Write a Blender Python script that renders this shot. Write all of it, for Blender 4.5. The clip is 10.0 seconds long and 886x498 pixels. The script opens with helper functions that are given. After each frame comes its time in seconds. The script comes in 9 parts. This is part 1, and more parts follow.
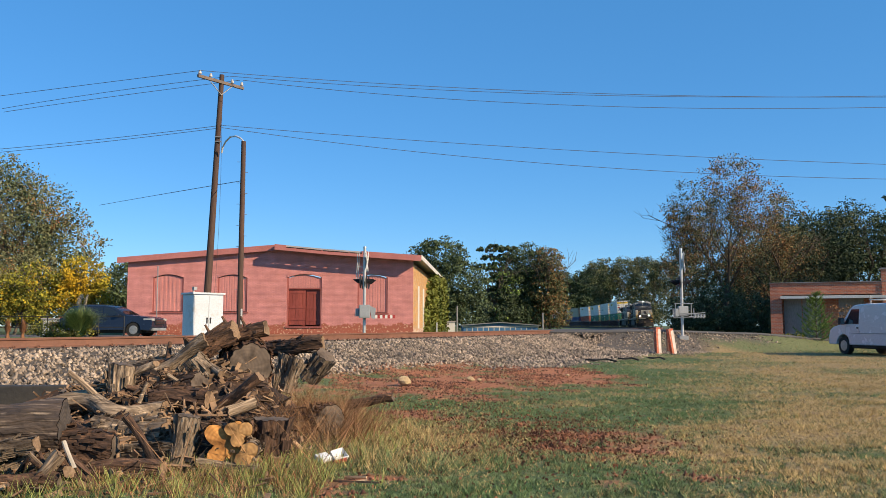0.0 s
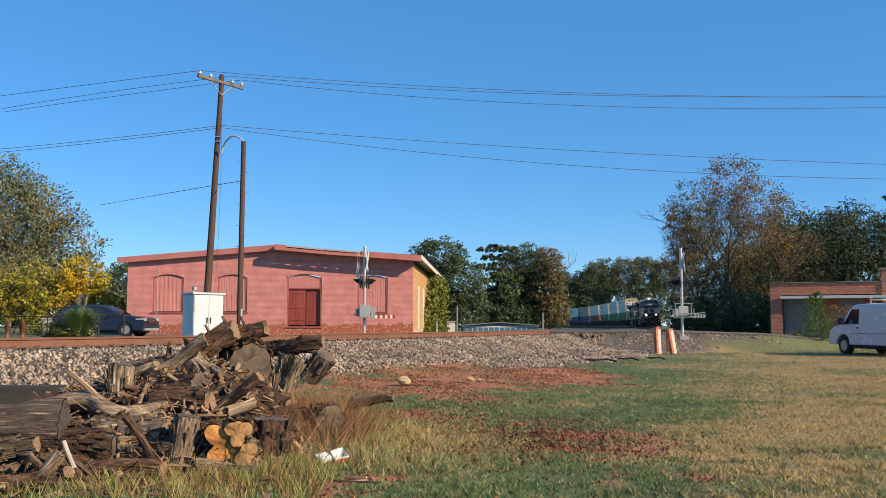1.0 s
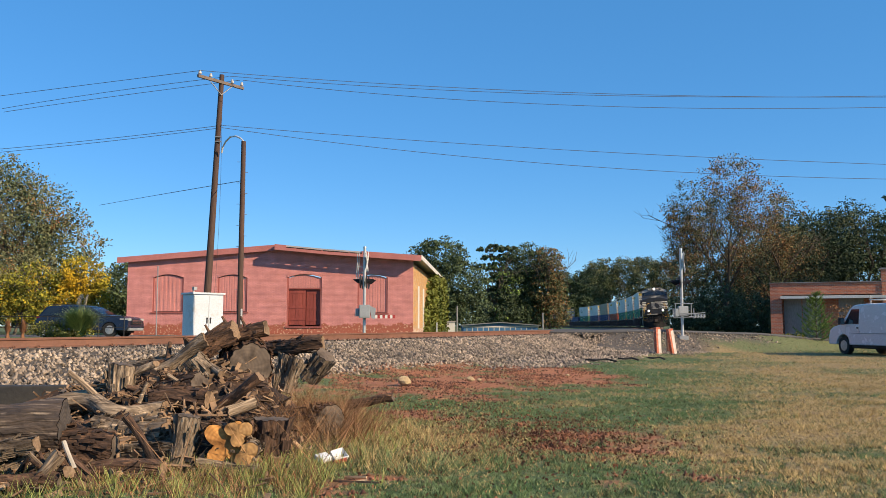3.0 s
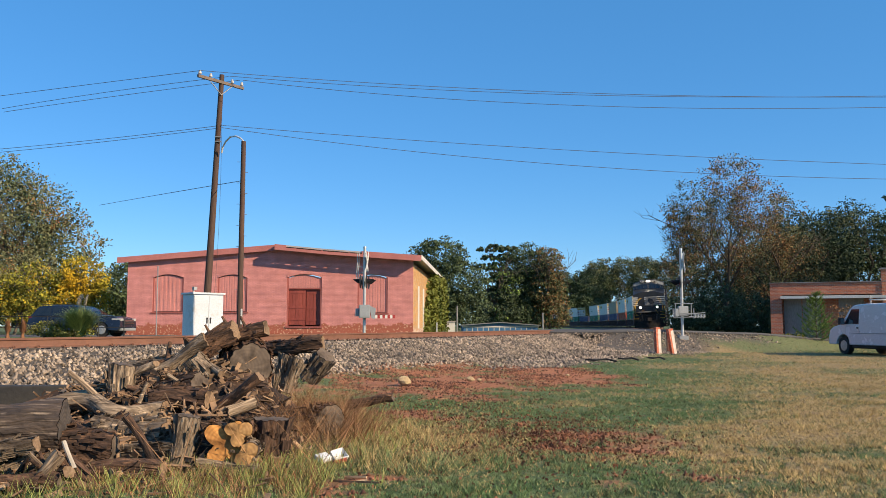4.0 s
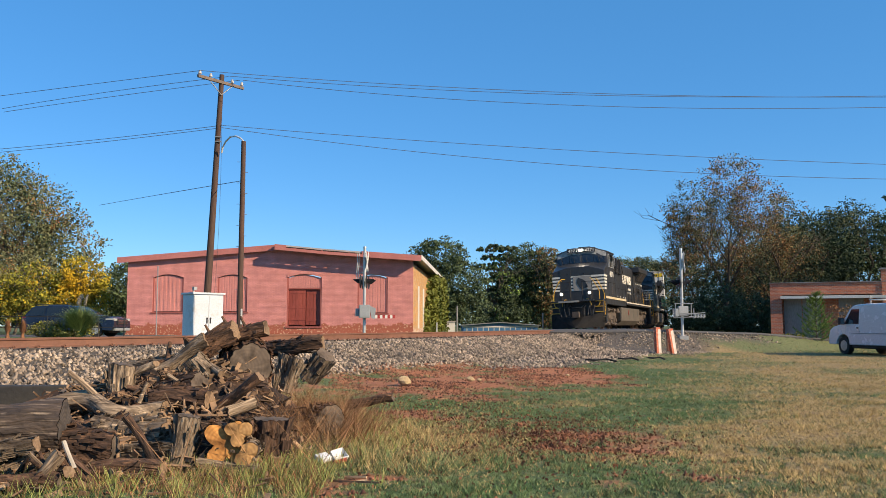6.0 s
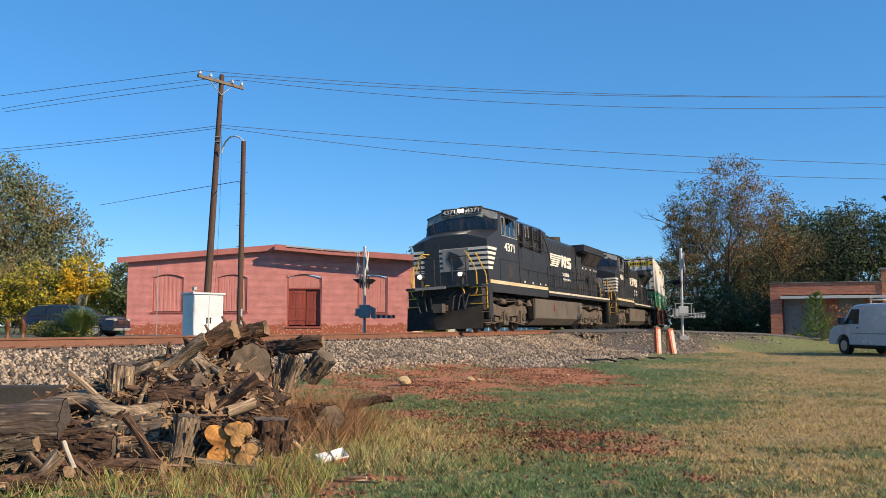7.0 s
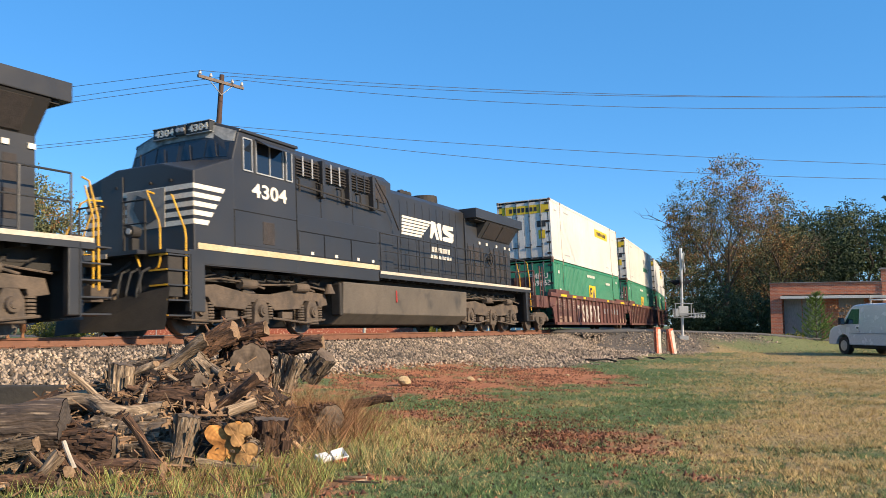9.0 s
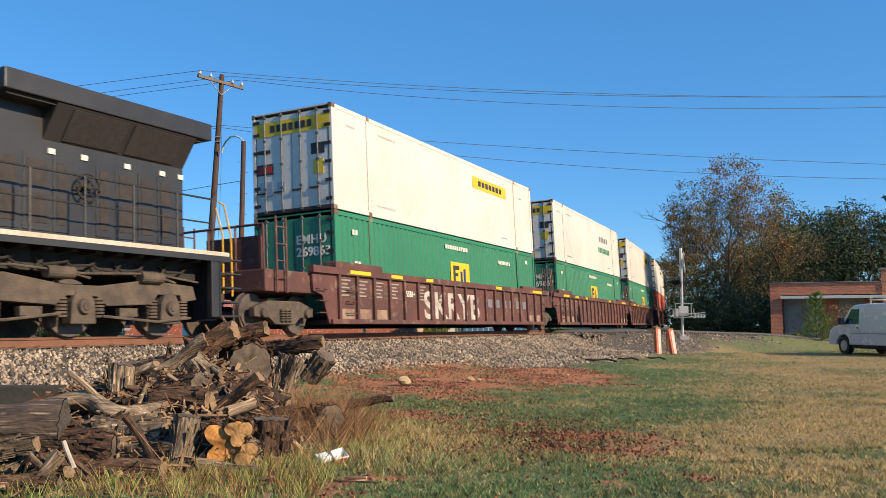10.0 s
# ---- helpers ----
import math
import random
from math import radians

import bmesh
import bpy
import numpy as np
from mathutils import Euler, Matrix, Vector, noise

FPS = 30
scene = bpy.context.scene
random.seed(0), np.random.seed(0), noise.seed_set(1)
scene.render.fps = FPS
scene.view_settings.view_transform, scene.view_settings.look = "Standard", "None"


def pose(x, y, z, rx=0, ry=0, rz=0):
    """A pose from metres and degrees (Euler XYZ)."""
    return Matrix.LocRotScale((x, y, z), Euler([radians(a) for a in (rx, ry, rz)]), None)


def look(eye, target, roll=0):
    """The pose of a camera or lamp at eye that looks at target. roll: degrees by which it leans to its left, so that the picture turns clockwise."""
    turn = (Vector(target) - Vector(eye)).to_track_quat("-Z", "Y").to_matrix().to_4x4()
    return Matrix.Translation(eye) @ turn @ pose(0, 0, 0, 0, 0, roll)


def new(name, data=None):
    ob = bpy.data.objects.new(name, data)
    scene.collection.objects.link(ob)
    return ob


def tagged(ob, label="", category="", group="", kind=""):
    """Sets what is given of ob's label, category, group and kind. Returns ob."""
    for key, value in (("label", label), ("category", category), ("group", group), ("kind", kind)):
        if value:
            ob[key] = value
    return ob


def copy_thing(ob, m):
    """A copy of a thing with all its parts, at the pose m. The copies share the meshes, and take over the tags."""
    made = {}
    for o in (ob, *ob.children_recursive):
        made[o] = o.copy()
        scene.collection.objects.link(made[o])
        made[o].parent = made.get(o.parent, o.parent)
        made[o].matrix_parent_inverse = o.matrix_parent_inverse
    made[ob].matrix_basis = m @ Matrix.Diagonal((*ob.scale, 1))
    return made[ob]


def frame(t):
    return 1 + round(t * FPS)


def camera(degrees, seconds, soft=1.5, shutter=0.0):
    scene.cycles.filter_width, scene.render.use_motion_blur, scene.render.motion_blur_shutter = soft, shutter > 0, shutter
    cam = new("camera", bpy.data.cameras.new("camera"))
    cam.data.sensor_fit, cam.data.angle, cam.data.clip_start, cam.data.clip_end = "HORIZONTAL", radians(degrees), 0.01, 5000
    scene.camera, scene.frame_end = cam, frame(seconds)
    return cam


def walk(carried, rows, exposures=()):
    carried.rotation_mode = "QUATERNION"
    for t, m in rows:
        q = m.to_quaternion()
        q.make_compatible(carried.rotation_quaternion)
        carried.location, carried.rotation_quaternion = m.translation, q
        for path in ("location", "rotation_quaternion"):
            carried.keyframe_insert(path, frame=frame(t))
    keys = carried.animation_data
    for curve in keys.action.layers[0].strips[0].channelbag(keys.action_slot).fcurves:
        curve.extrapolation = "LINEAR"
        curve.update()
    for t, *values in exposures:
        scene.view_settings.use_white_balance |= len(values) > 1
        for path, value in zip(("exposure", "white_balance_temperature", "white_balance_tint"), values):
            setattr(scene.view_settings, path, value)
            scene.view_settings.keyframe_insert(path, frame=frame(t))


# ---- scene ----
# The track runs along +x past the camera and bends away; rail tops are near z = 0.
EYE = (0.0, -14.193, 0.247)
YAW = radians(61.256)
cam = camera(54.14, 10.0, soft=0.5, shutter=0.08)
CAM_POSE = pose(EYE[0], EYE[1], EYE[2], 90 + 5.055, 0, -61.256)
walk(cam, [(0.0, CAM_POSE), (10.0, CAM_POSE)], exposures=[(0.0, 0.58), (7.0, 0.61), (7.5, 0.61), (8.0, 0.81), (9.0, 0.83), (9.5, 0.73), (10.0, 0.61)])

# ---- light ----
SUN_AZ = radians(-93)      # of the direction to the sun, from +x towards +y
SUN_EL = radians(28)
world = bpy.data.worlds.new("sky")
scene.world = world
world.use_nodes = True
_n = world.node_tree.nodes
_sky = _n.new("ShaderNodeTexSky")
_sky.sky_type = "NISHITA"
_sky.sun_disc = False
_sky.sun_elevation = SUN_EL
_sky.sun_rotation = math.pi / 2 - SUN_AZ
_sky.altitude = 200
_sky.air_density = 0.9
_sky.dust_density = 0.05
_sky.ozone_density = 2.2
_n["Background"].inputs["Strength"].default_value = 0.10
_hue = _n.new("ShaderNodeHueSaturation")       # the deep blue of a dry autumn sky
_hue.inputs["Saturation"].default_value = 1.18
_tint = _n.new("ShaderNodeMix")
_tint.data_type, _tint.blend_type = "RGBA", "MULTIPLY"
_tint.inputs[0].default_value = 1.0
_tint.inputs[7].default_value = (0.78, 0.93, 1.12, 1)
world.node_tree.links.new(_sky.outputs[0], _tint.inputs[6])
world.node_tree.links.new(_tint.outputs[2], _hue.inputs["Color"])
_even = _n.new("ShaderNodeMix")                # thin high haze evens the sky out
_even.data_type = "RGBA"
_even.inputs[0].default_value = 0.42
_even.inputs[7].default_value = (0.75, 2.6, 5.2, 1)
world.node_tree.links.new(_hue.outputs[0], _even.inputs[6])
world.node_tree.links.new(_even.outputs[2], _n["Background"].inputs["Color"])
sun = new("sun", bpy.data.lights.new("sun", "SUN"))
sun.data.energy = 4.8
sun.data.angle = radians(0.6)
sun.data.color = (1.0, 0.79, 0.54)
_to = Vector((math.cos(SUN_AZ) * math.cos(SUN_EL), math.sin(SUN_AZ) * math.cos(SUN_EL), math.sin(SUN_EL)))
sun.matrix_world = look(tuple(_to * 50), (0, 0, 0))
scene.view_settings.exposure = 0.58


# ---- layout helpers ----
def spot(right, ahead):
    """World x, y of a place so many metres to the right of and ahead of the tripod."""
    return (EYE[0] + ahead * math.sin(YAW) + right * math.cos(YAW), EYE[1] + ahead * math.cos(YAW) - right * math.sin(YAW))


def site(right, ahead, z=0.0, turn=0.0):
    """Pose whose x axis points right and y axis ahead as seen from the tripod; turn in degrees, anticlockwise."""
    x, y = spot(right, ahead)
    return pose(x, y, z, 0, 0, -61.256 + turn)


TILT = 0.0499              # the curve's cant, leaning away from the near side
_S = np.arange(-120.0, 460.0, 1.0)
_K = np.interp(_S, [-40, 10, 40, 70, 110, 160, 260, 400], [.002624, .002623, .002431, .00238, .001826, .001419, .001418, .001418])
_TH = np.concatenate([[0], np.cumsum((_K[1:] + _K[:-1]) / 2)])
_TH -= _TH[120]
_PX = np.concatenate([[0], np.cumsum(np.cos((_TH[1:] + _TH[:-1]) / 2))])
_PY = np.concatenate([[0], np.cumsum(np.sin((_TH[1:] + _TH[:-1]) / 2))])
_PX -= _PX[120]
_PY -= _PY[120]


def track(s, y=0.0, z=0.0):
    """World place of a point beside the centre line at arc length s, in the canted rail plane."""
    th = float(np.interp(s, _S, _TH))
    c, n = math.cos(TILT), math.sin(TILT)
    y, z = y * c + z * n, z * c - y * n
    return Vector((float(np.interp(s, _S, _PX)) - y * math.sin(th), float(np.interp(s, _S, _PY)) + y * math.cos(th), z))


def track_pose(s, lift=0.0):
    th = math.degrees(float(np.interp(s, _S, _TH)))
    p = track(s)
    return pose(p.x, p.y, p.z + lift, 0, 0, th) @ pose(0, 0, 0, -math.degrees(TILT))


# ---- mesh helpers ----
def mesh_ob(name, bm, material=None, parent=None, smooth=False):
    me = bpy.data.meshes.new(name)
    bm.to_mesh(me)
    bm.free()
    for m in (material if isinstance(material, (list, tuple)) else [material]):
        if m:
            me.materials.append(m)
    if smooth:
        me.polygons.foreach_set("use_smooth", [True] * len(me.polygons))
    ob = new(name, me)
    if parent:
        ob.parent = parent
    return ob


def part(name, bm, material, parent, label="", smooth=False):
    ob = mesh_ob(name, bm, material, parent, smooth)
    if label:
        tagged(ob, label)
    return ob


def thing(name, label, category, m=None, group="", kind=""):
    ob = new(name)
    ob.empty_display_size = 0.2
    if m is not None:
        ob.matrix_world = m
    return tagged(ob, label, category, group, kind)


def box(bm, x0, x1, y0, y1, z0, z1, mat=0):
    v = [bm.verts.new(p) for p in ((x0, y0, z0), (x1, y0, z0), (x1, y1, z0), (x0, y1, z0), (x0, y0, z1), (x1, y0, z1), (x1, y1, z1), (x0, y1, z1))]
    for f in ((3, 2, 1, 0), (4, 5, 6, 7), (0, 1, 5, 4), (1, 2, 6, 5), (2, 3, 7, 6), (3, 0, 4, 7)):
        bm.faces.new([v[i] for i in f]).material_index = mat
    return v


def boxm(x0, x1, y0, y1, z0, z1, bevel=0.0):
    bm = bmesh.new()
    box(bm, x0, x1, y0, y1, z0, z1)
    if bevel:
        bmesh.ops.bevel(bm, geom=bm.edges[:], offset=bevel, segments=2, affect="EDGES", profile=0.6)
    return bm


def rod(bm, a, b, r0, r1=None, seg=8, cap=True):
    """A tapered round bar from a to b."""
    a, b = Vector(a), Vector(b)
    r1 = r0 if r1 is None else r1
    w = (b - a).normalized()
    u = w.orthogonal().normalized()
    v = w.cross(u)
    A, B = [], []
    for i in range(seg):
        t = 2 * math.pi * i / seg
        d = u * math.cos(t) + v * math.sin(t)
        A.append(bm.verts.new(a + d * r0))
        B.append(bm.verts.new(b + d * r1))
    for i in range(seg):
        j = (i + 1) % seg
        bm.faces.new((A[i], A[j], B[j], B[i]))
    if cap:
        bm.faces.new(A[::-1])
        bm.faces.new(B)


def tube(bm, pts, r, seg=6):
    """A bent round bar through points."""
    pts = [Vector(p) for p in pts]
    rings = []
    for i, p in enumerate(pts):
        w = (pts[min(i + 1, len(pts) - 1)] - pts[max(i - 1, 0)]).normalized()
        u = w.cross(Vector((0.31, 0.17, 0.93))).normalized()
        v = w.cross(u)
        rings.append([bm.verts.new(p + (u * math.cos(2 * math.pi * k / seg) + v * math.sin(2 * math.pi * k / seg)) * r) for k in range(seg)])
    for A, B in zip(rings, rings[1:]):
        for k in range(seg):
            bm.faces.new((A[k], A[(k + 1) % seg], B[(k + 1) % seg], B[k]))
    bm.faces.new(rings[0][::-1])
    bm.faces.new(rings[-1])


def slab(bm, pts, axis, a, b, mat=0):
    """An outline of 2D points pushed along an axis from a to b. axis x: points are y, z; y: x, z; z: x, y."""
    def at(p, t):
        return {"x": (t, p[0], p[1]), "y": (p[0], t, p[1]), "z": (p[0], p[1], t)}[axis]
    A = [bm.verts.new(at(p, a)) for p in pts]
    B = [bm.verts.new(at(p, b)) for p in pts]
    n = len(pts)
    fs = [bm.faces.new(A[::-1]), bm.faces.new(B)]
    for i in range(n):
        fs.append(bm.faces.new((A[i], A[(i + 1) % n], B[(i + 1) % n], B[i])))
    for f in fs:
        f.material_index = mat
    bmesh.ops.recalc_face_normals(bm, faces=fs)
    return fs


def soften(bm, w, seg=2, angle=30):
    es = [e for e in bm.edges if len(e.link_faces) == 2 and e.calc_face_angle(0) > radians(angle)]
    bmesh.ops.bevel(bm, geom=es, offset=w, segments=seg, affect="EDGES", profile=0.6, clamp_overlap=True)
    return bm


def raw_mesh(name, verts, faces, material, kind="", smooth=False):
    me = bpy.data.meshes.new(name)
    me.from_pydata(verts, [], faces)
    me.materials.append(material)
    if smooth:
        me.polygons.foreach_set("use_smooth", [True] * len(me.polygons))
    ob = new(name, me)
    if kind:
        tagged(ob, kind=kind)
    return ob


def np_mesh(name, V, F, material):
    """A mesh from arrays: V (n, 3), F (m, 3 or 4)."""
    me = bpy.data.meshes.new(name)
    k = F.shape[1]
    me.vertices.add(len(V))
    me.vertices.foreach_set("co", V.astype(np.float32).ravel())
    me.loops.add(F.size)
    me.loops.foreach_set("vertex_index", F.astype(np.int32).ravel())
    me.polygons.add(len(F))
    me.polygons.foreach_set("loop_start", np.arange(0, F.size, k, dtype=np.int32))
    me.update(calc_edges=True)
    me.materials.append(material)
    return new(name, me)


# ---- materials ----
def surf(name, c1, c2=None, scale=3.0, rough=0.7, metal=0.0, bump=0.1, fine=40.0, c3=None, spec=None, stretch=None, island=0.0, rand=0.0, dirt=None, glow=None, streak=0.72):
    """Two-scale mottled surface: c1 and c2 mix at the broad scale, fine grain darkens and lifts. dirt: (colour, amount, scale)."""
    m = bpy.data.materials.new(name)
    m.use_nodes = True
    nt = m.node_tree
    N, L = nt.nodes, nt.links
    bsdf = N["Principled BSDF"]
    tc = N.new("ShaderNodeTexCoord")
    mp = N.new("ShaderNodeMapping")
    L.new(tc.outputs["Object"], mp.inputs["Vector"])
    if stretch:
        mp.inputs["Scale"].default_value = stretch

    def noise_tex(sc, detail=4.0):
        n = N.new("ShaderNodeTexNoise")
        n.inputs["Scale"].default_value = sc
        n.inputs["Detail"].default_value = detail
        L.new(mp.outputs[0], n.inputs["Vector"])
        return n.outputs["Fac"]

    def ramp(fac, a, b):
        r = N.new("ShaderNodeMapRange")
        r.inputs["From Min"].default_value, r.inputs["From Max"].default_value = a, b
        L.new(fac, r.inputs["Value"])
        return r.outputs[0]

    def mix(fac, A, B, mode="MIX"):
        x = N.new("ShaderNodeMix")
        x.data_type, x.blend_type = "RGBA", mode
        for sock, val in ((x.inputs[0], fac), (x.inputs[6], A), (x.inputs[7], B)):
            if isinstance(val, bpy.types.NodeSocket):
                L.new(val, sock)
            elif isinstance(val, (int, float)):
                sock.default_value = val
            else:
                sock.default_value = (*val, 1)
        return x.outputs[2]
    c2 = c2 or tuple(v * 0.8 for v in c1)
    col = mix(ramp(noise_tex(scale), 0.35, 0.65), c1, c2)
    grain = noise_tex(fine, 6.0)
    col = mix(ramp(grain, 0.3, 0.7), col, mix(1.0, col, (streak, streak, streak), "MULTIPLY"))
    if c3:
        col = mix(ramp(noise_tex(scale * 2.7), 0.58, 0.7), col, c3)
    if dirt:
        col = mix(ramp(noise_tex(dirt[2], 8.0), 0.62 - 0.3 * dirt[1], 0.75), col, dirt[0])
    if island or rand:
        src = N.new("ShaderNodeNewGeometry").outputs["Random Per Island"] if island else N.new("ShaderNodeObjectInfo").outputs["Random"]
        hsv = N.new("ShaderNodeHueSaturation")
        a = island or rand
        r = N.new("ShaderNodeMapRange")
        r.inputs["To Min"].default_value, r.inputs["To Max"].default_value = 1 - a, 1 + a
        L.new(src, r.inputs["Value"])
        L.new(r.outputs[0], hsv.inputs["Value"])
        L.new(col, hsv.inputs["Color"])
        col = hsv.outputs["Color"]
    L.new(col, bsdf.inputs["Base Color"])
    r = N.new("ShaderNodeMapRange")
    r.inputs["To Min"].default_value, r.inputs["To Max"].default_value = max(0.03, rough - 0.12), min(1, rough + 0.12)
    L.new(noise_tex(scale * 4), r.inputs["Value"])
    L.new(r.outputs[0], bsdf.inputs["Roughness"])
    bsdf.inputs["Metallic"].default_value = metal
    if spec is not None:
        bsdf.inputs["Specular IOR Level"].default_value = spec
    if bump:
        b = N.new("ShaderNodeBump")
        b.inputs["Strength"].default_value = bump
        b.inputs["Distance"].default_value = 0.02
        L.new(grain, b.inputs["Height"])
        L.new(b.outputs[0], bsdf.inputs["Normal"])
    if glow:
        bsdf.inputs["Emission Color"].default_value = (*glow[0], 1)
        bsdf.inputs["Emission Strength"].default_value = glow[1]
    return m


def glass_dark(name, tint=(0.02, 0.025, 0.03)):
    m = bpy.data.materials.new(name)
    m.use_nodes = True
    b = m.node_tree.nodes["Principled BSDF"]
    b.inputs["Base Color"].default_value = (*tint, 1)
    b.inputs["Roughness"].default_value = 0.05
    b.inputs["Specular IOR Level"].default_value = 0.7
    return m


M_STEEL_RUST = surf("rusty_rail", (0.22, 0.10, 0.06), (0.16, 0.072, 0.045), 2.0, 0.75, 0.1, 0.2, 60)
M_RAIL_TOP = surf("polished_rail", (0.45, 0.43, 0.42), (0.35, 0.33, 0.32), 2, 0.3, 0.9, 0.02)
M_STONE = surf("ballast_stone", (0.38, 0.295, 0.215), (0.18, 0.145, 0.115), 0.9, 0.9, 0, 0.3, 60, island=0.8)
# bed coloured darker than the loose stones, for the shade in their gaps
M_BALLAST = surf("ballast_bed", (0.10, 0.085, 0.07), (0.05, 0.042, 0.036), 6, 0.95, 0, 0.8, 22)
M_TIE = surf("creosote_tie", (0.085, 0.065, 0.05), (0.05, 0.04, 0.032), 3, 0.9, 0, 0.4, 30, rand=0.3)
M_TRIM_RED = surf("painted_trim", (0.42, 0.12, 0.095), (0.36, 0.10, 0.08), 1.2, 0.7, 0, 0.15, 30)
M_DOOR_RED = surf("weathered_red_boards", (0.36, 0.075, 0.05), (0.26, 0.05, 0.035), 1.5, 0.75, 0, 0.3, 20, stretch=(1, 1, 0.2))
M_BLACK = surf("black_paint", (0.027, 0.028, 0.031), (0.037, 0.037, 0.038), 0.5, 0.42, 0, 0.02, 50)
M_WHITE = surf("white_paint", (0.70, 0.68, 0.63), (0.62, 0.60, 0.54), 0.6, 0.5, 0, 0.03, 30)
M_GREEN = surf("green_paint", (0.03, 0.22, 0.12), (0.028, 0.19, 0.105), 0.5, 0.55, 0, 0.04, 30)
M_BROWN = surf("brown_paint", (0.135, 0.052, 0.044), (0.085, 0.038, 0.033), 0.8, 0.75, 0, 0.15, 30, c3=(0.17, 0.085, 0.062), dirt=((0.20, 0.135, 0.095), 0.12, 3))
# ---- ground, road, track ----
ROAD = [(33.5, 120, -0.45), (35.0, 60, -0.42), (37.4, 16, -0.34), (39.6, 6, -0.08), (41.5, 2.2, 0.03), (43.6, -1.2, 0.06), (47.0, -4.6, -0.10), (52.5, -7.6, -0.50),
        (60, -10.0, -0.80), (70, -12.6, -0.92), (90, -16.5, -0.95), (140, -23, -0.95)]


def lateral(X, Y):
    """Signed offset from the track's centre line (negative: near side) and arc length, for arrays."""
    v = np.empty(len(X))
    s = np.empty(len(X))
    for i in range(0, len(X), 4000):
        x, y = X[i:i + 4000, None], Y[i:i + 4000, None]
        j = np.argmin((x - _PX) ** 2 + (y - _PY) ** 2, axis=1)
        dx, dy = X[i:i + 4000] - _PX[j], Y[i:i + 4000] - _PY[j]
        v[i:i + 4000] = -dx * np.sin(_TH[j]) + dy * np.cos(_TH[j])
        s[i:i + 4000] = _S[j]
    return v, s


def road_near(X, Y):
    """Distance to the road's middle and the road's height there."""
    best, zr = np.full(len(X), 1e9), np.zeros(len(X))
    for (x0, y0, z0), (x1, y1, z1) in zip(ROAD, ROAD[1:]):
        l2 = (x1 - x0) ** 2 + (y1 - y0) ** 2
        t = np.clip(((X - x0) * (x1 - x0) + (Y - y0) * (y1 - y0)) / l2, 0, 1)
        d = np.hypot(X - x0 - t * (x1 - x0), Y - y0 - t * (y1 - y0))
        k = d < best
        best[k], zr[k] = d[k], (z0 + t * (z1 - z0))[k]
    return best, zr


def wave(X, Y, f, seed):
    """Smooth pseudo-noise of about -1 to 1."""
    r = np.random.RandomState(seed)
    out = np.zeros(len(X))
    for _ in range(7):
        a, ph, k = r.rand() * 6.283, r.rand() * 6.283, f * (0.6 + 1.4 * r.rand())
        out += np.sin((X * math.cos(a) + Y * math.sin(a)) * k + ph)
    return out / 3.2


def ground_z(X, Y):
    v, s = lateral(X, Y)
    z = np.interp(v, [-60, -8, -4.6, -3.3, 0, 3.2, 6, 60], [-0.98, -0.97, -0.86, -0.70, -0.70, -0.5, -0.38, -0.40])
    z = z + np.where(np.abs(v) > 3.3, 0.025 * wave(X, Y, 0.9, 3) + 0.012 * wave(X, Y, 4.0, 4), 0)
    d, zr = road_near(X, Y)
    z = np.maximum(z, zr - 0.09 - 0.42 * np.maximum(0, d - 3.2))
    far = np.hypot(X, Y)
    return np.where((far < 400), z, z * 0 - 0.7), v


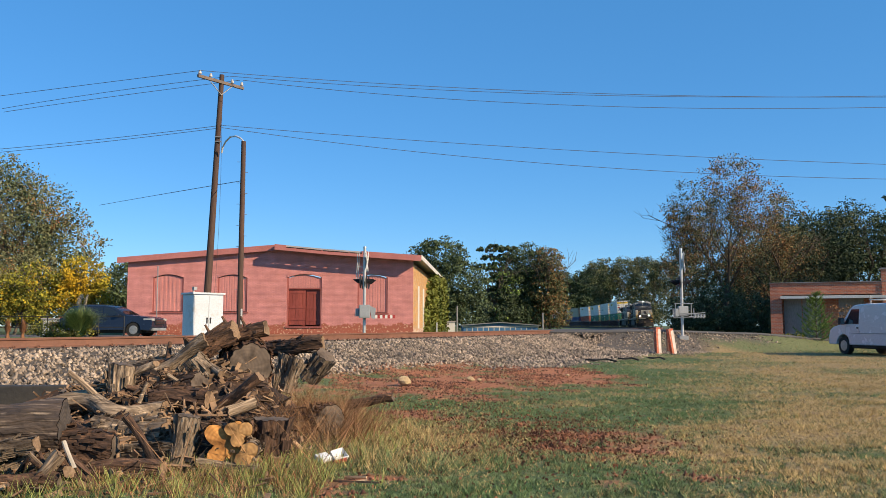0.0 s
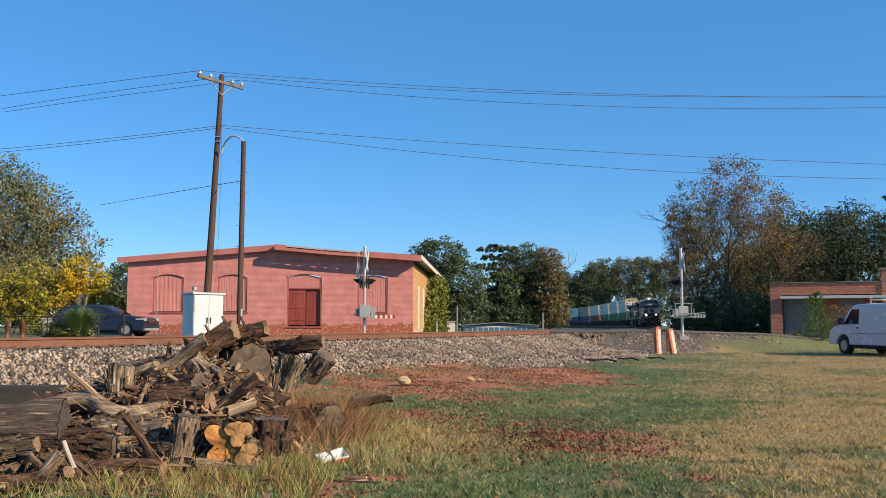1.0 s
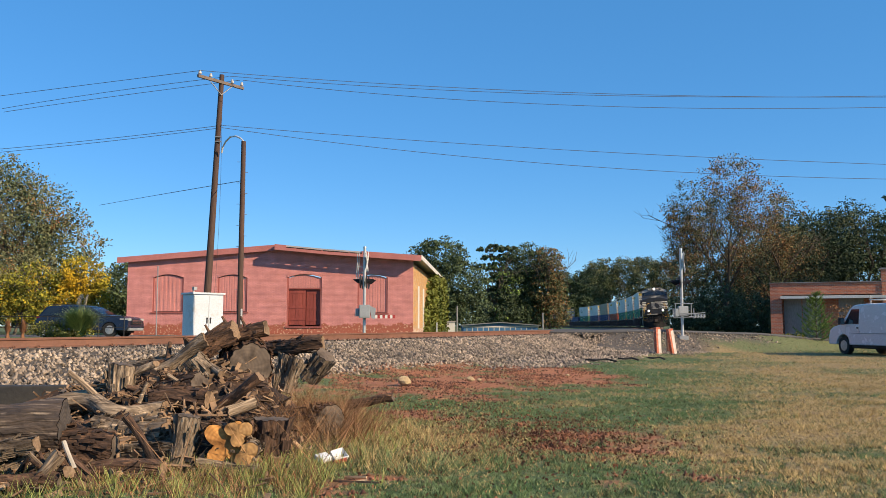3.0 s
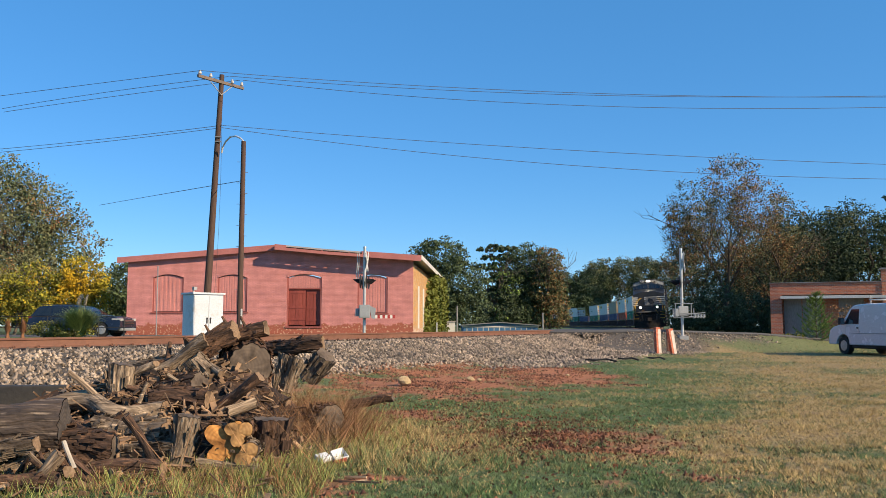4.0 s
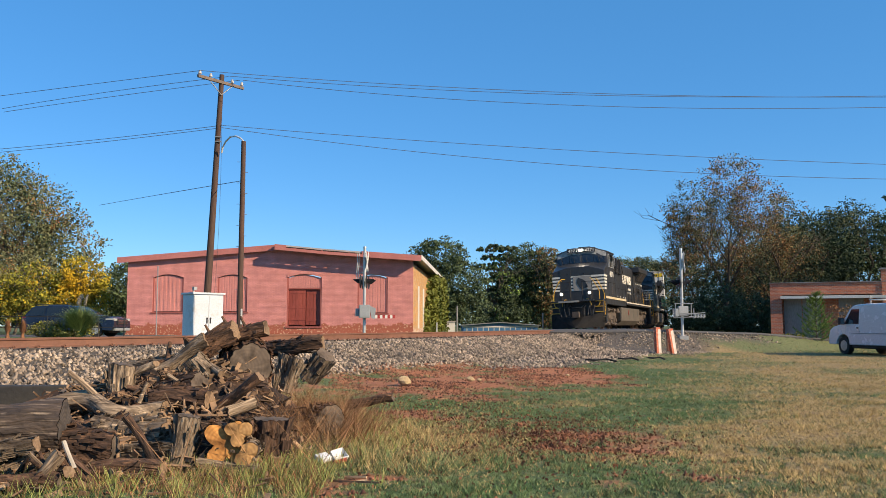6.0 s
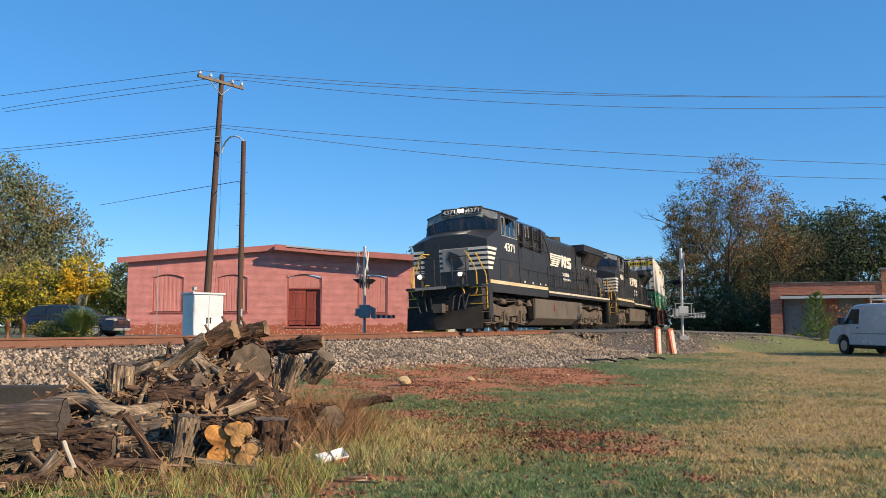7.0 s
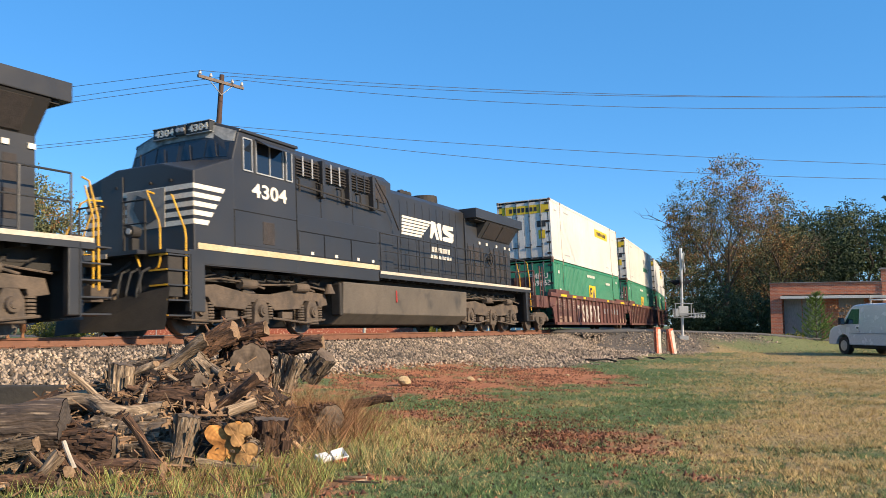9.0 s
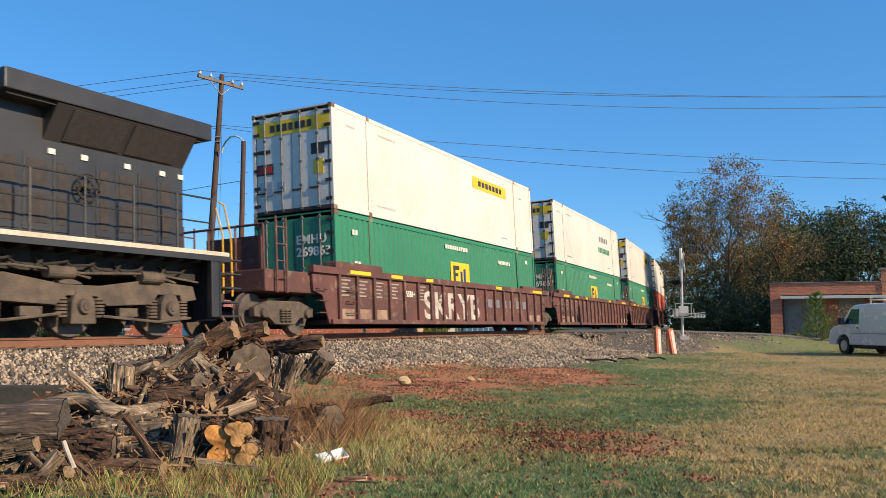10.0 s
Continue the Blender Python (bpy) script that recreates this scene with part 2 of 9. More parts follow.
def soil(X, Y):
    """0 grass to 1 bare red soil, and 0 green to 1 straw."""
    R_, A_ = (X - EYE[0]) * math.cos(YAW) - (Y - EYE[1]) * math.sin(YAW), (X - EYE[0]) * math.sin(YAW) + (Y - EYE[1]) * math.cos(YAW)
    n1, n2, n4 = wave(X, Y, 1.3, 11), wave(X, Y, 4.5, 12), wave(X, Y, 11.0, 13)
    bare = np.zeros(len(X))
    for cx, cy, rx, ry, w in ((-0.2, 19.0, 2.9, 4.3, 1.15), (2.6, 21.0, 2.2, 3.4, 1.0), (0.5, 15.2, 1.5, 1.5, 0.85), (1.0, 9.6, 1.3, 1.5, 0.62), (-0.45, 6.7, 1.0, 0.5, 0.8), (1.7, 7.0, 0.9, 0.5, 0.5), (-1.2, 11.5, 1.6, 1.2, 0.5)):
        bare = np.maximum(bare, w * np.clip(1.6 - 1.3 * np.hypot((R_ - cx) / rx, (A_ - cy) / ry), 0, 1))
    v, s = lateral(X, Y)
    bare = np.maximum(bare, np.clip(1.0 - np.abs(v + 3.6) / 0.8, 0, 1) * 0.8)
    bare = np.clip((bare + 0.34 * n1 + 0.34 * n2 + 0.22 * n4 - 0.30) * 1.7, 0, 1) * (bare > 0.02) + 0.12 * np.clip(n1 + n2 - 0.9, 0, 1)
    # straw thins with distance: greener, darker ground stands in for shade under the trees
    straw = np.clip(0.11 + np.clip((R_ / np.maximum(A_, 5.5) - 0.25) * 5.5, -0.1, 0.85) + 0.42 * n1 + 0.26 * n2 + 0.2 * np.clip((A_ - 30) / 10, 0, 1), 0, 1) * np.clip((58 - A_) / 18, 0.25, 1)
    weeds = np.clip(1.3 - np.hypot((R_ + 0.6) / 1.7, (A_ - 9.5) / 2.4), 0, 1)
    d, zr = road_near(X, Y)
    n3 = wave(X, Y, 2.2, 15)
    gravel = np.clip(1.35 - np.maximum(0, np.abs(v + 4.2) - 1.2 - 0.35 * n3) / 0.9 - np.maximum(0, np.abs(s - 33.0) - 8.0) / 4, 0, 1)
    gravel = np.maximum(gravel, np.clip(1.5 - 1.4 * np.hypot((R_ / np.maximum(A_, 1) - 0.27) / 0.04, (A_ - 40) / 5.0) + 0.4 * n3, 0, 1))
    # straw capped beside the road as well, a darker green in place of shade
    straw = np.where((d < 10) & (X > 42), np.minimum(straw, 0.22), straw)
    bare = np.where((d < 10) & (X > 42), 0, bare)
    gravel = np.maximum(gravel, np.clip(2.0 - np.maximum(0, d - 3.2 - 0.3 * n3) / 0.5, 0, 1) * (X < 45))
    return np.clip(bare, 0, 1), np.maximum(straw, weeds * 0.8), gravel


def ground_material():
    m = bpy.data.materials.new("lawn_and_red_clay")
    m.use_nodes = True
    nt = m.node_tree
    N, L = nt.nodes, nt.links
    at1 = N.new("ShaderNodeAttribute")
    at1.attribute_name = "cover"
    sep = N.new("ShaderNodeSeparateColor")
    L.new(at1.outputs["Color"], sep.inputs[0])
    tc = N.new("ShaderNodeTexCoord")

    def nz(sc):
        n = N.new("ShaderNodeTexNoise")
        n.inputs["Scale"].default_value, n.inputs["Detail"].default_value = sc, 6
        L.new(tc.outputs["Object"], n.inputs["Vector"])
        return n.outputs["Fac"]

    def mix(f, a, b):
        x = N.new("ShaderNodeMix")
        x.data_type = "RGBA"
        for s, v in ((x.inputs[0], f), (x.inputs[6], a), (x.inputs[7], b)):
            if isinstance(v, bpy.types.NodeSocket):
                L.new(v, s)
            else:
                s.default_value = (*v, 1)
        return x.outputs[2]

    def rng(f, a, b):
        r = N.new("ShaderNodeMapRange")
        r.inputs["From Min"].default_value, r.inputs["From Max"].default_value = a, b
        L.new(f, r.inputs["Value"])
        return r.outputs[0]
    green = mix(rng(nz(14), 0.3, 0.7), (0.078, 0.135, 0.055), (0.125, 0.165, 0.08))
    straw = mix(rng(nz(11), 0.3, 0.7), (0.37, 0.275, 0.145), (0.28, 0.21, 0.105))
    clay = mix(rng(nz(5), 0.3, 0.7), (0.42, 0.195, 0.105), (0.30, 0.115, 0.06))
    lawn = mix(sep.outputs["Green"], green, straw)
    dirty = mix(rng(nz(23), 0.52, 0.75), lawn, (0.11, 0.075, 0.045))
    col = mix(sep.outputs["Red"], dirty, clay)
    grit = mix(rng(nz(28), 0.35, 0.65), (0.17, 0.15, 0.13), (0.06, 0.053, 0.047))
    col = mix(sep.outputs["Blue"], col, grit)
    b = N["Principled BSDF"]
    L.new(col, b.inputs["Base Color"])
    b.inputs["Roughness"].default_value = 0.95
    b.inputs["Specular IOR Level"].default_value = 0.15
    bp = N.new("ShaderNodeBump")
    bp.inputs["Strength"].default_value, bp.inputs["Distance"].default_value = 0.7, 0.04
    L.new(nz(35), bp.inputs["Height"])
    b2 = N.new("ShaderNodeBump")
    b2.inputs["Strength"].default_value, b2.inputs["Distance"].default_value = 0.8, 0.10
    L.new(nz(8), b2.inputs["Height"])
    L.new(bp.outputs[0], b2.inputs["Normal"])
    L.new(b2.outputs[0], b.inputs["Normal"])
    return m


M_GROUND = ground_material()


def build_ground():
    rr = [0.0]
    r = 1.0
    while r < 3000:
        rr.append(r)
        r *= 1.02 if r < 120 else 1.08
    rr = np.array(rr)
    aa = np.concatenate([np.linspace(-35, 35, 260), np.linspace(37, 323, 120)])
    aa = radians(1) * aa
    A, R = np.meshgrid(aa, rr)
    h = math.pi / 2 - YAW
    X = EYE[0] + R * np.cos(h - A)
    Y = EYE[1] + R * np.sin(h - A)
    X, Y = X.ravel(), Y.ravel()
    Z, v = ground_z(X, Y)
    Z = Z - np.where(np.abs(v) < 3.0, 0.25, 0)
    n, k = len(aa), len(rr)
    i, j = np.meshgrid(np.arange(k - 1), np.arange(n), indexing="ij")
    j2 = (j + 1) % n
    F = np.stack([i * n + j, i * n + j2, (i + 1) * n + j2, (i + 1) * n + j], -1).reshape(-1, 4)
    ob = np_mesh("ground", np.stack([X, Y, Z], -1), F, M_GROUND)
    bare, straw, weeds = soil(X, Y)
    att = ob.data.attributes.new("cover", "FLOAT_COLOR", "POINT")
    att.data.foreach_set("color", np.stack([bare, straw, weeds, bare * 0 + 1], -1).astype(np.float32).ravel())
    ob.data.polygons.foreach_set("use_smooth", [True] * len(F))
    tagged(ob, "patchy green and straw-coloured lawn with bare red clay", "ground", kind="structure")


def sweep(name, profile, s0, s1, step, material, canted=True):
    """A closed outline (y, z) swept along the track."""
    ss = np.arange(s0, s1 + step / 2, step)
    V, F, n = [], [], len(profile)
    for s in ss:
        for (y, z) in profile:
            p = track(s, y, z)
            V.append((p.x, p.y, p.z))
    for i in range(len(ss) - 1):
        for k in range(n):
            a, b = i * n + k, i * n + (k + 1) % n
            F.append((a, b, b + n, a + n))
    F.append(tuple(range(n))[::-1])
    F.append(tuple(range((len(ss) - 1) * n, len(ss) * n)))
    return raw_mesh(name, V, F, material)


def build_track():
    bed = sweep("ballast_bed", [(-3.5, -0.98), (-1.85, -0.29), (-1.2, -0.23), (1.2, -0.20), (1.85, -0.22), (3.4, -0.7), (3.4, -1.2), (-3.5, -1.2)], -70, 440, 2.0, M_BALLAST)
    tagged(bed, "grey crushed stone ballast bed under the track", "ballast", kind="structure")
    trk = thing("railway_track", "rusty steel railway track on wooden ties", "track", kind="structure")
    for side in (-1, 1):
        c = side * 0.7525
        prof = [(-0.075, -0.18), (0.075, -0.18), (0.075, -0.168), (0.018, -0.15), (0.010, -0.135), (0.010, -0.05), (0.034, -0.038), (0.037, -0.008), (0.030, -0.0), (-0.030, -0.0), (-0.037, -0.008), (-0.034, -0.038), (-0.010, -0.05), (-0.010, -0.135), (-0.018, -0.15), (-0.075, -0.168)]
        r = sweep("rail", [(c + y, z) for y, z in prof], -60, 420, 1.0, M_STEEL_RUST)
        r.parent = trk
        r.data.materials.append(M_RAIL_TOP)
        for p in r.data.polygons:
            if p.normal.z > 0.95 and p.center.z > -0.06:
                p.material_index = 1
    tie = boxm(-0.115, 0.115, -1.3, 1.3, -0.37, -0.185, 0.01)
    me = bpy.data.meshes.new("tie")
    tie.to_mesh(me)
    me.materials.append(M_TIE)
    cl = bmesh.new()
    for c in (-0.7525, 0.7525):
        for e in (-1, 1):
            box(cl, -0.07, 0.07, c + e * 0.08, c + e * 0.155, -0.186, -0.165)
            tube(cl, [(-0.05, c + e * 0.06, -0.16), (0.0, c + e * 0.10, -0.135), (0.05, c + e * 0.06, -0.16)], 0.012, 5)
    mc = bpy.data.meshes.new("rail_clip")
    cl.to_mesh(mc)
    mc.materials.append(M_STEEL_RUST)
    for i in range(150):
        m = track_pose(-14 + i * 0.52 + random.uniform(-0.03, 0.03))
        for nm, data in (("tie", me), ("rail_clip", mc)):
            o = new(nm, data)
            o.matrix_world = m
            o.parent = trk
    return trk


M_ASPHALT = surf("worn_asphalt", (0.11, 0.105, 0.10), (0.075, 0.072, 0.07), 1.0, 0.9, 0, 0.3, 50)


def build_road():
    V, F = [], []
    pts = []
    for a, b in zip(ROAD, ROAD[1:]):
        n = max(1, int(math.hypot(b[0] - a[0], b[1] - a[1]) / 1.5))
        pts += [tuple(a[i] + (b[i] - a[i]) * t / n for i in range(3)) for t in range(n)]
    pts.append(ROAD[-1])
    for i, p in enumerate(pts):
        q0, q1 = pts[max(i - 1, 0)], pts[min(i + 1, len(pts) - 1)]
        d = Vector((q1[0] - q0[0], q1[1] - q0[1], 0)).normalized()
        nx, ny = -d.y, d.x
        for w, dz in ((-3.3, -0.08), (-3.1, 0), (0, 0.04), (3.1, 0), (3.3, -0.08)):
            V.append((p[0] + nx * w, p[1] + ny * w, p[2] + dz))
    for i in range(len(pts) - 1):
        for k in range(4):
            a = i * 5 + k
            F.append((a, a + 1, a + 6, a + 5))
    ob = raw_mesh("road", V, F, M_ASPHALT)
    tagged(ob, "narrow worn asphalt road over the level crossing", "road", kind="structure")
    so = ob.modifiers.new("thick", "SOLIDIFY")
    so.thickness, so.offset = 0.12, -1 if ob.data.polygons[0].normal.z > 0 else 1


build_ground()
build_track()
build_road()
# ---- brick depot across the track ----
def brick_mat(name, c1, c2, mortar, scale=1.0, peel=None):
    m = bpy.data.materials.new(name)
    m.use_nodes = True
    N, L = m.node_tree.nodes, m.node_tree.links
    b = N["Principled BSDF"]
    tc = N.new("ShaderNodeTexCoord")
    sx = N.new("ShaderNodeSeparateXYZ")
    L.new(tc.outputs["Object"], sx.inputs[0])
    add = N.new("ShaderNodeMath")
    L.new(sx.outputs["X"], add.inputs[0])
    L.new(sx.outputs["Y"], add.inputs[1])
    cb = N.new("ShaderNodeCombineXYZ")
    L.new(add.outputs[0], cb.inputs["X"])
    L.new(sx.outputs["Z"], cb.inputs["Y"])
    br = N.new("ShaderNodeTexBrick")
    br.inputs["Scale"].default_value = 1.0
    br.inputs["Brick Width"].default_value = 0.22 * scale
    br.inputs["Row Height"].default_value = 0.078 * scale
    br.inputs["Mortar Size"].default_value = 0.008 * scale
    br.inputs["Color1"].default_value = (*c1, 1)
    br.inputs["Color2"].default_value = (*c2, 1)
    br.inputs["Mortar"].default_value = (*mortar, 1)
    L.new(cb.outputs[0], br.inputs["Vector"])
    nz = N.new("ShaderNodeTexNoise")
    nz.inputs["Scale"].default_value, nz.inputs["Detail"].default_value = 1.3, 8
    L.new(tc.outputs["Object"], nz.inputs["Vector"])
    mx = N.new("ShaderNodeMix")
    mx.data_type, mx.blend_type = "RGBA", "MULTIPLY"
    rg = N.new("ShaderNodeMapRange")
    rg.inputs["From Min"].default_value, rg.inputs["From Max"].default_value = 0.35, 0.7
    L.new(nz.outputs["Fac"], rg.inputs["Value"])
    L.new(rg.outputs[0], mx.inputs[0])
    L.new(br.outputs["Color"], mx.inputs[6])
    mx.inputs[7].default_value = (0.78, 0.76, 0.76, 1)
    out = mx.outputs[2]
    if peel:
        n2 = N.new("ShaderNodeTexNoise")
        n2.inputs["Scale"].default_value, n2.inputs["Detail"].default_value = 2.2, 9
        L.new(tc.outputs["Object"], n2.inputs["Vector"])
        hz = N.new("ShaderNodeMapRange")
        hz.inputs["From Min"].default_value, hz.inputs["From Max"].default_value = peel[1], peel[1] - 0.9
        L.new(sx.outputs["Z"], hz.inputs["Value"])
        ml = N.new("ShaderNodeMath")
        ml.operation = "ADD"
        L.new(hz.outputs[0], ml.inputs[0])
        L.new(n2.outputs["Fac"], ml.inputs[1])
        r2 = N.new("ShaderNodeMapRange")
        r2.inputs["From Min"].default_value, r2.inputs["From Max"].default_value = 1.02, 1.12
        L.new(ml.outputs[0], r2.inputs["Value"])
        m2 = N.new("ShaderNodeMix")
        m2.data_type = "RGBA"
        L.new(r2.outputs[0], m2.inputs[0])
        L.new(out, m2.inputs[6])
        n3 = N.new("ShaderNodeTexNoise")
        n3.inputs["Scale"].default_value, n3.inputs["Detail"].default_value = 7.0, 5
        L.new(tc.outputs["Object"], n3.inputs["Vector"])
        r3 = N.new("ShaderNodeMapRange")
        r3.inputs["From Min"].default_value, r3.inputs["From Max"].default_value = 0.56, 0.62
        L.new(n3.outputs["Fac"], r3.inputs["Value"])
        m3 = N.new("ShaderNodeMix")
        m3.data_type = "RGBA"
        L.new(r3.outputs[0], m3.inputs[0])
        m3.inputs[6].default_value = (peel[0][0] * 0.8, peel[0][1] * 0.55, peel[0][2] * 0.5, 1)
        m3.inputs[7].default_value = (min(1, peel[0][0] * 1.25), min(1, peel[0][1] * 1.7), min(1, peel[0][2] * 1.7), 1)
        L.new(m3.outputs[2], m2.inputs[7])
        out = m2.outputs[2]
    L.new(out, b.inputs["Base Color"])
    b.inputs["Roughness"].default_value = 0.85
    bp = N.new("ShaderNodeBump")
    bp.inputs["Strength"].default_value, bp.inputs["Distance"].default_value = 1.0, 0.02
    L.new(br.outputs["Fac"], bp.inputs["Height"])
    bp.invert = True
    lump = N.new("ShaderNodeTexNoise")           # chipped, unevenly laid faces
    lump.inputs["Scale"].default_value, lump.inputs["Detail"].default_value = 9.0, 5
    L.new(tc.outputs["Object"], lump.inputs["Vector"])
    b2 = N.new("ShaderNodeBump")
    b2.inputs["Strength"].default_value, b2.inputs["Distance"].default_value = 0.8, 0.035
    L.new(lump.outputs["Fac"], b2.inputs["Height"])
    L.new(bp.outputs[0], b2.inputs["Normal"])
    L.new(b2.outputs[0], b.inputs["Normal"])
    return m


M_DEPOT = brick_mat("red_painted_brick", (0.74, 0.305, 0.27), (0.67, 0.265, 0.235), (0.57, 0.215, 0.19), peel=((0.48, 0.20, 0.13), 1.2))
M_SIDE = brick_mat("bare_orange_brick", (0.66, 0.36, 0.10), (0.52, 0.24, 0.08), (0.55, 0.46, 0.33), peel=((0.62, 0.55, 0.46), 0.9))
M_ROOF = surf("pale_roof_sheet", (0.55, 0.50, 0.46), (0.42, 0.36, 0.33), 1.0, 0.6, 0.1, 0.1, 20)
M_CORR = surf("pink_corrugated_sheet", (0.70, 0.285, 0.24), (0.62, 0.24, 0.20), 0.8, 0.6, 0, 0.1, 20)
M_GUTTER = surf("weathered_fascia", (0.55, 0.20, 0.17), (0.46, 0.155, 0.13), 0.9, 0.7, 0, 0.15, 25)


def build_depot():
    W, D, T = 19.17, 27.0, 0.35
    H = thing("brick_depot", "long red-painted brick freight depot with shallow gable roof", "building", site(-21.12, 58.0, -0.35, -3.0))

    def roof(x):
        return float(np.interp(x, [-0.62, 10.15, 13.6, W + 0.6], [5.12, 5.93, 5.59, 5.13]))
    opens = [(1.74, 3.82, 1.5, 4.02), (6.12, 8.13, 1.5, 4.0), (10.80, 13.12, 0.55, 4.0), (15.5, 17.5, 1.42, 3.98)]
    x = 0.0

    def column(x0, x1, z0):
        xs = [x0] + [k for k in (10.15, 13.6) if x0 < k < x1] + [x1]
        bm = bmesh.new()
        slab(bm, [(x0, z0), (x1, z0)] + [(k, roof(k) - 0.30) for k in xs[::-1]], "y", 0, T)
        part("wall_section", bm, M_DEPOT, H)
    for x0, x1, z0, z1 in opens:
        column(x, x0, 0)
        bm = bmesh.new()
        slab(bm, [(x0, 0), (x1, 0), (x1, z0), (x0, z0)], "y", 0, T)
        part("wall_section", bm, M_DEPOT, H)
        n = 8
        arc = [(x0 + (x1 - x0) * i / n, z1 - 0.22 + 0.22 * math.sin(math.pi * i / n)) for i in range(n + 1)]
        xs = [x0] + [k for k in (10.15, 13.6) if x0 < k < x1] + [x1]
        bm = bmesh.new()
        slab(bm, arc + [(k, roof(k) - 0.30) for k in xs[::-1]], "y", 0, T)
        part("wall_section", bm, M_DEPOT, H)
        x = x1
    column(x, W, 0)
    part("side_wall", boxm(W - T, W - 0.004, T, D, 0, 4.72), M_SIDE, H, "bare orange brick side wall with flaking paint")
    part("side_wall", boxm(0.004, T, T, D, 0, 4.72), M_DEPOT, H)
    part("back_wall", boxm(0.004, W - 0.004, D, D + T, 0, 4.72), M_DEPOT, H)
    # roof, with deep verge over the front
    bm = bmesh.new()
    xs = [-0.62, 10.15, 13.6, W + 0.6]
    # the half left of the ridge has a short verge, the other a deep one
    slab(bm, [(k, roof(k)) for k in xs[:2]] + [(k, roof(k) - 0.10) for k in xs[1::-1]], "y", -0.27, D + 0.8)
    part("roof", bm, M_ROOF, H, "pale sheet roof")
    bm = bmesh.new()
    slab(bm, [(k, roof(k)) for k in xs[1:]] + [(k, roof(k) - 0.10) for k in xs[:0:-1]], "y", -0.85, D + 0.8)
    part("roof", bm, M_ROOF, H, "pale sheet roof")
    for a, b, y, gap in ((-0.62, 10.15, -0.27, -0.02), (10.15, 10.9, -0.85, 0.0), (10.9, 13.6, -0.85, 0.17), (13.6, 15.9, -0.85, 0.17), (15.9, W + 0.6, -0.85, -0.02)):
        bm = bmesh.new()
        slab(bm, [(a, roof(a) - gap), (b, roof(b) - gap), (b, roof(b) - 0.36), (a, roof(a) - 0.36)], "y", y - 0.07, y)
        part("fascia", bm, M_GUTTER, H)
    # the sheets have lifted off the fascia here; added blocks split the sun coming through into spots
    for k in range(7):
        x = 10.75 + k * 0.85
        # dark wood colour, so that the blocks pass for the shaded gap
        part("roof_block", boxm(x, x + 0.42, -0.78, -0.62, roof(x) - 0.30, roof(x) - 0.08), M_TIE, H)
    bm = bmesh.new()
    slab(bm, [(-0.85, 5.17), (D + 0.8, 5.17), (D + 0.8, 4.87), (-0.85, 4.87)], "x", W + 0.6, W + 0.66)
    part("barge_board", bm, M_WHITE, H, "white eaves board")
    for k in range(11):
        x = 0.6 + k * 1.8
        part("rafter_end", boxm(x, x + 0.12, -0.26 if x < 10 else -0.84, 0.0, roof(x) - 0.24, roof(x) - 0.13), M_GUTTER, H)
    # boarded openings
    for i, (x0, x1, z0, z1) in enumerate(opens):
        door = i == 2
        zb = 3.05 if door else z0
        n = 8
        step = (0.14, 0.085, 0.08, 0.09)[i]
        cnt = int((x1 - x0) / step)
        w = part("window" if not door else "transom", boxm(x0 + 0.01, x1 - 0.01, 0.20, 0.26, zb, z1 - 0.24), M_TRIM_RED, H)
        zf = lambda q: z1 - 0.22 + 0.22 * math.sin(math.pi * (q - x0) / (x1 - x0)) - 0.06
        for c in range(cnt):
            a, b = x0 + 0.03 + c * (x1 - x0 - 0.06) / cnt, x0 + 0.03 + (c + 1) * (x1 - x0 - 0.06) / cnt
            y = 0.062 if c % 2 else 0.078
            bm = bmesh.new()
            slab(bm, [(a, zb + 0.05), (b, zb + 0.05), (b, zf(b)), (a, zf(a))], "y", y, y + 0.03)
            part("sheet_strip", bm, M_CORR, w)
        for q0, q1 in ((x0 + 0.001, x0 + 0.09), (x1 - 0.09, x1 - 0.001)):
            part("jamb", boxm(q0, q1, 0.03, 0.24, z0, z1 - 0.16), M_TRIM_RED, w)
        part("sill", boxm(x0 - 0.08, x1 + 0.08, -0.06, 0.22, z0 - 0.09, z0 + 0.0), M_TRIM_RED, w)
        bm = bmesh.new()
        for j in range(n):
            t0, t1 = j / n, (j + 1) / n
            f = lambda t: (x0 + (x1 - x0) * t, z1 - 0.22 + 0.22 * math.sin(math.pi * t))
            a, b = f(t0), f(t1)
            slab(bm, [a, b, (b[0], b[1] + 0.2), (a[0], a[1] + 0.2)], "y", -0.03, 0.02)
        part("brick_arch", bm, M_DEPOT, w)
        if door:
            part("lintel", boxm(x0, x1, 0.05, 0.25, 3.0, 3.08), M_TRIM_RED, w)
            d = part("sliding_door", boxm(x0 + 0.09, x0 + 1.25, 0.14 + 0.12, 0.20 + 0.12, 0.6, 2.98), M_DOOR_RED, H, "weathered red plank door")
            for c in range(5):
                part("plank", boxm(x0 + 0.12 + c * 0.225, x0 + 0.33 + c * 0.225, 0.125, 0.14, 0.65, 2.95, 0.004), M_DOOR_RED, d)
            for z in (0.95, 1.75, 2.75):
                part("ledge_board", boxm(x0 + 0.1, x0 + 1.24, 0.105, 0.125, z, z + 0.15, 0.004), M_DOOR_RED, d)
            d = part("sliding_door", boxm(x0 + 1.2, x1 + 0.08, 0.58, 0.63, 0.6, 2.98), M_DOOR_RED, H, "weathered red plank door")
            for c in range(4):
                part("plank", boxm(x0 + 1.27 + c * 0.235, x0 + 1.49 + c * 0.235, 0.207, 0.22, 0.65, 2.95, 0.004), M_DOOR_RED, d)
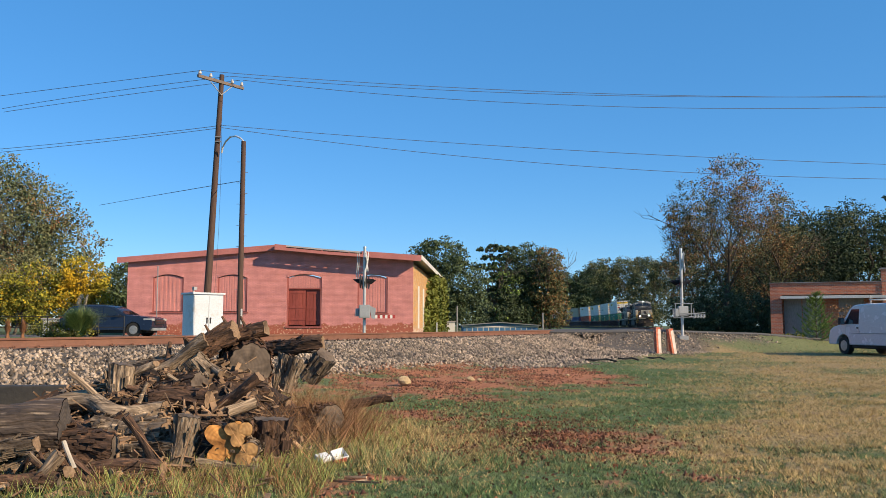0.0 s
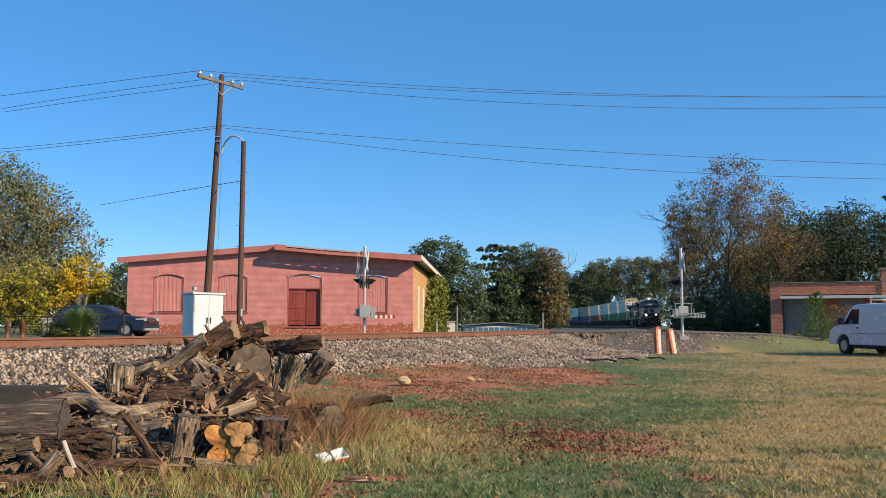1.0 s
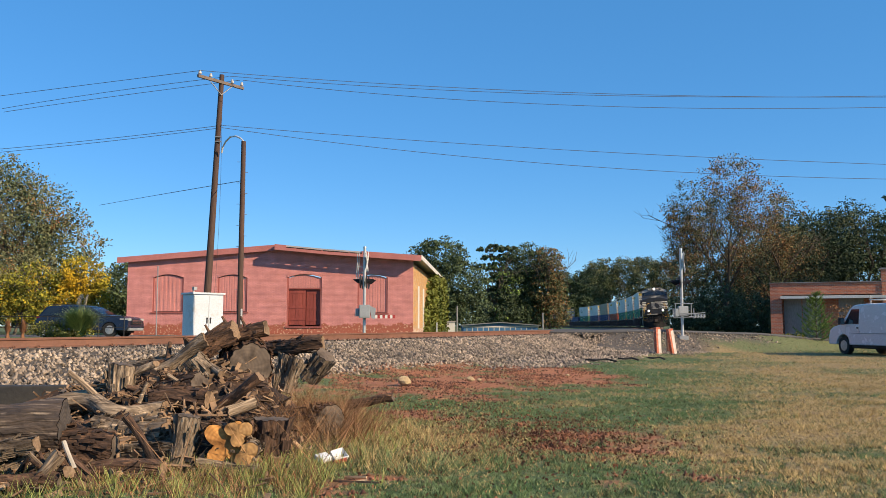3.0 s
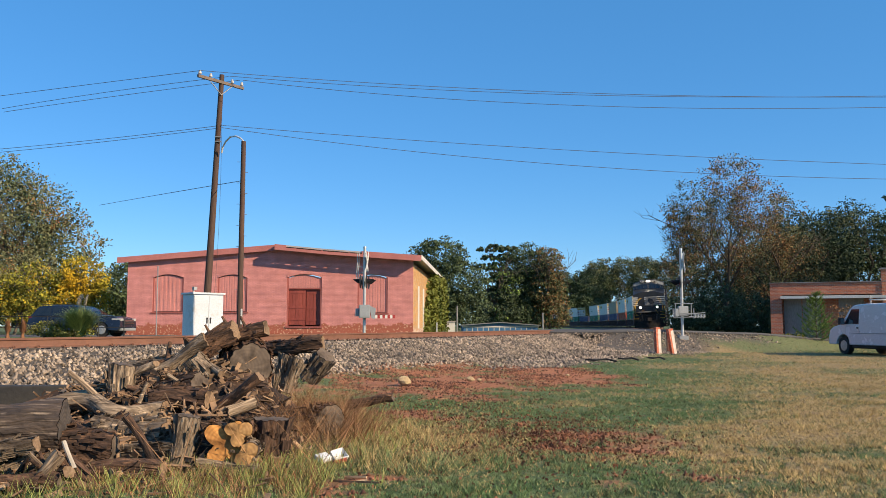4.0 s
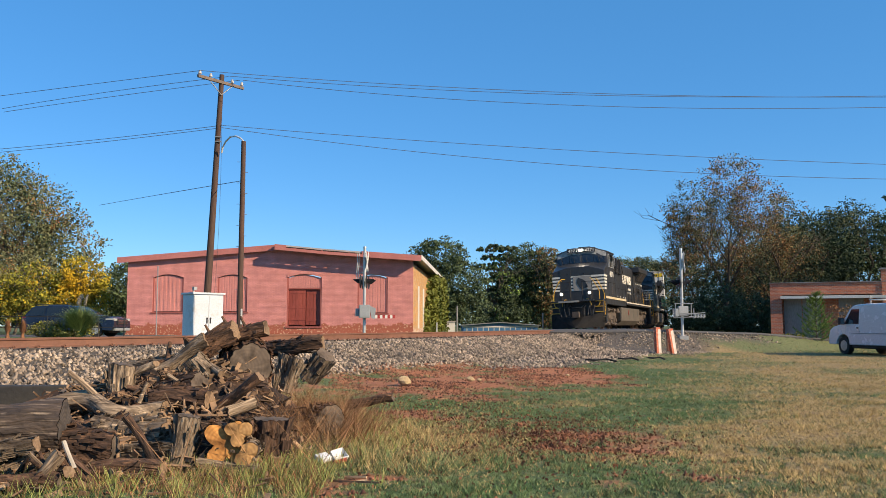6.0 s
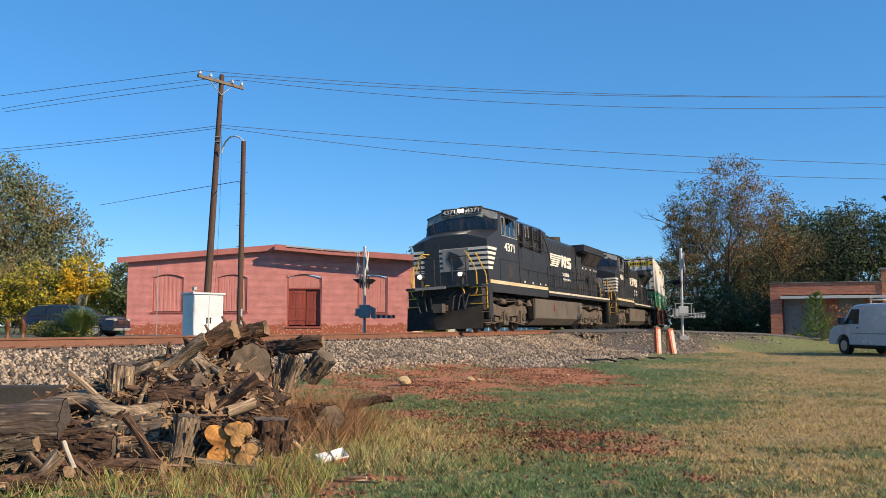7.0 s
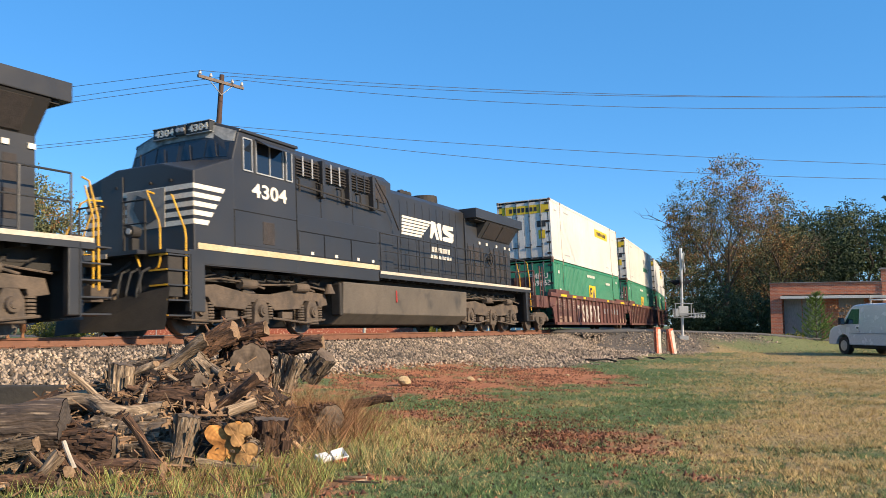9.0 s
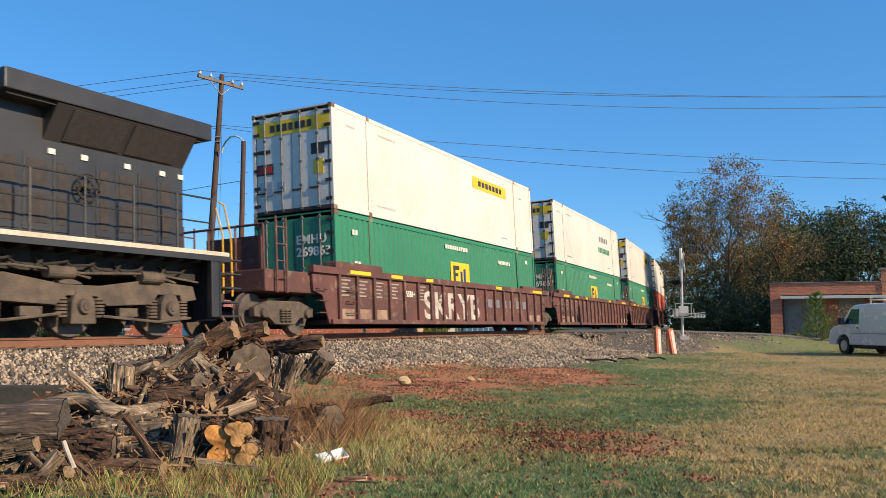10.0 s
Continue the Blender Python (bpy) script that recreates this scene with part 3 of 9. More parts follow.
            for z in (0.9, 1.7, 2.7):
                part("ledge_board", boxm(x0 + 1.27, x1 - 0.1, 0.19, 0.207, z, z + 0.15, 0.004), M_DOOR_RED, d)
    # side openings and patched paint
    for y0, y1 in ((4.0, 5.2), (8.5, 9.8)):
        part("side_window", boxm(W - 0.02, W + 0.02, y0, y1, 0.4, 3.4), M_WHITE, H, "boarded white side opening")
    part("foundation", boxm(-0.05, W + 0.05, -0.05, D, -0.5, 0.12), M_DEPOT, H)
    # ivy on the far part of the side wall
    rs = np.random.RandomState(5)
    n = 5200
    y = 9 + 17 * rs.rand(n)
    z = 5.0 * rs.rand(n) ** 0.8
    keep = z < np.interp(y, [9, 12, 16, 26], [1.2, 3.6, 5.0, 4.6]) + 0.3 * rs.randn(n)
    y, z = y[keep], z[keep]
    x = W + 0.05 + 0.5 * rs.rand(len(y)) * np.interp(y, [9, 14, 26], [0.4, 1.0, 2.4])
    V, F = leaf_quads(np.stack([x, y, z], -1), 0.16, rs)
    iv = np_mesh("ivy", V, F, M_IVY)
    iv.matrix_world = H.matrix_world
    tagged(iv, "green and yellow ivy climbing the depot side wall", "ivy", kind="stuff")


def leaf_quads(P, size, rs, flat=0.0):
    """Small leaf diamonds with random tilt at points P."""
    n = len(P)
    a = rs.randn(n, 3)
    a /= np.linalg.norm(a, axis=1)[:, None]
    b = np.cross(a, rs.randn(n, 3))
    b /= np.linalg.norm(b, axis=1)[:, None] + 1e-9
    s = size * (0.6 + 0.8 * rs.rand(n))[:, None]
    V = np.stack([P - a * s, P - b * s * 0.55, P + a * s, P + b * s * 0.55], 1).reshape(-1, 3)
    return V, np.arange(4 * n).reshape(-1, 4)


def leaf_mat(name, c1, c2, var=0.45, scale=0.35):
    m = surf(name, c1, c2, scale, 0.75, 0, 0, 3.0, island=var, spec=0.2)
    return m


# green, dark and olive are paler and bluer, haze over far trees mixed in
M_LEAF = leaf_mat("green_leaves", (0.112, 0.146, 0.061), (0.076, 0.110, 0.051))
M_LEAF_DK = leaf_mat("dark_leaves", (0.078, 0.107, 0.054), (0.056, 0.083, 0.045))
M_LEAF_YEL = leaf_mat("yellow_leaves", (0.55, 0.34, 0.02), (0.28, 0.27, 0.03))
M_LEAF_YG = leaf_mat("yellow_green_leaves", (0.30, 0.27, 0.03), (0.14, 0.16, 0.03))
M_LEAF_BR = leaf_mat("autumn_leaves", (0.34, 0.16, 0.065), (0.22, 0.15, 0.065))
M_LEAF_OL = leaf_mat("olive_leaves", (0.189, 0.183, 0.083), (0.128, 0.137, 0.067))
M_PINE = leaf_mat("pine_needles", (0.13, 0.22, 0.05), (0.20, 0.28, 0.065))
M_IVY = leaf_mat("ivy_leaves", (0.16, 0.17, 0.03), (0.08, 0.11, 0.025))
M_TRUNK = surf("tree_bark", (0.12, 0.095, 0.07), (0.075, 0.06, 0.045), 4, 0.95, 0, 0.5, 30, stretch=(1, 1, 0.25))
# ---- trees and shrubs ----
def branch_mesh(bm, p, d, length, r, depth, rs, out):
    """A limb that forks, collecting its tips."""
    d = d.normalized()
    q = p + d * length
    rod(bm, p, q, r, r * 0.62, 6 if depth > 1 else 4, cap=False)
    out.append(q)
    if depth == 0:
        return
    for k in range(3 if depth > 1 else 2):
        nd = d + Vector((rs.uniform(-1, 1), rs.uniform(-1, 1), rs.uniform(-0.35, 0.8))) * 0.75
        branch_mesh(bm, p + d * length * rs.uniform(0.55, 1.0), nd, length * rs.uniform(0.55, 0.8), r * 0.55, depth - 1, rs, out)


def tree(label, right, ahead, base, height, lobes, leaves, size, mats, seed, bare=0.0, trunk=0.22, bark=None, depth=3, category="tree", name="tree"):
    """Trunk with forking limbs, and a crown of leaf clumps filling lobes (dx, dy, z, rx, ry, rz); mats: [(material, share)]."""
    T = thing(name, label, category, site(right, ahead, base), group="trees")
    rs = random.Random(seed)
    bm = bmesh.new()
    tips = []
    z0 = height * 0.28
    lean = Vector((rs.uniform(-0.4, 0.4), rs.uniform(-0.4, 0.4), z0))
    rod(bm, (0, 0, -0.3), lean, trunk, trunk * 0.75, 10, cap=False)
    for k in range(4 if depth > 2 else 3):
        a = 2 * math.pi * k / 4 + rs.uniform(-0.4, 0.4)
        branch_mesh(bm, lean * rs.uniform(0.8, 1.0), Vector((math.cos(a) * 0.5, math.sin(a) * 0.5, 1.0)), height * rs.uniform(0.24, 0.32), trunk * 0.55, depth, rs, tips)
    part("trunk", bm, bark or M_TRUNK, T)
    r = np.random.RandomState(seed)
    vol = np.array([l[3] * l[4] * l[5] for l in lobes])
    P = []
    for l, v in zip(lobes, vol / vol.sum()):
        n = max(20, int(leaves * 1.6 * v))
        nc = max(10, n // 26)
        c = r.randn(nc, 3)
        c /= np.linalg.norm(c, axis=1)[:, None]
        c *= (0.45 + 0.60 * r.rand(nc) ** 0.6)[:, None]
        c = c * np.array(l[3:6]) + np.array(l[0:3])
        cr = (0.35 + 0.75 * r.rand(nc)) * min(l[3:6]) * 0.25 + 0.12
        idx = r.randint(0, nc, n)
        d = r.randn(n, 3)
        d /= np.linalg.norm(d, axis=1)[:, None]
        P.append(c[idx] + d * (cr[idx] * r.rand(n) ** 0.45)[:, None] * np.array([1.15, 1.15, 0.75]))
    P = np.concatenate(P)
    P = P[P[:, 2] > 0.15]
    pick = r.rand(len(P))
    # colour follows broad patches as well as chance
    pick = np.clip(pick * 0.55 + 0.45 * (0.5 + 0.5 * wave(P[:, 0] + P[:, 2] * 0.7, P[:, 1] + P[:, 2], 0.7, seed + 1)), 0, 0.999)
    t0 = 0.0
    for i, (m, share) in enumerate(mats):
        k = (pick >= t0) & (pick < t0 + share)
        t0 += share
        if k.sum() < 4:
            continue
        V, F = leaf_quads(P[k], size * 0.74, r)
        ob = np_mesh("crown", V, F, m)
        ob.parent = T
    return T


def young_pine(label, right, ahead, base, height, seed):
    """Whorls of upswept boughs set with bundles of long needles."""
    T = thing("tree", label, "tree", site(right, ahead, base), group="trees")
    rs = np.random.RandomState(seed)
    bm = bmesh.new()
    rod(bm, (0, 0, -0.2), (0.04, 0, height * 0.93), 0.055, 0.014, 8)
    part("trunk", bm, M_TRUNK, T)
    P, D = [], []
    bm = bmesh.new()

    def bough(a, b, r):
        rod(bm, a, b, r, r * 0.5, 5, cap=False)
        n = max(3, int((b - a).length / 0.028))
        for k in range(n):
            t = 0.25 + 0.75 * k / n
            for _ in range(4):
                P.append(np.array(a.lerp(b, t)))
                D.append(np.array((b - a).normalized()) * 0.9 + rs.randn(3) * 0.55 + np.array([0, 0, 0.25]))
    z = 0.35
    while z < height * 0.95:
        f = 1 - z / height
        n = rs.randint(5, 8)
        for k in range(n):
            a = 6.283 * k / n + rs.uniform(-0.4, 0.4)
            l = (0.18 + 1.12 * f ** 0.8) * rs.uniform(0.65, 1.15)
            d = Vector((math.cos(a), math.sin(a), 0.35 + 0.5 * (1 - f)))
            p0 = Vector((0.04 * z / height, 0, z))
            p1 = p0 + d.normalized() * l * 0.6
            p2 = p1 + (d + Vector((0, 0, 0.5))).normalized() * l * 0.5
            bough(p0, p1, 0.014)
            bough(p1, p2, 0.010)
            for q in (-1, 1):
                e = Vector((math.cos(a + q * 0.8), math.sin(a + q * 0.8), 0.7)).normalized() * l * rs.uniform(0.3, 0.45)
                bough(p0.lerp(p1, 0.75), p0.lerp(p1, 0.75) + e, 0.008)
        z += 0.26
    bough(Vector((0.04, 0, height * 0.85)), Vector((0.05, 0, height)), 0.01)
    part("bough", bm, M_TRUNK, T)
    P, D = np.array(P), np.array(D)
    D /= np.linalg.norm(D, axis=1)[:, None]
    sd = np.cross(D, rs.randn(len(D), 3))
    sd /= np.linalg.norm(sd, axis=1)[:, None]
    V = np.stack([P - sd * 0.008, P + sd * 0.008, P + D * (0.10 + 0.08 * rs.rand(len(P)))[:, None]], 1).reshape(-1, 3)
    ob = np_mesh("crown", V, np.arange(len(V)).reshape(-1, 3), M_PINE)
    ob.parent = T


def build_trees():
    oak = "tall leafy tree with dark green autumn crown behind the depot"
    # beside the depot, on the street side
    tree("large spreading tree with olive-green crown", -39.5, 82, -0.5, 16, [(-4, 0, 11.5, 6, 5, 5.6), (-1.0, 0, 10.2, 5, 5, 5.3), (2.9, 0, 8.0, 3.8, 4, 4.2), (-6, 1, 5, 6, 5, 4), (2, -1, 4.4, 5, 4, 3.8)], 30000, 0.175, [(M_LEAF, 0.34), (M_LEAF_OL, 0.52), (M_LEAF_BR, 0.14)], 21, trunk=0.35)
    tree("dense dark green tree beside the depot wall", -33.8, 92, -0.5, 8, [(0, 0, 4.5, 2.6, 2.5, 3.0), (-2, 0, 3, 3, 2, 2.5), (1.5, 0, 2.4, 2, 2, 2.2)], 9000, 0.18, [(M_LEAF, 0.7), (M_LEAF_DK, 0.3)], 22)
    tree("small tree with bright yellow autumn leaves", -30.6, 62, -0.4, 6, [(-1.5, 0, 3.1, 2.4, 2, 1.7), (1.4, 0, 3.4, 1.9, 2, 1.8), (-3.5, 0, 3.2, 2, 2, 2), (0, 0, 2.0, 3, 2, 1.2)], 9000, 0.13, [(M_LEAF_YEL, 0.34), (M_LEAF_YG, 0.46), (M_LEAF_OL, 0.2)], 23, trunk=0.12)
    tree("small tree with golden yellow autumn leaves", -26.4, 63, -0.4, 6, [(0.2, 0, 4.2, 1.7, 1.5, 1.5), (-0.8, 0, 2.8, 1.8, 1.5, 1.5), (0.8, 0, 2.6, 1.3, 1.3, 1.2)], 5500, 0.13, [(M_LEAF_YEL, 0.62), (M_LEAF_YG, 0.25), (M_LEAF_OL, 0.13)], 24, trunk=0.11)
    tree("brownish bare-twigged tree among the street trees", -33.5, 70, -0.4, 7, [(-1, 0, 4.2, 2.6, 2, 2.3), (1.5, 0, 3.4, 2, 2, 2)], 4500, 0.12, [(M_LEAF_BR, 0.4), (M_LEAF_OL, 0.6)], 25, trunk=0.13)
    # behind the depot and along the bend
    tree(oak, -1.0, 108, -0.5, 12, [(0.5, 0, 9.2, 3.6, 3, 2.4), (3.0, 0, 6.0, 3.4, 3, 3.2), (-1, 0, 6.5, 3, 3, 3), (4.2, 0, 3.0, 2.6, 3, 2.6), (1, 0, 3, 3, 3, 2.6)], 17000, 0.20, [(M_LEAF, 0.6), (M_LEAF_DK, 0.4)], 31, trunk=0.3)
    tree("tall pine tree with flat layered boughs", 7.6, 122, -0.5, 13, [(0, 0, 11.6, 2.9, 2.4, 0.5), (0.6, 0, 10.3, 3.2, 2.6, 0.45), (-0.4, 0, 9.0, 2.6, 2.4, 0.5), (1.0, 0, 7.4, 2.6, 2.4, 0.9), (0.6, 0, 5.2, 2.4, 2.2, 1.4), (0.6, 0, 2.4, 2.6, 2.2, 1.8)], 11000, 0.22, [(M_LEAF_DK, 0.75), (M_PINE, 0.25)], 32, trunk=0.25)
    tree("tall leafy tree with dark green crown by the bend", 12.0, 126, -0.5, 13, [(0, 0, 9.6, 3.8, 3, 2.9), (-1.5, 0, 6, 3.6, 3, 3.2), (1.8, 0, 6.4, 3.4, 3, 3.4), (0, 0, 3, 4.2, 3, 2.8)], 17000, 0.20, [(M_LEAF, 0.5), (M_LEAF_DK, 0.5)], 33, trunk=0.3)
    tree("tall tree with thinning brown-green crown", 15.2, 124, -0.5, 13, [(0, 0, 9.3, 2.2, 2.2, 2.9), (-0.4, 0, 5.8, 2.6, 2.2, 3.0), (0.4, 0, 2.8, 2.6, 2.2, 2.6)], 9000, 0.19, [(M_LEAF_OL, 0.45), (M_LEAF_BR, 0.18), (M_LEAF, 0.37)], 34, trunk=0.22)
    for label, r_, a_, k, lobes, mats, sd in (
            ("dark green woodland tree far along the track", 53.5, 365, 2.15, [(-2, 0, 8.5, 2.8, 3, 2.6), (2.6, 0, 8.2, 2.6, 3, 2.6), (0, 0, 4.4, 5, 3, 3.6)], [(M_LEAF_DK, 0.6), (M_LEAF, 0.4)], 35),
            ("dark green woodland tree far along the track", 66.0, 372, 2.2, [(0, 0, 7.9, 3.4, 3, 3.6), (-2, 0, 3.8, 4, 3, 3.0)], [(M_LEAF_DK, 0.5), (M_LEAF, 0.5)], 36),
            ("broad olive-green woodland tree beyond the bend", 58.0, 292, 1.45, [(-3, 0, 11.5, 4.5, 4, 4.6), (2.5, 0, 12.6, 4.2, 4, 4.0), (0, 0, 6, 6, 4, 4.4)], [(M_LEAF, 0.45), (M_LEAF_OL, 0.55)], 37),
            ("broad olive-green woodland tree beyond the bend", 66.5, 276, 1.38, [(-2, 0, 12.0, 4.2, 4, 4.2), (3, 0, 12.2, 4.2, 4, 4.0), (0, 0, 6, 6, 4, 4.6)], [(M_LEAF_OL, 0.5), (M_LEAF_DK, 0.5)], 38)):
        tree(label, r_, a_, -0.5, 15 * k, [tuple(q * k for q in l) for l in lobes], 15000, 0.24 * k, mats, sd, trunk=0.35)
    # by the crossing, right side
    tree("tall half-bare tree with brown and orange leaves", 22.6, 69, -0.9, 13.5, [(0.6, 0, 12.9, 2.3, 2.2, 1.9), (-2.6, 0, 10.2, 2.2, 2, 2.6), (2.6, 0, 10.6, 2.6, 2, 2.4), (-3.2, 0, 6.2, 1.9, 2, 3.4), (0.2, 0, 8.0, 3.6, 2.4, 3.6)], 19000, 0.095, [(M_LEAF_BR, 0.42), (M_LEAF_OL, 0.38), (M_LEAF_DK, 0.20)], 41, trunk=0.24, depth=4)
    tree("slender tree with small dark olive leaves", 20.6, 70.5, -0.9, 11.5, [(-1.2, 0, 8.6, 1.3, 1.5, 2.4), (-0.9, 0, 4.6, 1.5, 1.6, 3.2), (1.2, 0, 5.6, 2.2, 1.8, 3.4)], 10000, 0.095, [(M_LEAF_OL, 0.6), (M_LEAF_DK, 0.4)], 42, trunk=0.16, depth=4)
    tree("half-bare tree with reddish brown top", 28.6, 74, -0.9, 11.8, [(0.6, 0, 10.8, 2.0, 1.6, 1.3), (-1.2, 0, 8.2, 2.6, 2, 2.4), (1.6, 0, 7.0, 2.4, 2, 2.6), (0, 0, 4.0, 3.2, 2, 2.6)], 10500, 0.10, [(M_LEAF_BR, 0.36), (M_LEAF_OL, 0.3), (M_LEAF_DK, 0.34)], 43, trunk=0.2, depth=4)
    tree("dense dark green tree behind the brick store", 34.0, 80, -0.9, 12, [(-1.5, 0, 8.0, 3.2, 2.6, 3.2), (2.2, 0, 8.6, 3.0, 2.6, 3.4), (0, 0, 4.4, 4.6, 3, 3.2)], 15000, 0.15, [(M_LEAF_DK, 0.75), (M_LEAF_OL, 0.25)], 44, trunk=0.26)
    tree("dense dark green tree behind the brick store", 40.0, 82, -0.9, 13, [(-1, 0, 9.6, 3.2, 2.6, 3.2), (3, 0, 8.8, 3.4, 2.6, 3.4), (0, 0, 4.4, 5, 3, 3.6)], 17000, 0.15, [(M_LEAF_DK, 0.7), (M_LEAF, 0.3)], 45, trunk=0.26)
    tree("dense dark green tree behind the brick store", 46.5, 84, -0.9, 13, [(0, 0, 8.6, 4, 3, 3.8), (0, 0, 4, 4, 3, 3)], 9000, 0.17, [(M_LEAF_DK, 0.8), (M_LEAF, 0.2)], 46)
    # woods to the right of the line, whose shade falls over the far track
    wood = tree("dark green woodland tree added to cast shade beside the line", 46.0, 112, -0.7, 14, [(-1.5, 0, 10.2, 3.6, 3, 3.4), (2.2, 0, 9.6, 3.4, 3, 3.6), (0, 0, 5.0, 5, 3.4, 3.8)], 6000, 0.24, [(M_LEAF_DK, 0.7), (M_LEAF_OL, 0.3)], 47, trunk=0.26)
    # the last three stand unseen off to the right, added to shade the undergrowth
    for k, (r_, a_) in enumerate(((41.5, 100), (50.0, 124), (47.5, 134), (55.0, 140), (58.0, 154), (52.0, 116), (62.0, 168), (66.0, 184), (38.5, 62), (44.0, 69), (35.0, 56.5))):
        copy_thing(wood, site(r_, a_, -0.7, 47 * k))
    # undergrowth nearly all in the dark leaf colour, standing in for deep shade
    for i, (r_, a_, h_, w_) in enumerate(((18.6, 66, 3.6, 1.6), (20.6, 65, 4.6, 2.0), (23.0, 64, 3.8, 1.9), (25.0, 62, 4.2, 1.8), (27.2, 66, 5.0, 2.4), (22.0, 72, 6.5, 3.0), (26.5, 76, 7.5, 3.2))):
        tree("undergrowth shrub under the trees, leaves darkened for shade", r_, a_, -0.9, h_, [(0, 0, h_ * 0.45, w_, 1.4, h_ * 0.48), (0.5, 0.3, h_ * 0.25, w_ * 1.1, 1.4, h_ * 0.3)], 4200, 0.12, [(M_LEAF_DK, 0.95), (M_LEAF_OL, 0.05)], 60 + i, trunk=0.06, depth=2, category="shrub", name="shrub")
    # young pine and scrub before the brick store
    young_pine("young bright green pine before the brick store", 19.5, 45.5, -0.95, 2.95, 71)
    tree("low yellowing weed shrub by the wall", 18.0, 45, -0.95, 0.9, [(0, 0, 0.4, 0.75, 0.5, 0.4)], 900, 0.06, [(M_LEAF_YG, 0.7), (M_LEAF_OL, 0.3)], 72, trunk=0.02, depth=1, category="shrub", name="shrub")
    tree("reddish bare shrub beside the pine", 21.6, 47, -0.95, 2.4, [(0, 0, 1.6, 0.9, 0.6, 0.7)], 700, 0.06, [(M_LEAF_BR, 0.9), (M_LEAF_OL, 0.1)], 73, trunk=0.03, depth=3, category="shrub", name="shrub")
    # distant woods, too far to tell trees apart
    rs = np.random.RandomState(77)
    P = []
    for k in range(230):
        r_ = -190 + 430 * rs.rand()
        a_ = 225 + 50 * rs.rand()
        h_ = 7 + 5 * rs.rand()
        if 0.12 < r_ / a_ < 0.29:
            r_, a_, h_ = r_ * 1.8, a_ * 1.8, h_ * 1.7
        n = 150
        d = rs.randn(n, 3)
        d /= np.linalg.norm(d, axis=1)[:, None]
        x, y = spot(r_, a_)
        P.append(np.array([x, y, h_ * 0.5 - 0.6]) + d * np.array([3.4, 3.4, h_ * 0.5]) * (rs.rand(n) ** 0.4)[:, None])
    V, F = leaf_quads(np.concatenate(P), 0.75, rs)
    w = np_mesh("far_woods", V, F, M_LEAF_DK)
    tagged(w, "distant dark green line of woods", "woods", kind="stuff")


def tuft(label, right, ahead, base, h, n, spread, mat, seed, plume=0, plume_mat=None, name="grass_clump"):
    """An arching clump of long blades, with plumes if asked."""
    T = thing(name, label, "ornamental grass", site(right, ahead, base))
    rs = np.random.RandomState(seed)
    V, F = [], []
    for k in range(n):
        a = rs.rand() * 6.283
        o = spread * (0.3 + 0.9 * rs.rand())
        hh = h * (0.6 + 0.4 * rs.rand())
        w = 0.014
        p = [np.array([math.cos(a) * 0.12 * rs.rand(), math.sin(a) * 0.12, 0])]
        for t in (0.4, 0.75, 1.0):
            p.append(np.array([math.cos(a) * o * t ** 1.8, math.sin(a) * o * t ** 1.8, hh * (t - 0.28 * t ** 3 * o / spread)]))
        sd = np.array([-math.sin(a), math.cos(a), 0]) * w
        b = len(V)
        for i, q in enumerate(p):
            f = 1 - i / 3.3
            V += [q - sd * f, q + sd * f]
        for i in range(3):
            F.append((b + 2 * i, b + 2 * i + 1, b + 2 * i + 3, b + 2 * i + 2))
    o = np_mesh("blade_tuft", np.array(V), np.array(F), mat)
    o.parent = T
    for k in range(plume):
        bm = bmesh.new()
        x, y = rs.uniform(-0.25, 0.25), rs.uniform(-0.2, 0.2)
        rod(bm, (x * 0.3, y * 0.3, 0), (x, y, h), 0.012, 0.008, 5)
        P = np.array([[x + 0.10 * t * t, y, h + 0.42 * t - 0.2] for t in rs.rand(300)]) + rs.randn(300, 3) * 0.028
        part("stalk", bm, plume_mat, T)
        V2, F2 = leaf_quads(P, 0.03, rs)
        q = np_mesh("plume", V2, F2, plume_mat)
        q.parent = T


M_BLADE = leaf_mat("pampas_blades", (0.22, 0.30, 0.10), (0.30, 0.35, 0.13), 0.4)
M_PLUME = surf("pale_plume", (0.62, 0.52, 0.38), (0.52, 0.42, 0.30), 2, 0.9, 0, 0)
M_YGBLADE = leaf_mat("yellow_green_blades", (0.34, 0.34, 0.11), (0.26, 0.30, 0.10), 0.35)
M_REDGRASS = leaf_mat("russet_grass", (0.30, 0.14, 0.07), (0.22, 0.11, 0.06), 0.3)
build_depot()
build_trees()
tuft("arching pampas grass clump with pale plumes", -16.9, 40.5, -0.42, 1.85, 2600, 1.2, M_BLADE, 5, 5, M_PLUME)
tuft("low yellow-green grass clump beside the pampas grass", -18.1, 40.6, -0.42, 0.55, 700, 0.55, M_YGBLADE, 15)
tuft("low yellow-green grass clump beside the pampas grass", -17.3, 39.8, -0.42, 0.5, 600, 0.5, M_YGBLADE, 16)
tuft("upright clump of russet dry grass", -20.0, 40, -0.42, 1.15, 420, 0.22, M_REDGRASS, 6)
tuft("upright clump of russet dry grass", -19.3, 40, -0.42, 1.15, 420, 0.22, M_REDGRASS, 7)
tree("pale flowering low shrub behind the track", -18.2, 40.7, -0.42, 0.9, [(0, 0, 0.45, 1.3, 0.6, 0.42), (1.1, 0, 0.4, 0.9, 0.6, 0.36)], 2600, 0.06, [(M_LEAF_YG, 0.35), (M_LEAF_OL, 0.4), (M_PLUME, 0.25)], 81, trunk=0.02, depth=1, category="shrub", name="shrub")
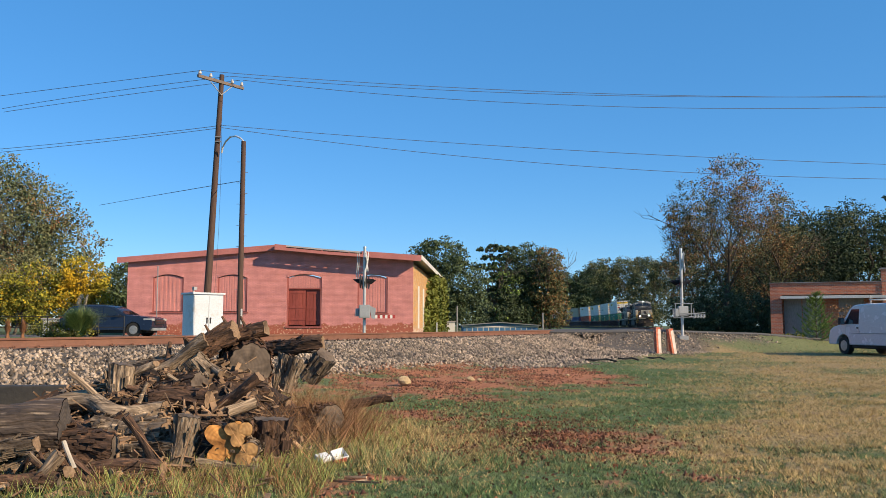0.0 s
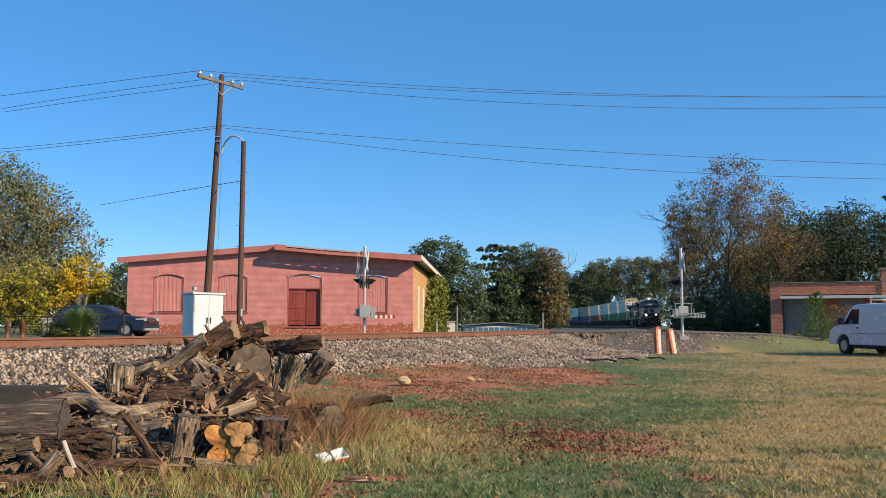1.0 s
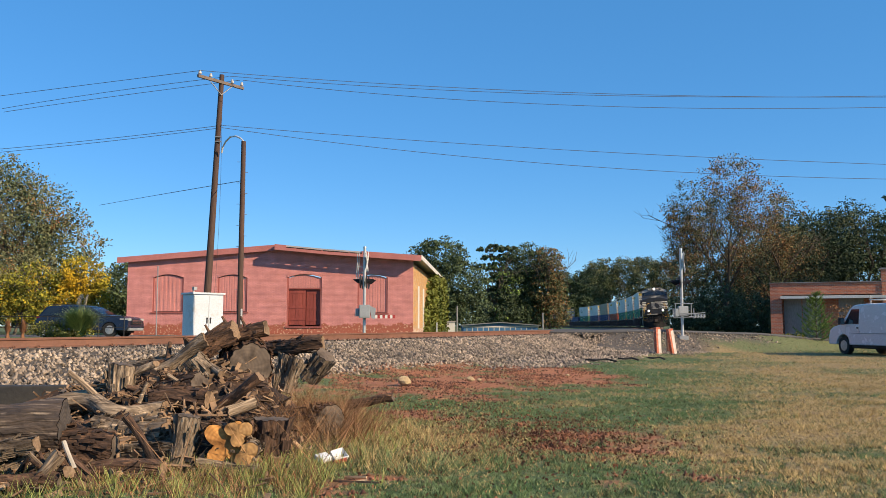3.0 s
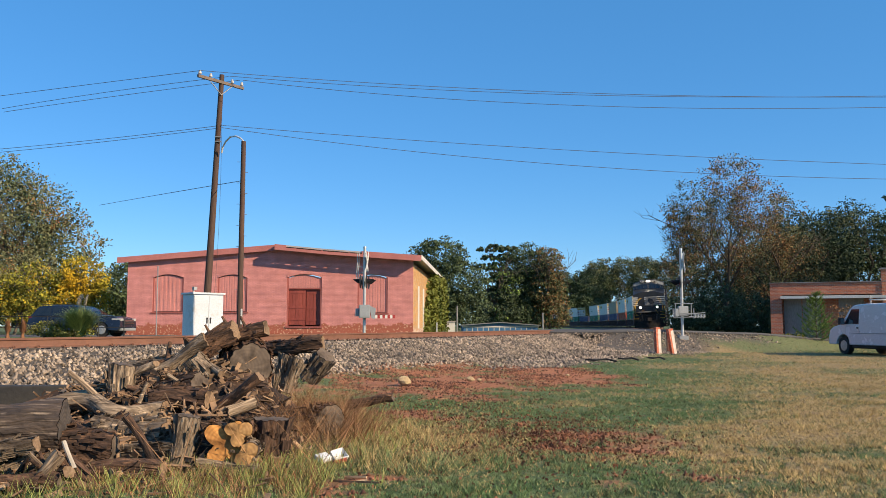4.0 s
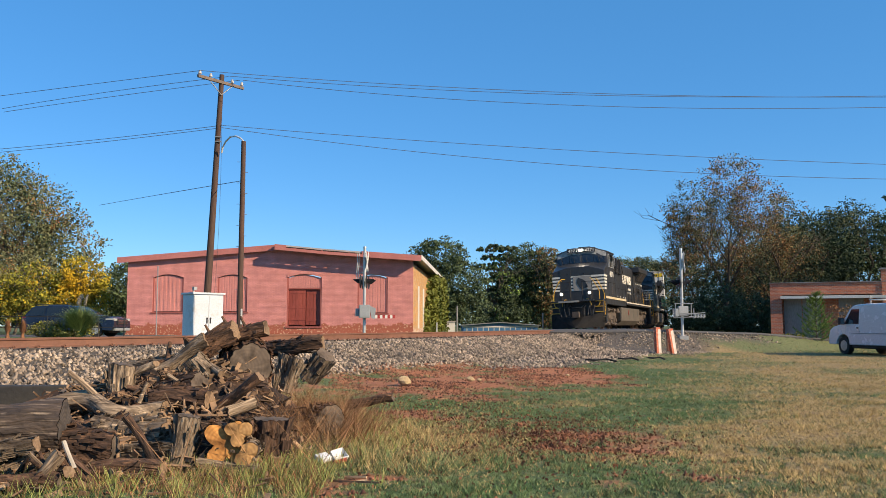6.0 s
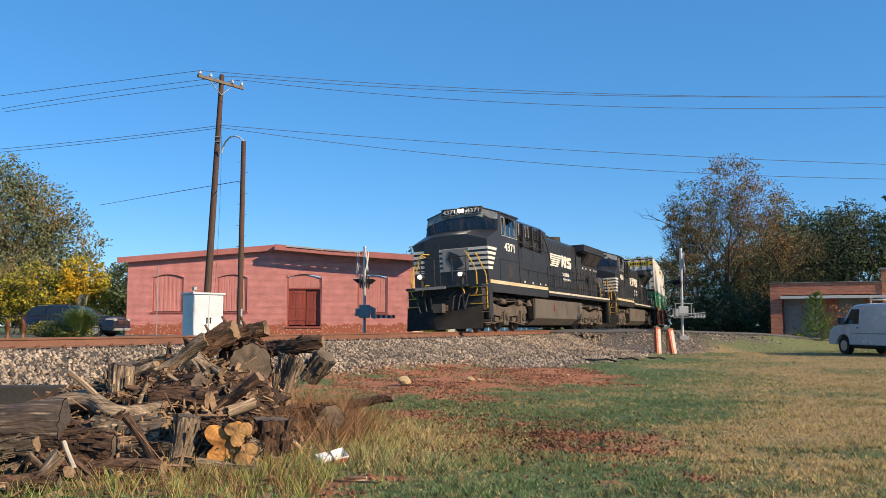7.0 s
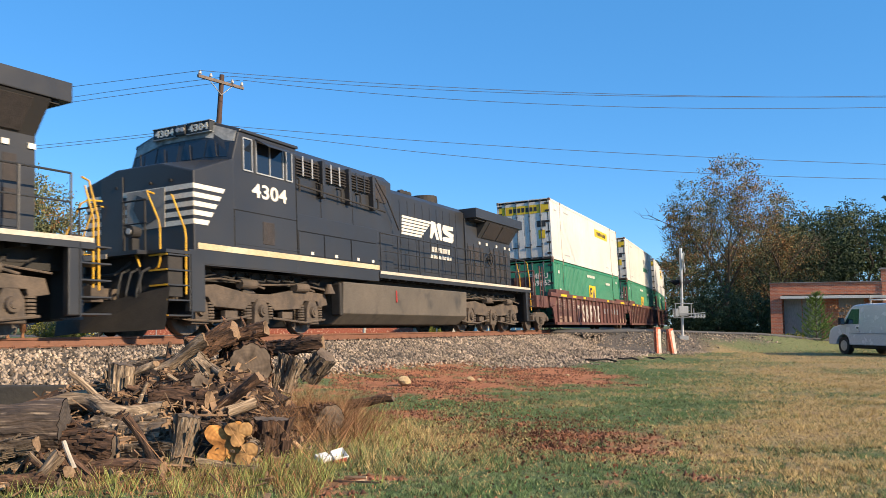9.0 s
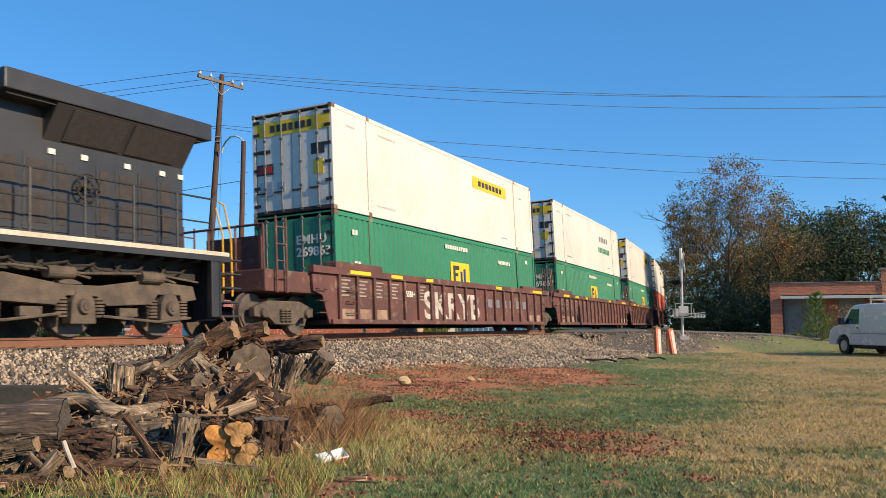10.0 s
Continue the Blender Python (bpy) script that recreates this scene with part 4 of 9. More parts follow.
# ---- poles, wires, crossing signals, cabinet, vehicles, store ----
M_POLE = surf("creosoted_pole", (0.10, 0.055, 0.037), (0.065, 0.037, 0.028), 2, 0.85, 0, 0.4, 25, stretch=(1, 1, 0.15))
M_ARM = surf("weathered_crossarm", (0.20, 0.155, 0.125), (0.13, 0.10, 0.082), 3, 0.9, 0, 0.3, 25)
M_PORC = surf("grey_insulator", (0.5, 0.48, 0.45), rough=0.4)
M_WIRE = surf("weathered_wire", (0.09, 0.10, 0.115), rough=0.6, bump=0)
M_ALU = surf("aluminium_mast", (0.60, 0.60, 0.58), (0.50, 0.50, 0.49), 2, 0.42, 0.5, 0.05)
M_BOXGREY = surf("grey_enamel", (0.34, 0.36, 0.37), (0.28, 0.30, 0.31), 2, 0.5, 0.1, 0.05)
M_BLACKMAT = surf("matt_black", (0.02, 0.02, 0.022), rough=0.7)
M_REDLENS = surf("red_lens", (0.30, 0.01, 0.01), rough=0.2, bump=0)
M_VAN = surf("silver_white_van_paint", (0.62, 0.63, 0.64), (0.56, 0.57, 0.58), 0.7, 0.25, 0.15, 0.0)
M_TYRE = surf("tyre_rubber", (0.02, 0.02, 0.02), rough=0.8)
M_RIM = surf("steel_rim", (0.55, 0.55, 0.55), (0.4, 0.4, 0.4), 6, 0.35, 0.6, 0.02)
M_SUV = surf("dark_blue_grey_car_paint", (0.016, 0.024, 0.045), (0.013, 0.020, 0.038), 0.8, 0.25, 0.0, 0.0)
M_CARGLASS = glass_dark("tinted_car_glass", (0.015, 0.02, 0.025))
M_CHROME = surf("bright_chrome", (0.75, 0.75, 0.76), rough=0.15, metal=1.0, bump=0)
M_STORE = brick_mat("bare_red_brick", (0.60, 0.20, 0.10), (0.44, 0.13, 0.07), (0.46, 0.34, 0.26))
M_PLY = surf("grey_plywood", (0.36, 0.34, 0.31), (0.27, 0.26, 0.24), 0.7, 0.9, 0, 0.1, 20, stretch=(1, 1, 0.3))
M_POST_OR = surf("faded_orange_paint", (0.62, 0.16, 0.07), (0.50, 0.12, 0.06), 5, 0.7, 0, 0.2, dirt=((0.6, 0.5, 0.42), 0.25, 9))
M_POST_WH = surf("chipped_white_paint", (0.72, 0.66, 0.60), (0.62, 0.5, 0.42), 5, 0.7, 0, 0.2)
M_BLUEBLD = surf("blue_metal_siding", (0.07, 0.20, 0.38), (0.06, 0.17, 0.33), 0.6, 0.5, 0.1, 0.05)


def wire(a, mid, b, r=0.011):
    """A hanging wire through three places (right, ahead, z)."""
    pts = []
    for k in range(25):
        t = k / 24
        w0, w1, w2 = 2 * (t - 0.5) * (t - 1), -4 * t * (t - 1), 2 * t * (t - 0.5)
        p = [a[i] * w0 + mid[i] * w1 + b[i] * w2 for i in range(3)]
        x, y = spot(p[0], p[1])
        pts.append((x, y, p[2]))
    bm = bmesh.new()
    tube(bm, pts, r, 5)
    ob = mesh_ob("overhead_wire", bm, M_WIRE)
    tagged(ob, "thin dark overhead line strung from the pole", "wire", group="overhead wires")


def build_poles():
    P = thing("utility_pole", "tall leaning dark wooden utility pole with crossarm", "pole", site(-9.88, 36, -0.45))
    bm = bmesh.new()
    rod(bm, (0, 0, -0.3), (0.50, 0, 11.3), 0.165, 0.10, 16)
    part("shaft", bm, M_POLE, P)
    bm = bmesh.new()
    d = Vector((1.35, 1.85, 0)).normalized()
    c = Vector((0.50, -0.12, 10.95))
    n = Vector((-d.y, d.x, 0)) * 0.05
    for s in (0,):
        A = [bm.verts.new(c + d * a + n * b + Vector((0, 0, e))) for a, b, e in ((-1.2, -1, -.06), (1.2, -1, -.06), (1.2, 1, -.06), (-1.2, 1, -.06), (-1.2, -1, .06), (1.2, -1, .06), (1.2, 1, .06), (-1.2, 1, .06))]
        for f in ((3, 2, 1, 0), (4, 5, 6, 7), (0, 1, 5, 4), (1, 2, 6, 5), (2, 3, 7, 6), (3, 0, 4, 7)):
            bm.faces.new([A[i] for i in f])
    arm = part("crossarm", bm, M_ARM, P, "weathered grey crossarm")
    for a in (-1.1, -0.55, 0.6, 1.12):
        bm = bmesh.new()
        q = c + d * a
        rod(bm, q + Vector((0, 0, 0.05)), q + Vector((0, 0, 0.14)), 0.02, None, 6)
        rod(bm, q + Vector((0, 0, 0.10)), q + Vector((0, 0, 0.19)), 0.075, 0.06, 10)
        rod(bm, q + Vector((0, 0, 0.19)), q + Vector((0, 0, 0.25)), 0.05, 0.035, 10)
        part("insulator", bm, M_PORC, arm)
    for a in (-0.6, 0.6):
        bm = bmesh.new()
        rod(bm, c + d * a + Vector((0, 0, -0.05)), Vector((0.52, -0.12, 10.4)), 0.02, None, 6)
        part("brace", bm, M_GALVA, arm)
    for z in (8.4, 8.6):
        bm = bmesh.new()
        rod(bm, (0.30, -0.14, z), (0.56, -0.14, z), 0.03, None, 8)
        part("bracket", bm, M_GALVA, P)
    Q = thing("wooden_pole", "shorter dark wooden pole with climbing steps and cable", "pole", site(-7.91, 33.8, -0.45))
    bm = bmesh.new()
    rod(bm, (0, 0, -0.3), (0.02, 0, 7.96), 0.118, 0.092, 14)
    part("shaft", bm, M_POLE, Q)
    for k in range(13):
        bm = bmesh.new()
        z = 2.1 + k * 0.42
        s = 1 if k % 2 else -1
        rod(bm, (0, 0, z), (s * 0.21, 0, z), 0.010, None, 5)
        part("climbing_step", bm, M_GALVA, Q)
    part("marker_strip", boxm(0.07, 0.13, -0.13, -0.10, 0.75, 1.35), M_WHITE, Q)
    bm = bmesh.new()
    pts = [(*spot(r_, a_), z_) for r_, a_, z_ in ((-9.27, 35.8, 7.45), (-9.2, 35.7, 7.68), (-9.02, 35.45, 7.86), (-8.72, 35.0, 7.96), (-8.4, 34.6, 7.90), (-8.1, 34.2, 7.72), (-7.85, 33.85, 7.45))]
    tube(bm, pts, 0.035, 8)
    ob = mesh_ob("bracket_arm", bm, M_WHITE)
    tagged(ob, "white curved conduit arm between the two poles", "conduit")
    # upper three lines, two lower lines, and the service drop
    wire((-20.0, 37.4, 10.25), (-14.8, 36.0, 10.46), (-9.9, 34.6, 10.62))
    wire((-20.0, 38.6, 10.05), (-14.8, 37.2, 10.42), (-9.1, 36.0, 10.78))
    wire((-20.0, 38.8, 9.95), (-14.8, 37.8, 10.38), (-8.8, 36.8, 10.85))
    for ra, aa, za, lm, le in ((-9.9, 34.6, 10.62, 10.28, 10.30), (-9.1, 36.0, 10.80, 10.18, 10.36), (-8.7, 36.9, 10.88, 9.72, 9.86)):
        wire((ra, aa, za), (5.0, 37.0, lm + 0.1), (20.5, 37.5, le))
    for za, zl, zm, ze in ((8.65, 8.0, 7.85, 7.25), (8.55, 7.85, 7.2, 6.62)):
        wire((-20.5, 38.0, zl), (-15.0, 37.0, (za + zl) / 2 - 0.05), (-9.3, 35.9, za))
        wire((-9.3, 35.9, za), (5.0, 36.8, zm - 0.05), (20.5, 37.5, ze))
    wire((-24.8, 62, 8.9), (-15.4, 46, 7.2), (-7.85, 33.8, 5.95), 0.014)
    wire((-9.35, 36, 9.5), (-9.9, 38, 4.2), (-10.7, 40, -0.3), 0.007)


M_GALVA = surf("dull_galvanised", (0.40, 0.40, 0.39), (0.3, 0.3, 0.3), 4, 0.5, 0.5, 0.05)


M_CABINET = surf("cool_white_enamel", (0.60, 0.64, 0.68), (0.54, 0.57, 0.60), 1.5, 0.45, 0.05, 0.03, 30, dirt=((0.42, 0.38, 0.33), 0.08, 3))


def build_cabinet():
    C = thing("signal_cabinet", "white metal railway signal cabinet with double doors", "cabinet", site(-6.99, 25.3, -0.43, 44) @ Matrix.Scale(0.904, 4))
    part("body", boxm(-0.52, 0.52, -0.36, 0.36, 0.12, 1.74, 0.012), M_CABINET, C)
    part("roof", boxm(-0.57, 0.57, -0.41, 0.41, 1.74, 1.80, 0.012), M_CABINET, C)
    part("plinth", boxm(-0.5, 0.5, -0.34, 0.34, 0.0, 0.12), M_PLY, C)
    for s in (-1, 1):
        d = part("door", boxm(min(s * 0.008, s * 0.50), max(s * 0.008, s * 0.50), -0.378, -0.36, 0.17, 1.70, 0.005), M_CABINET, C)
        part("latch", boxm(s * 0.06 - 0.02, s * 0.06 + 0.02, -0.40, -0.378, 0.82, 0.95, 0.004), M_BLACKMAT, d)
        bm = bmesh.new()
        rod(bm, (s * 0.06, -0.40, 0.98), (s * 0.06, -0.385, 0.98), 0.03, None, 10)
        part("lock", bm, M_BLACKMAT, d)
    bm = bmesh.new()
    tube(bm, [(-0.45, -0.2, 1.8), (-0.45, -0.2, 1.92), (-0.40, -0.2, 1.95)], 0.03)
    box(bm, -0.47, -0.36, -0.26, -0.14, 1.88, 1.98)
    part("vent_pipe", bm, M_GALVA, C)


def crossing_signal(label, right, ahead, base, turn, gate):
    """Mast, crossed lamp arms with hooded lights on both sides, gate machine and base."""
    S = thing("crossing_signal", label, "crossing signal", site(right, ahead, base, turn), group="crossing signals")
    face = pose(0, 0, 0, 0, 0, 80)      # the lamps look along the road
    bm = bmesh.new()
    rod(bm, (0, 0, 0), (0, 0, 4.18), 0.068, 0.064, 16)
    rod(bm, (0, 0, 4.18), (0, 0, 4.25), 0.08, 0.07, 16)
    part("mast", bm, M_ALU, S)
    bm = boxm(-0.22, 0.22, -0.22, 0.22, -0.2, 0.12, 0.03)
    part("base", bm, M_BOXGREY, S)
    bm = bmesh.new()
    rod(bm, (-0.42, 0, 2.62), (0.42, 0, 2.62), 0.03, None, 8)
    bm.transform(face)
    part("lamp_arm", bm, M_ALU, S)
    for s in (-1, 1):
        for f in (-1, 1):
            bm = bmesh.new()
            rod(bm, (s * 0.42, f * 0.12, 2.6), (s * 0.42, f * 0.15, 2.6), 0.30, 0.30, 24)
            bm.transform(face)
            u = part("lamp_unit", bm, M_BLACKMAT, S, "black round lamp backing")
            bm = bmesh.new()
            n = 12
            R1, R2 = [], []
            for k in range(n + 1):
                a = math.radians(-20 + 220 * k / n)
                R1.append(bm.verts.new((s * 0.42 + 0.14 * math.cos(a), f * 0.15, 2.6 + 0.14 * math.sin(a))))
                R2.append(bm.verts.new((s * 0.42 + 0.15 * math.cos(a), f * (0.30 + 0.20 * math.sin(a)), 2.57 + 0.15 * math.sin(a))))
            for k in range(n):
                bm.faces.new((R1[k], R1[k + 1], R2[k + 1], R2[k]))
            bmesh.ops.solidify(bm, geom=bm.faces[:], thickness=0.008)
            bm.transform(face)
            part("hood", bm, M_BLACKMAT, u)
            bm = bmesh.new()
            rod(bm, (s * 0.42, f * 0.15, 2.6), (s * 0.42, f * 0.17, 2.6), 0.12, 0.10, 18)
            bm.transform(face)
            part("lens", bm, M_REDLENS, u)
    # crossbuck seen nearly edge on
    for s in (-1, 1):
        bm = bmesh.new()
        v = box(bm, -0.6, 0.6, -0.012, 0.012, -0.11, 0.11)
        bm.transform(pose(0, -0.1, 3.55, 0, 45 * s, 0) if s > 0 else pose(0, -0.13, 3.55, 0, -45, 0))
        bm.transform(face)
        part("crossbuck_blade", bm, M_WHITE, S)
    if gate:
        for x in (-0.38, -0.30):
            bm = bmesh.new()
            rod(bm, (x, -0.05, 2.75), (x + 0.05, -0.05, 3.95), 0.02, 0.016, 8)
            part("gate_arm_tip", bm, M_ALU, S)
        for z in (3.05, 3.3):
            bm = bmesh.new()
            rod(bm, (-0.36, -0.05, z), (0.0, -0.02, z), 0.016, None, 6)
            part("bracket", bm, M_ALU, S)
    else:
        bm = bmesh.new()
        for x0, x1, z0, z1 in ((-0.52, 0.46, 0.98, 0.98), (-0.52, 0.5, 1.16, 1.16), (-0.44, 0.44, 1.62, 1.62), (-0.52, -0.52, 0.98, 1.4), (-0.40, -0.40, 0.98, 1.62), (0.46, 0.46, 0.98, 1.4), (0.34, 0.34, 0.98, 1.62), (0.2, 1.0, 1.12, 1.2)):
            rod(bm, (x0, -0.3, z0), (x1, -0.3, z1), 0.02, None, 6)
        part("guard_frame", bm, M_BOXGREY, S)
    mach = part("gate_machine", boxm(-0.26, 0.24, -0.42, -0.07, 0.95, 1.55, 0.03) if gate else boxm(-0.24, 0.22, -0.28, -0.07, 1.05, 1.5, 0.03), M_BOXGREY, S, "grey steel gate machine housing")
    part("junction_box", boxm(-0.42, -0.26, -0.30, -0.08, 1.02, 1.38, 0.02), M_BOXGREY, mach)
    if gate:
        part("lid", boxm(-0.24, 0.22, -0.435, -0.42, 1.0, 1.5, 0.01), M_BOXGREY, mach)
        bm = bmesh.new()
        slab(bm, [(0.20, 1.52), (0.50, 1.38), (0.46, 0.88), (0.30, 0.95)], "y", -0.42, -0.36)
        part("counterweight_arm", bm, M_BOXGREY, mach)
        for k in range(8):
            part("arm_band", boxm(0.46 + k * 0.115, 0.46 + (k + 1) * 0.115, -0.40, -0.37, 0.93, 1.08), M_REDMARKER if k % 2 else M_WHITE, mach, "red and white striped gate arm")
    else:
        bm = bmesh.new()
        for k in range(4):
            rod(bm, (0.45 + k * 0.14, -0.38, 0.95), (0.52 + k * 0.14, -0.38, 1.12), 0.05, None, 8)
        rod(bm, (0.2, -0.38, 1.0), (0.98, -0.38, 1.0), 0.025, None, 6)
        part("counterweight", bm, M_BOXGREY, mach)
    return S


M_REDMARKER = surf("red_gate_paint", (0.45, 0.03, 0.025), rough=0.5)


def wheel(parent, x, y, r, w):
    W = bmesh.new()
    rod(W, (x, y - w / 2, r), (x, y + w / 2, r), r, r, 28)
    ty = part("wheel", soften(W, 0.03), M_TYRE, parent)
    s = -1 if y < 0 else 1
    bm = bmesh.new()
    rod(bm, (x, y + s * (w / 2 - 0.01), r), (x, y + s * (w / 2 + 0.012), r), r * 0.62, r * 0.58, 24)
    for k in range(8):
        a = k * math.pi / 4
        rod(bm, (x + math.cos(a) * r * 0.4, y + s * (w / 2), r + math.sin(a) * r * 0.4), (x + math.cos(a) * r * 0.4, y + s * (w / 2 + 0.018), r + math.sin(a) * r * 0.4), r * 0.09, None, 8)
    rod(bm, (x, y + s * (w / 2), r), (x, y + s * (w / 2 + 0.04), r), r * 0.2, r * 0.15, 14)
    part("rim", bm, M_RIM, ty)


def car_body(name, parent, profile, half, mat, inset):
    """A side outline (x, z) pushed across, its upper points leaning in."""
    bm = bmesh.new()
    zs = [p[1] for p in profile]
    zt = max(zs)
    n = len(profile)
    cols = []
    for f in (-1.0, -0.86, 0.86, 1.0):
        col = []
        for x, z in profile:
            lean = inset * (z - 0.9) / (zt - 0.9)
            yy = (half - lean) * (f if abs(f) == 1 else f)
            dz = 0.0 if abs(f) < 1 else -0.035 * (z > zt - 0.2)
            col.append(bm.verts.new((x, yy, z + dz)))
        cols.append(col)
    for A, B in zip(cols, cols[1:]):
        for i in range(n):
            bm.faces.new((A[i], A[(i + 1) % n], B[(i + 1) % n], B[i]))
    bm.faces.new(cols[0][::-1])
    bm.faces.new(cols[-1])
    bmesh.ops.recalc_face_normals(bm, faces=bm.faces[:])
    return part(name, soften(bm, 0.035, 2, 25), mat, parent)


def arch(n, cx, r, z0, rev=False):
    p = [(cx + r * math.cos(math.pi * k / n), z0 + r * math.sin(math.pi * k / n)) for k in range(n + 1)]
    return p if not rev else p[::-1]


def build_van():
    # x runs back from the nose, -y is the driver's side as seen from the tripod
    V = thing("cargo_van", "silver-white cargo van with roof rack parked on the grass", "van", site(17.75, 38.0, -0.95, -80))
    prof = [(0.02, 0.42), (0.0, 0.75), (0.06, 1.02), (0.30, 1.16), (0.80, 1.26), (1.32, 1.92), (1.55, 2.06), (2.2, 2.10), (5.3, 2.10), (5.45, 1.95), (5.48, 0.55), (5.4, 0.42)] + arch(8, 4.45, 0.44, 0.40) + arch(8, 0.98, 0.44, 0.40)
    car_body("body", V, prof, 0.99, M_VAN, 0.12)
    for s in (-1, 1):
        bm = bmesh.new()
        A = [[bm.verts.new((x, s * (0.99 - 0.12 * (z - 0.9) / 1.2 + 0.006 - o), z)) for x, z in ((1.02, 1.27), (1.95, 1.27), (1.95, 1.88), (1.46, 1.88))] for o in (0.0, 0.03)]
        bm.faces.new(A[0])
        bm.faces.new(A[1][::-1])
        for i in range(4):
            bm.faces.new((A[0][i], A[1][i], A[1][(i + 1) % 4], A[0][(i + 1) % 4]))
        bmesh.ops.recalc_face_normals(bm, faces=bm.faces[:])
        part("door_window", bm, M_CARGLASS, V)
        d = part("door_seam", boxm(2.02, 2.035, min(s * 0.985, s * 0.997), max(s * 0.985, s * 0.997), 0.5, 0.98), M_BLACKMAT, V)
        part("body_moulding", boxm(1.5, 3.95, min(s * 0.985, s * 1.005), max(s * 0.985, s * 1.005), 0.86, 0.90, 0.004), M_BOXGREY, V)
        part("door_handle", boxm(1.85, 1.98, min(s * 0.985, s * 1.015), max(s * 0.985, s * 1.015), 1.08, 1.13, 0.006), M_BLACKMAT, V)
        bm = boxm(1.02, 1.16, min(s * 1.02, s * 1.26), max(s * 1.02, s * 1.26), 1.24, 1.52, 0.03)
        box(bm, 1.08, 1.12, min(s * 0.92, s * 1.04), max(s * 0.92, s * 1.04), 1.26, 1.32)
        mi = part("mirror", bm, M_BLACKMAT, V)
        part("mirror_glass", boxm(1.16, 1.17, min(s * 1.05, s * 1.23), max(s * 1.05, s * 1.23), 1.27, 1.49), M_CHROME, mi)
        for x in (0.98, 4.45):
            wheel(V, x, s * 0.86, 0.365, 0.24)
        part("sill", boxm(1.45, 3.98, min(s * 0.80, s * 0.94), max(s * 0.80, s * 0.94), 0.30, 0.44), M_BLACKMAT, V)
        part("rack_rail", boxm(2.3, 5.2, s * 0.66 - 0.02, s * 0.66 + 0.02, 2.24, 2.28), M_WHITE, V)
        for x in (2.35, 3.7, 5.1):
            part("rack_post", boxm(x, x + 0.05, s * 0.66 - 0.02, s * 0.66 + 0.02, 2.08, 2.42), M_GALVA, V)
    for x in (2.35, 3.7, 5.1):
        part("rack_bar", boxm(x, x + 0.05, -0.68, 0.68, 2.24, 2.29), M_WHITE, V)
    bm = bmesh.new()
    A = [bm.verts.new(p) for p in ((0.80, -0.82, 1.285), (0.80, 0.82, 1.285), (1.30, 0.74, 1.91), (1.30, -0.74, 1.91))]
    bm.faces.new(A)
    bmesh.ops.solidify(bm, geom=bm.faces[:], thickness=0.03)
    part("windshield", bm, M_CARGLASS, V)
    part("bumper", boxm(-0.10, 0.12, -0.95, 0.95, 0.42, 0.62, 0.03), M_BLACKMAT, V)
    part("grille", boxm(-0.02, 0.04, -0.5, 0.5, 0.66, 0.95, 0.01), M_BLACKMAT, V)
    part("underbody", boxm(0.5, 5.2, -0.7, 0.7, 0.25, 0.45), M_BLACKMAT, V)


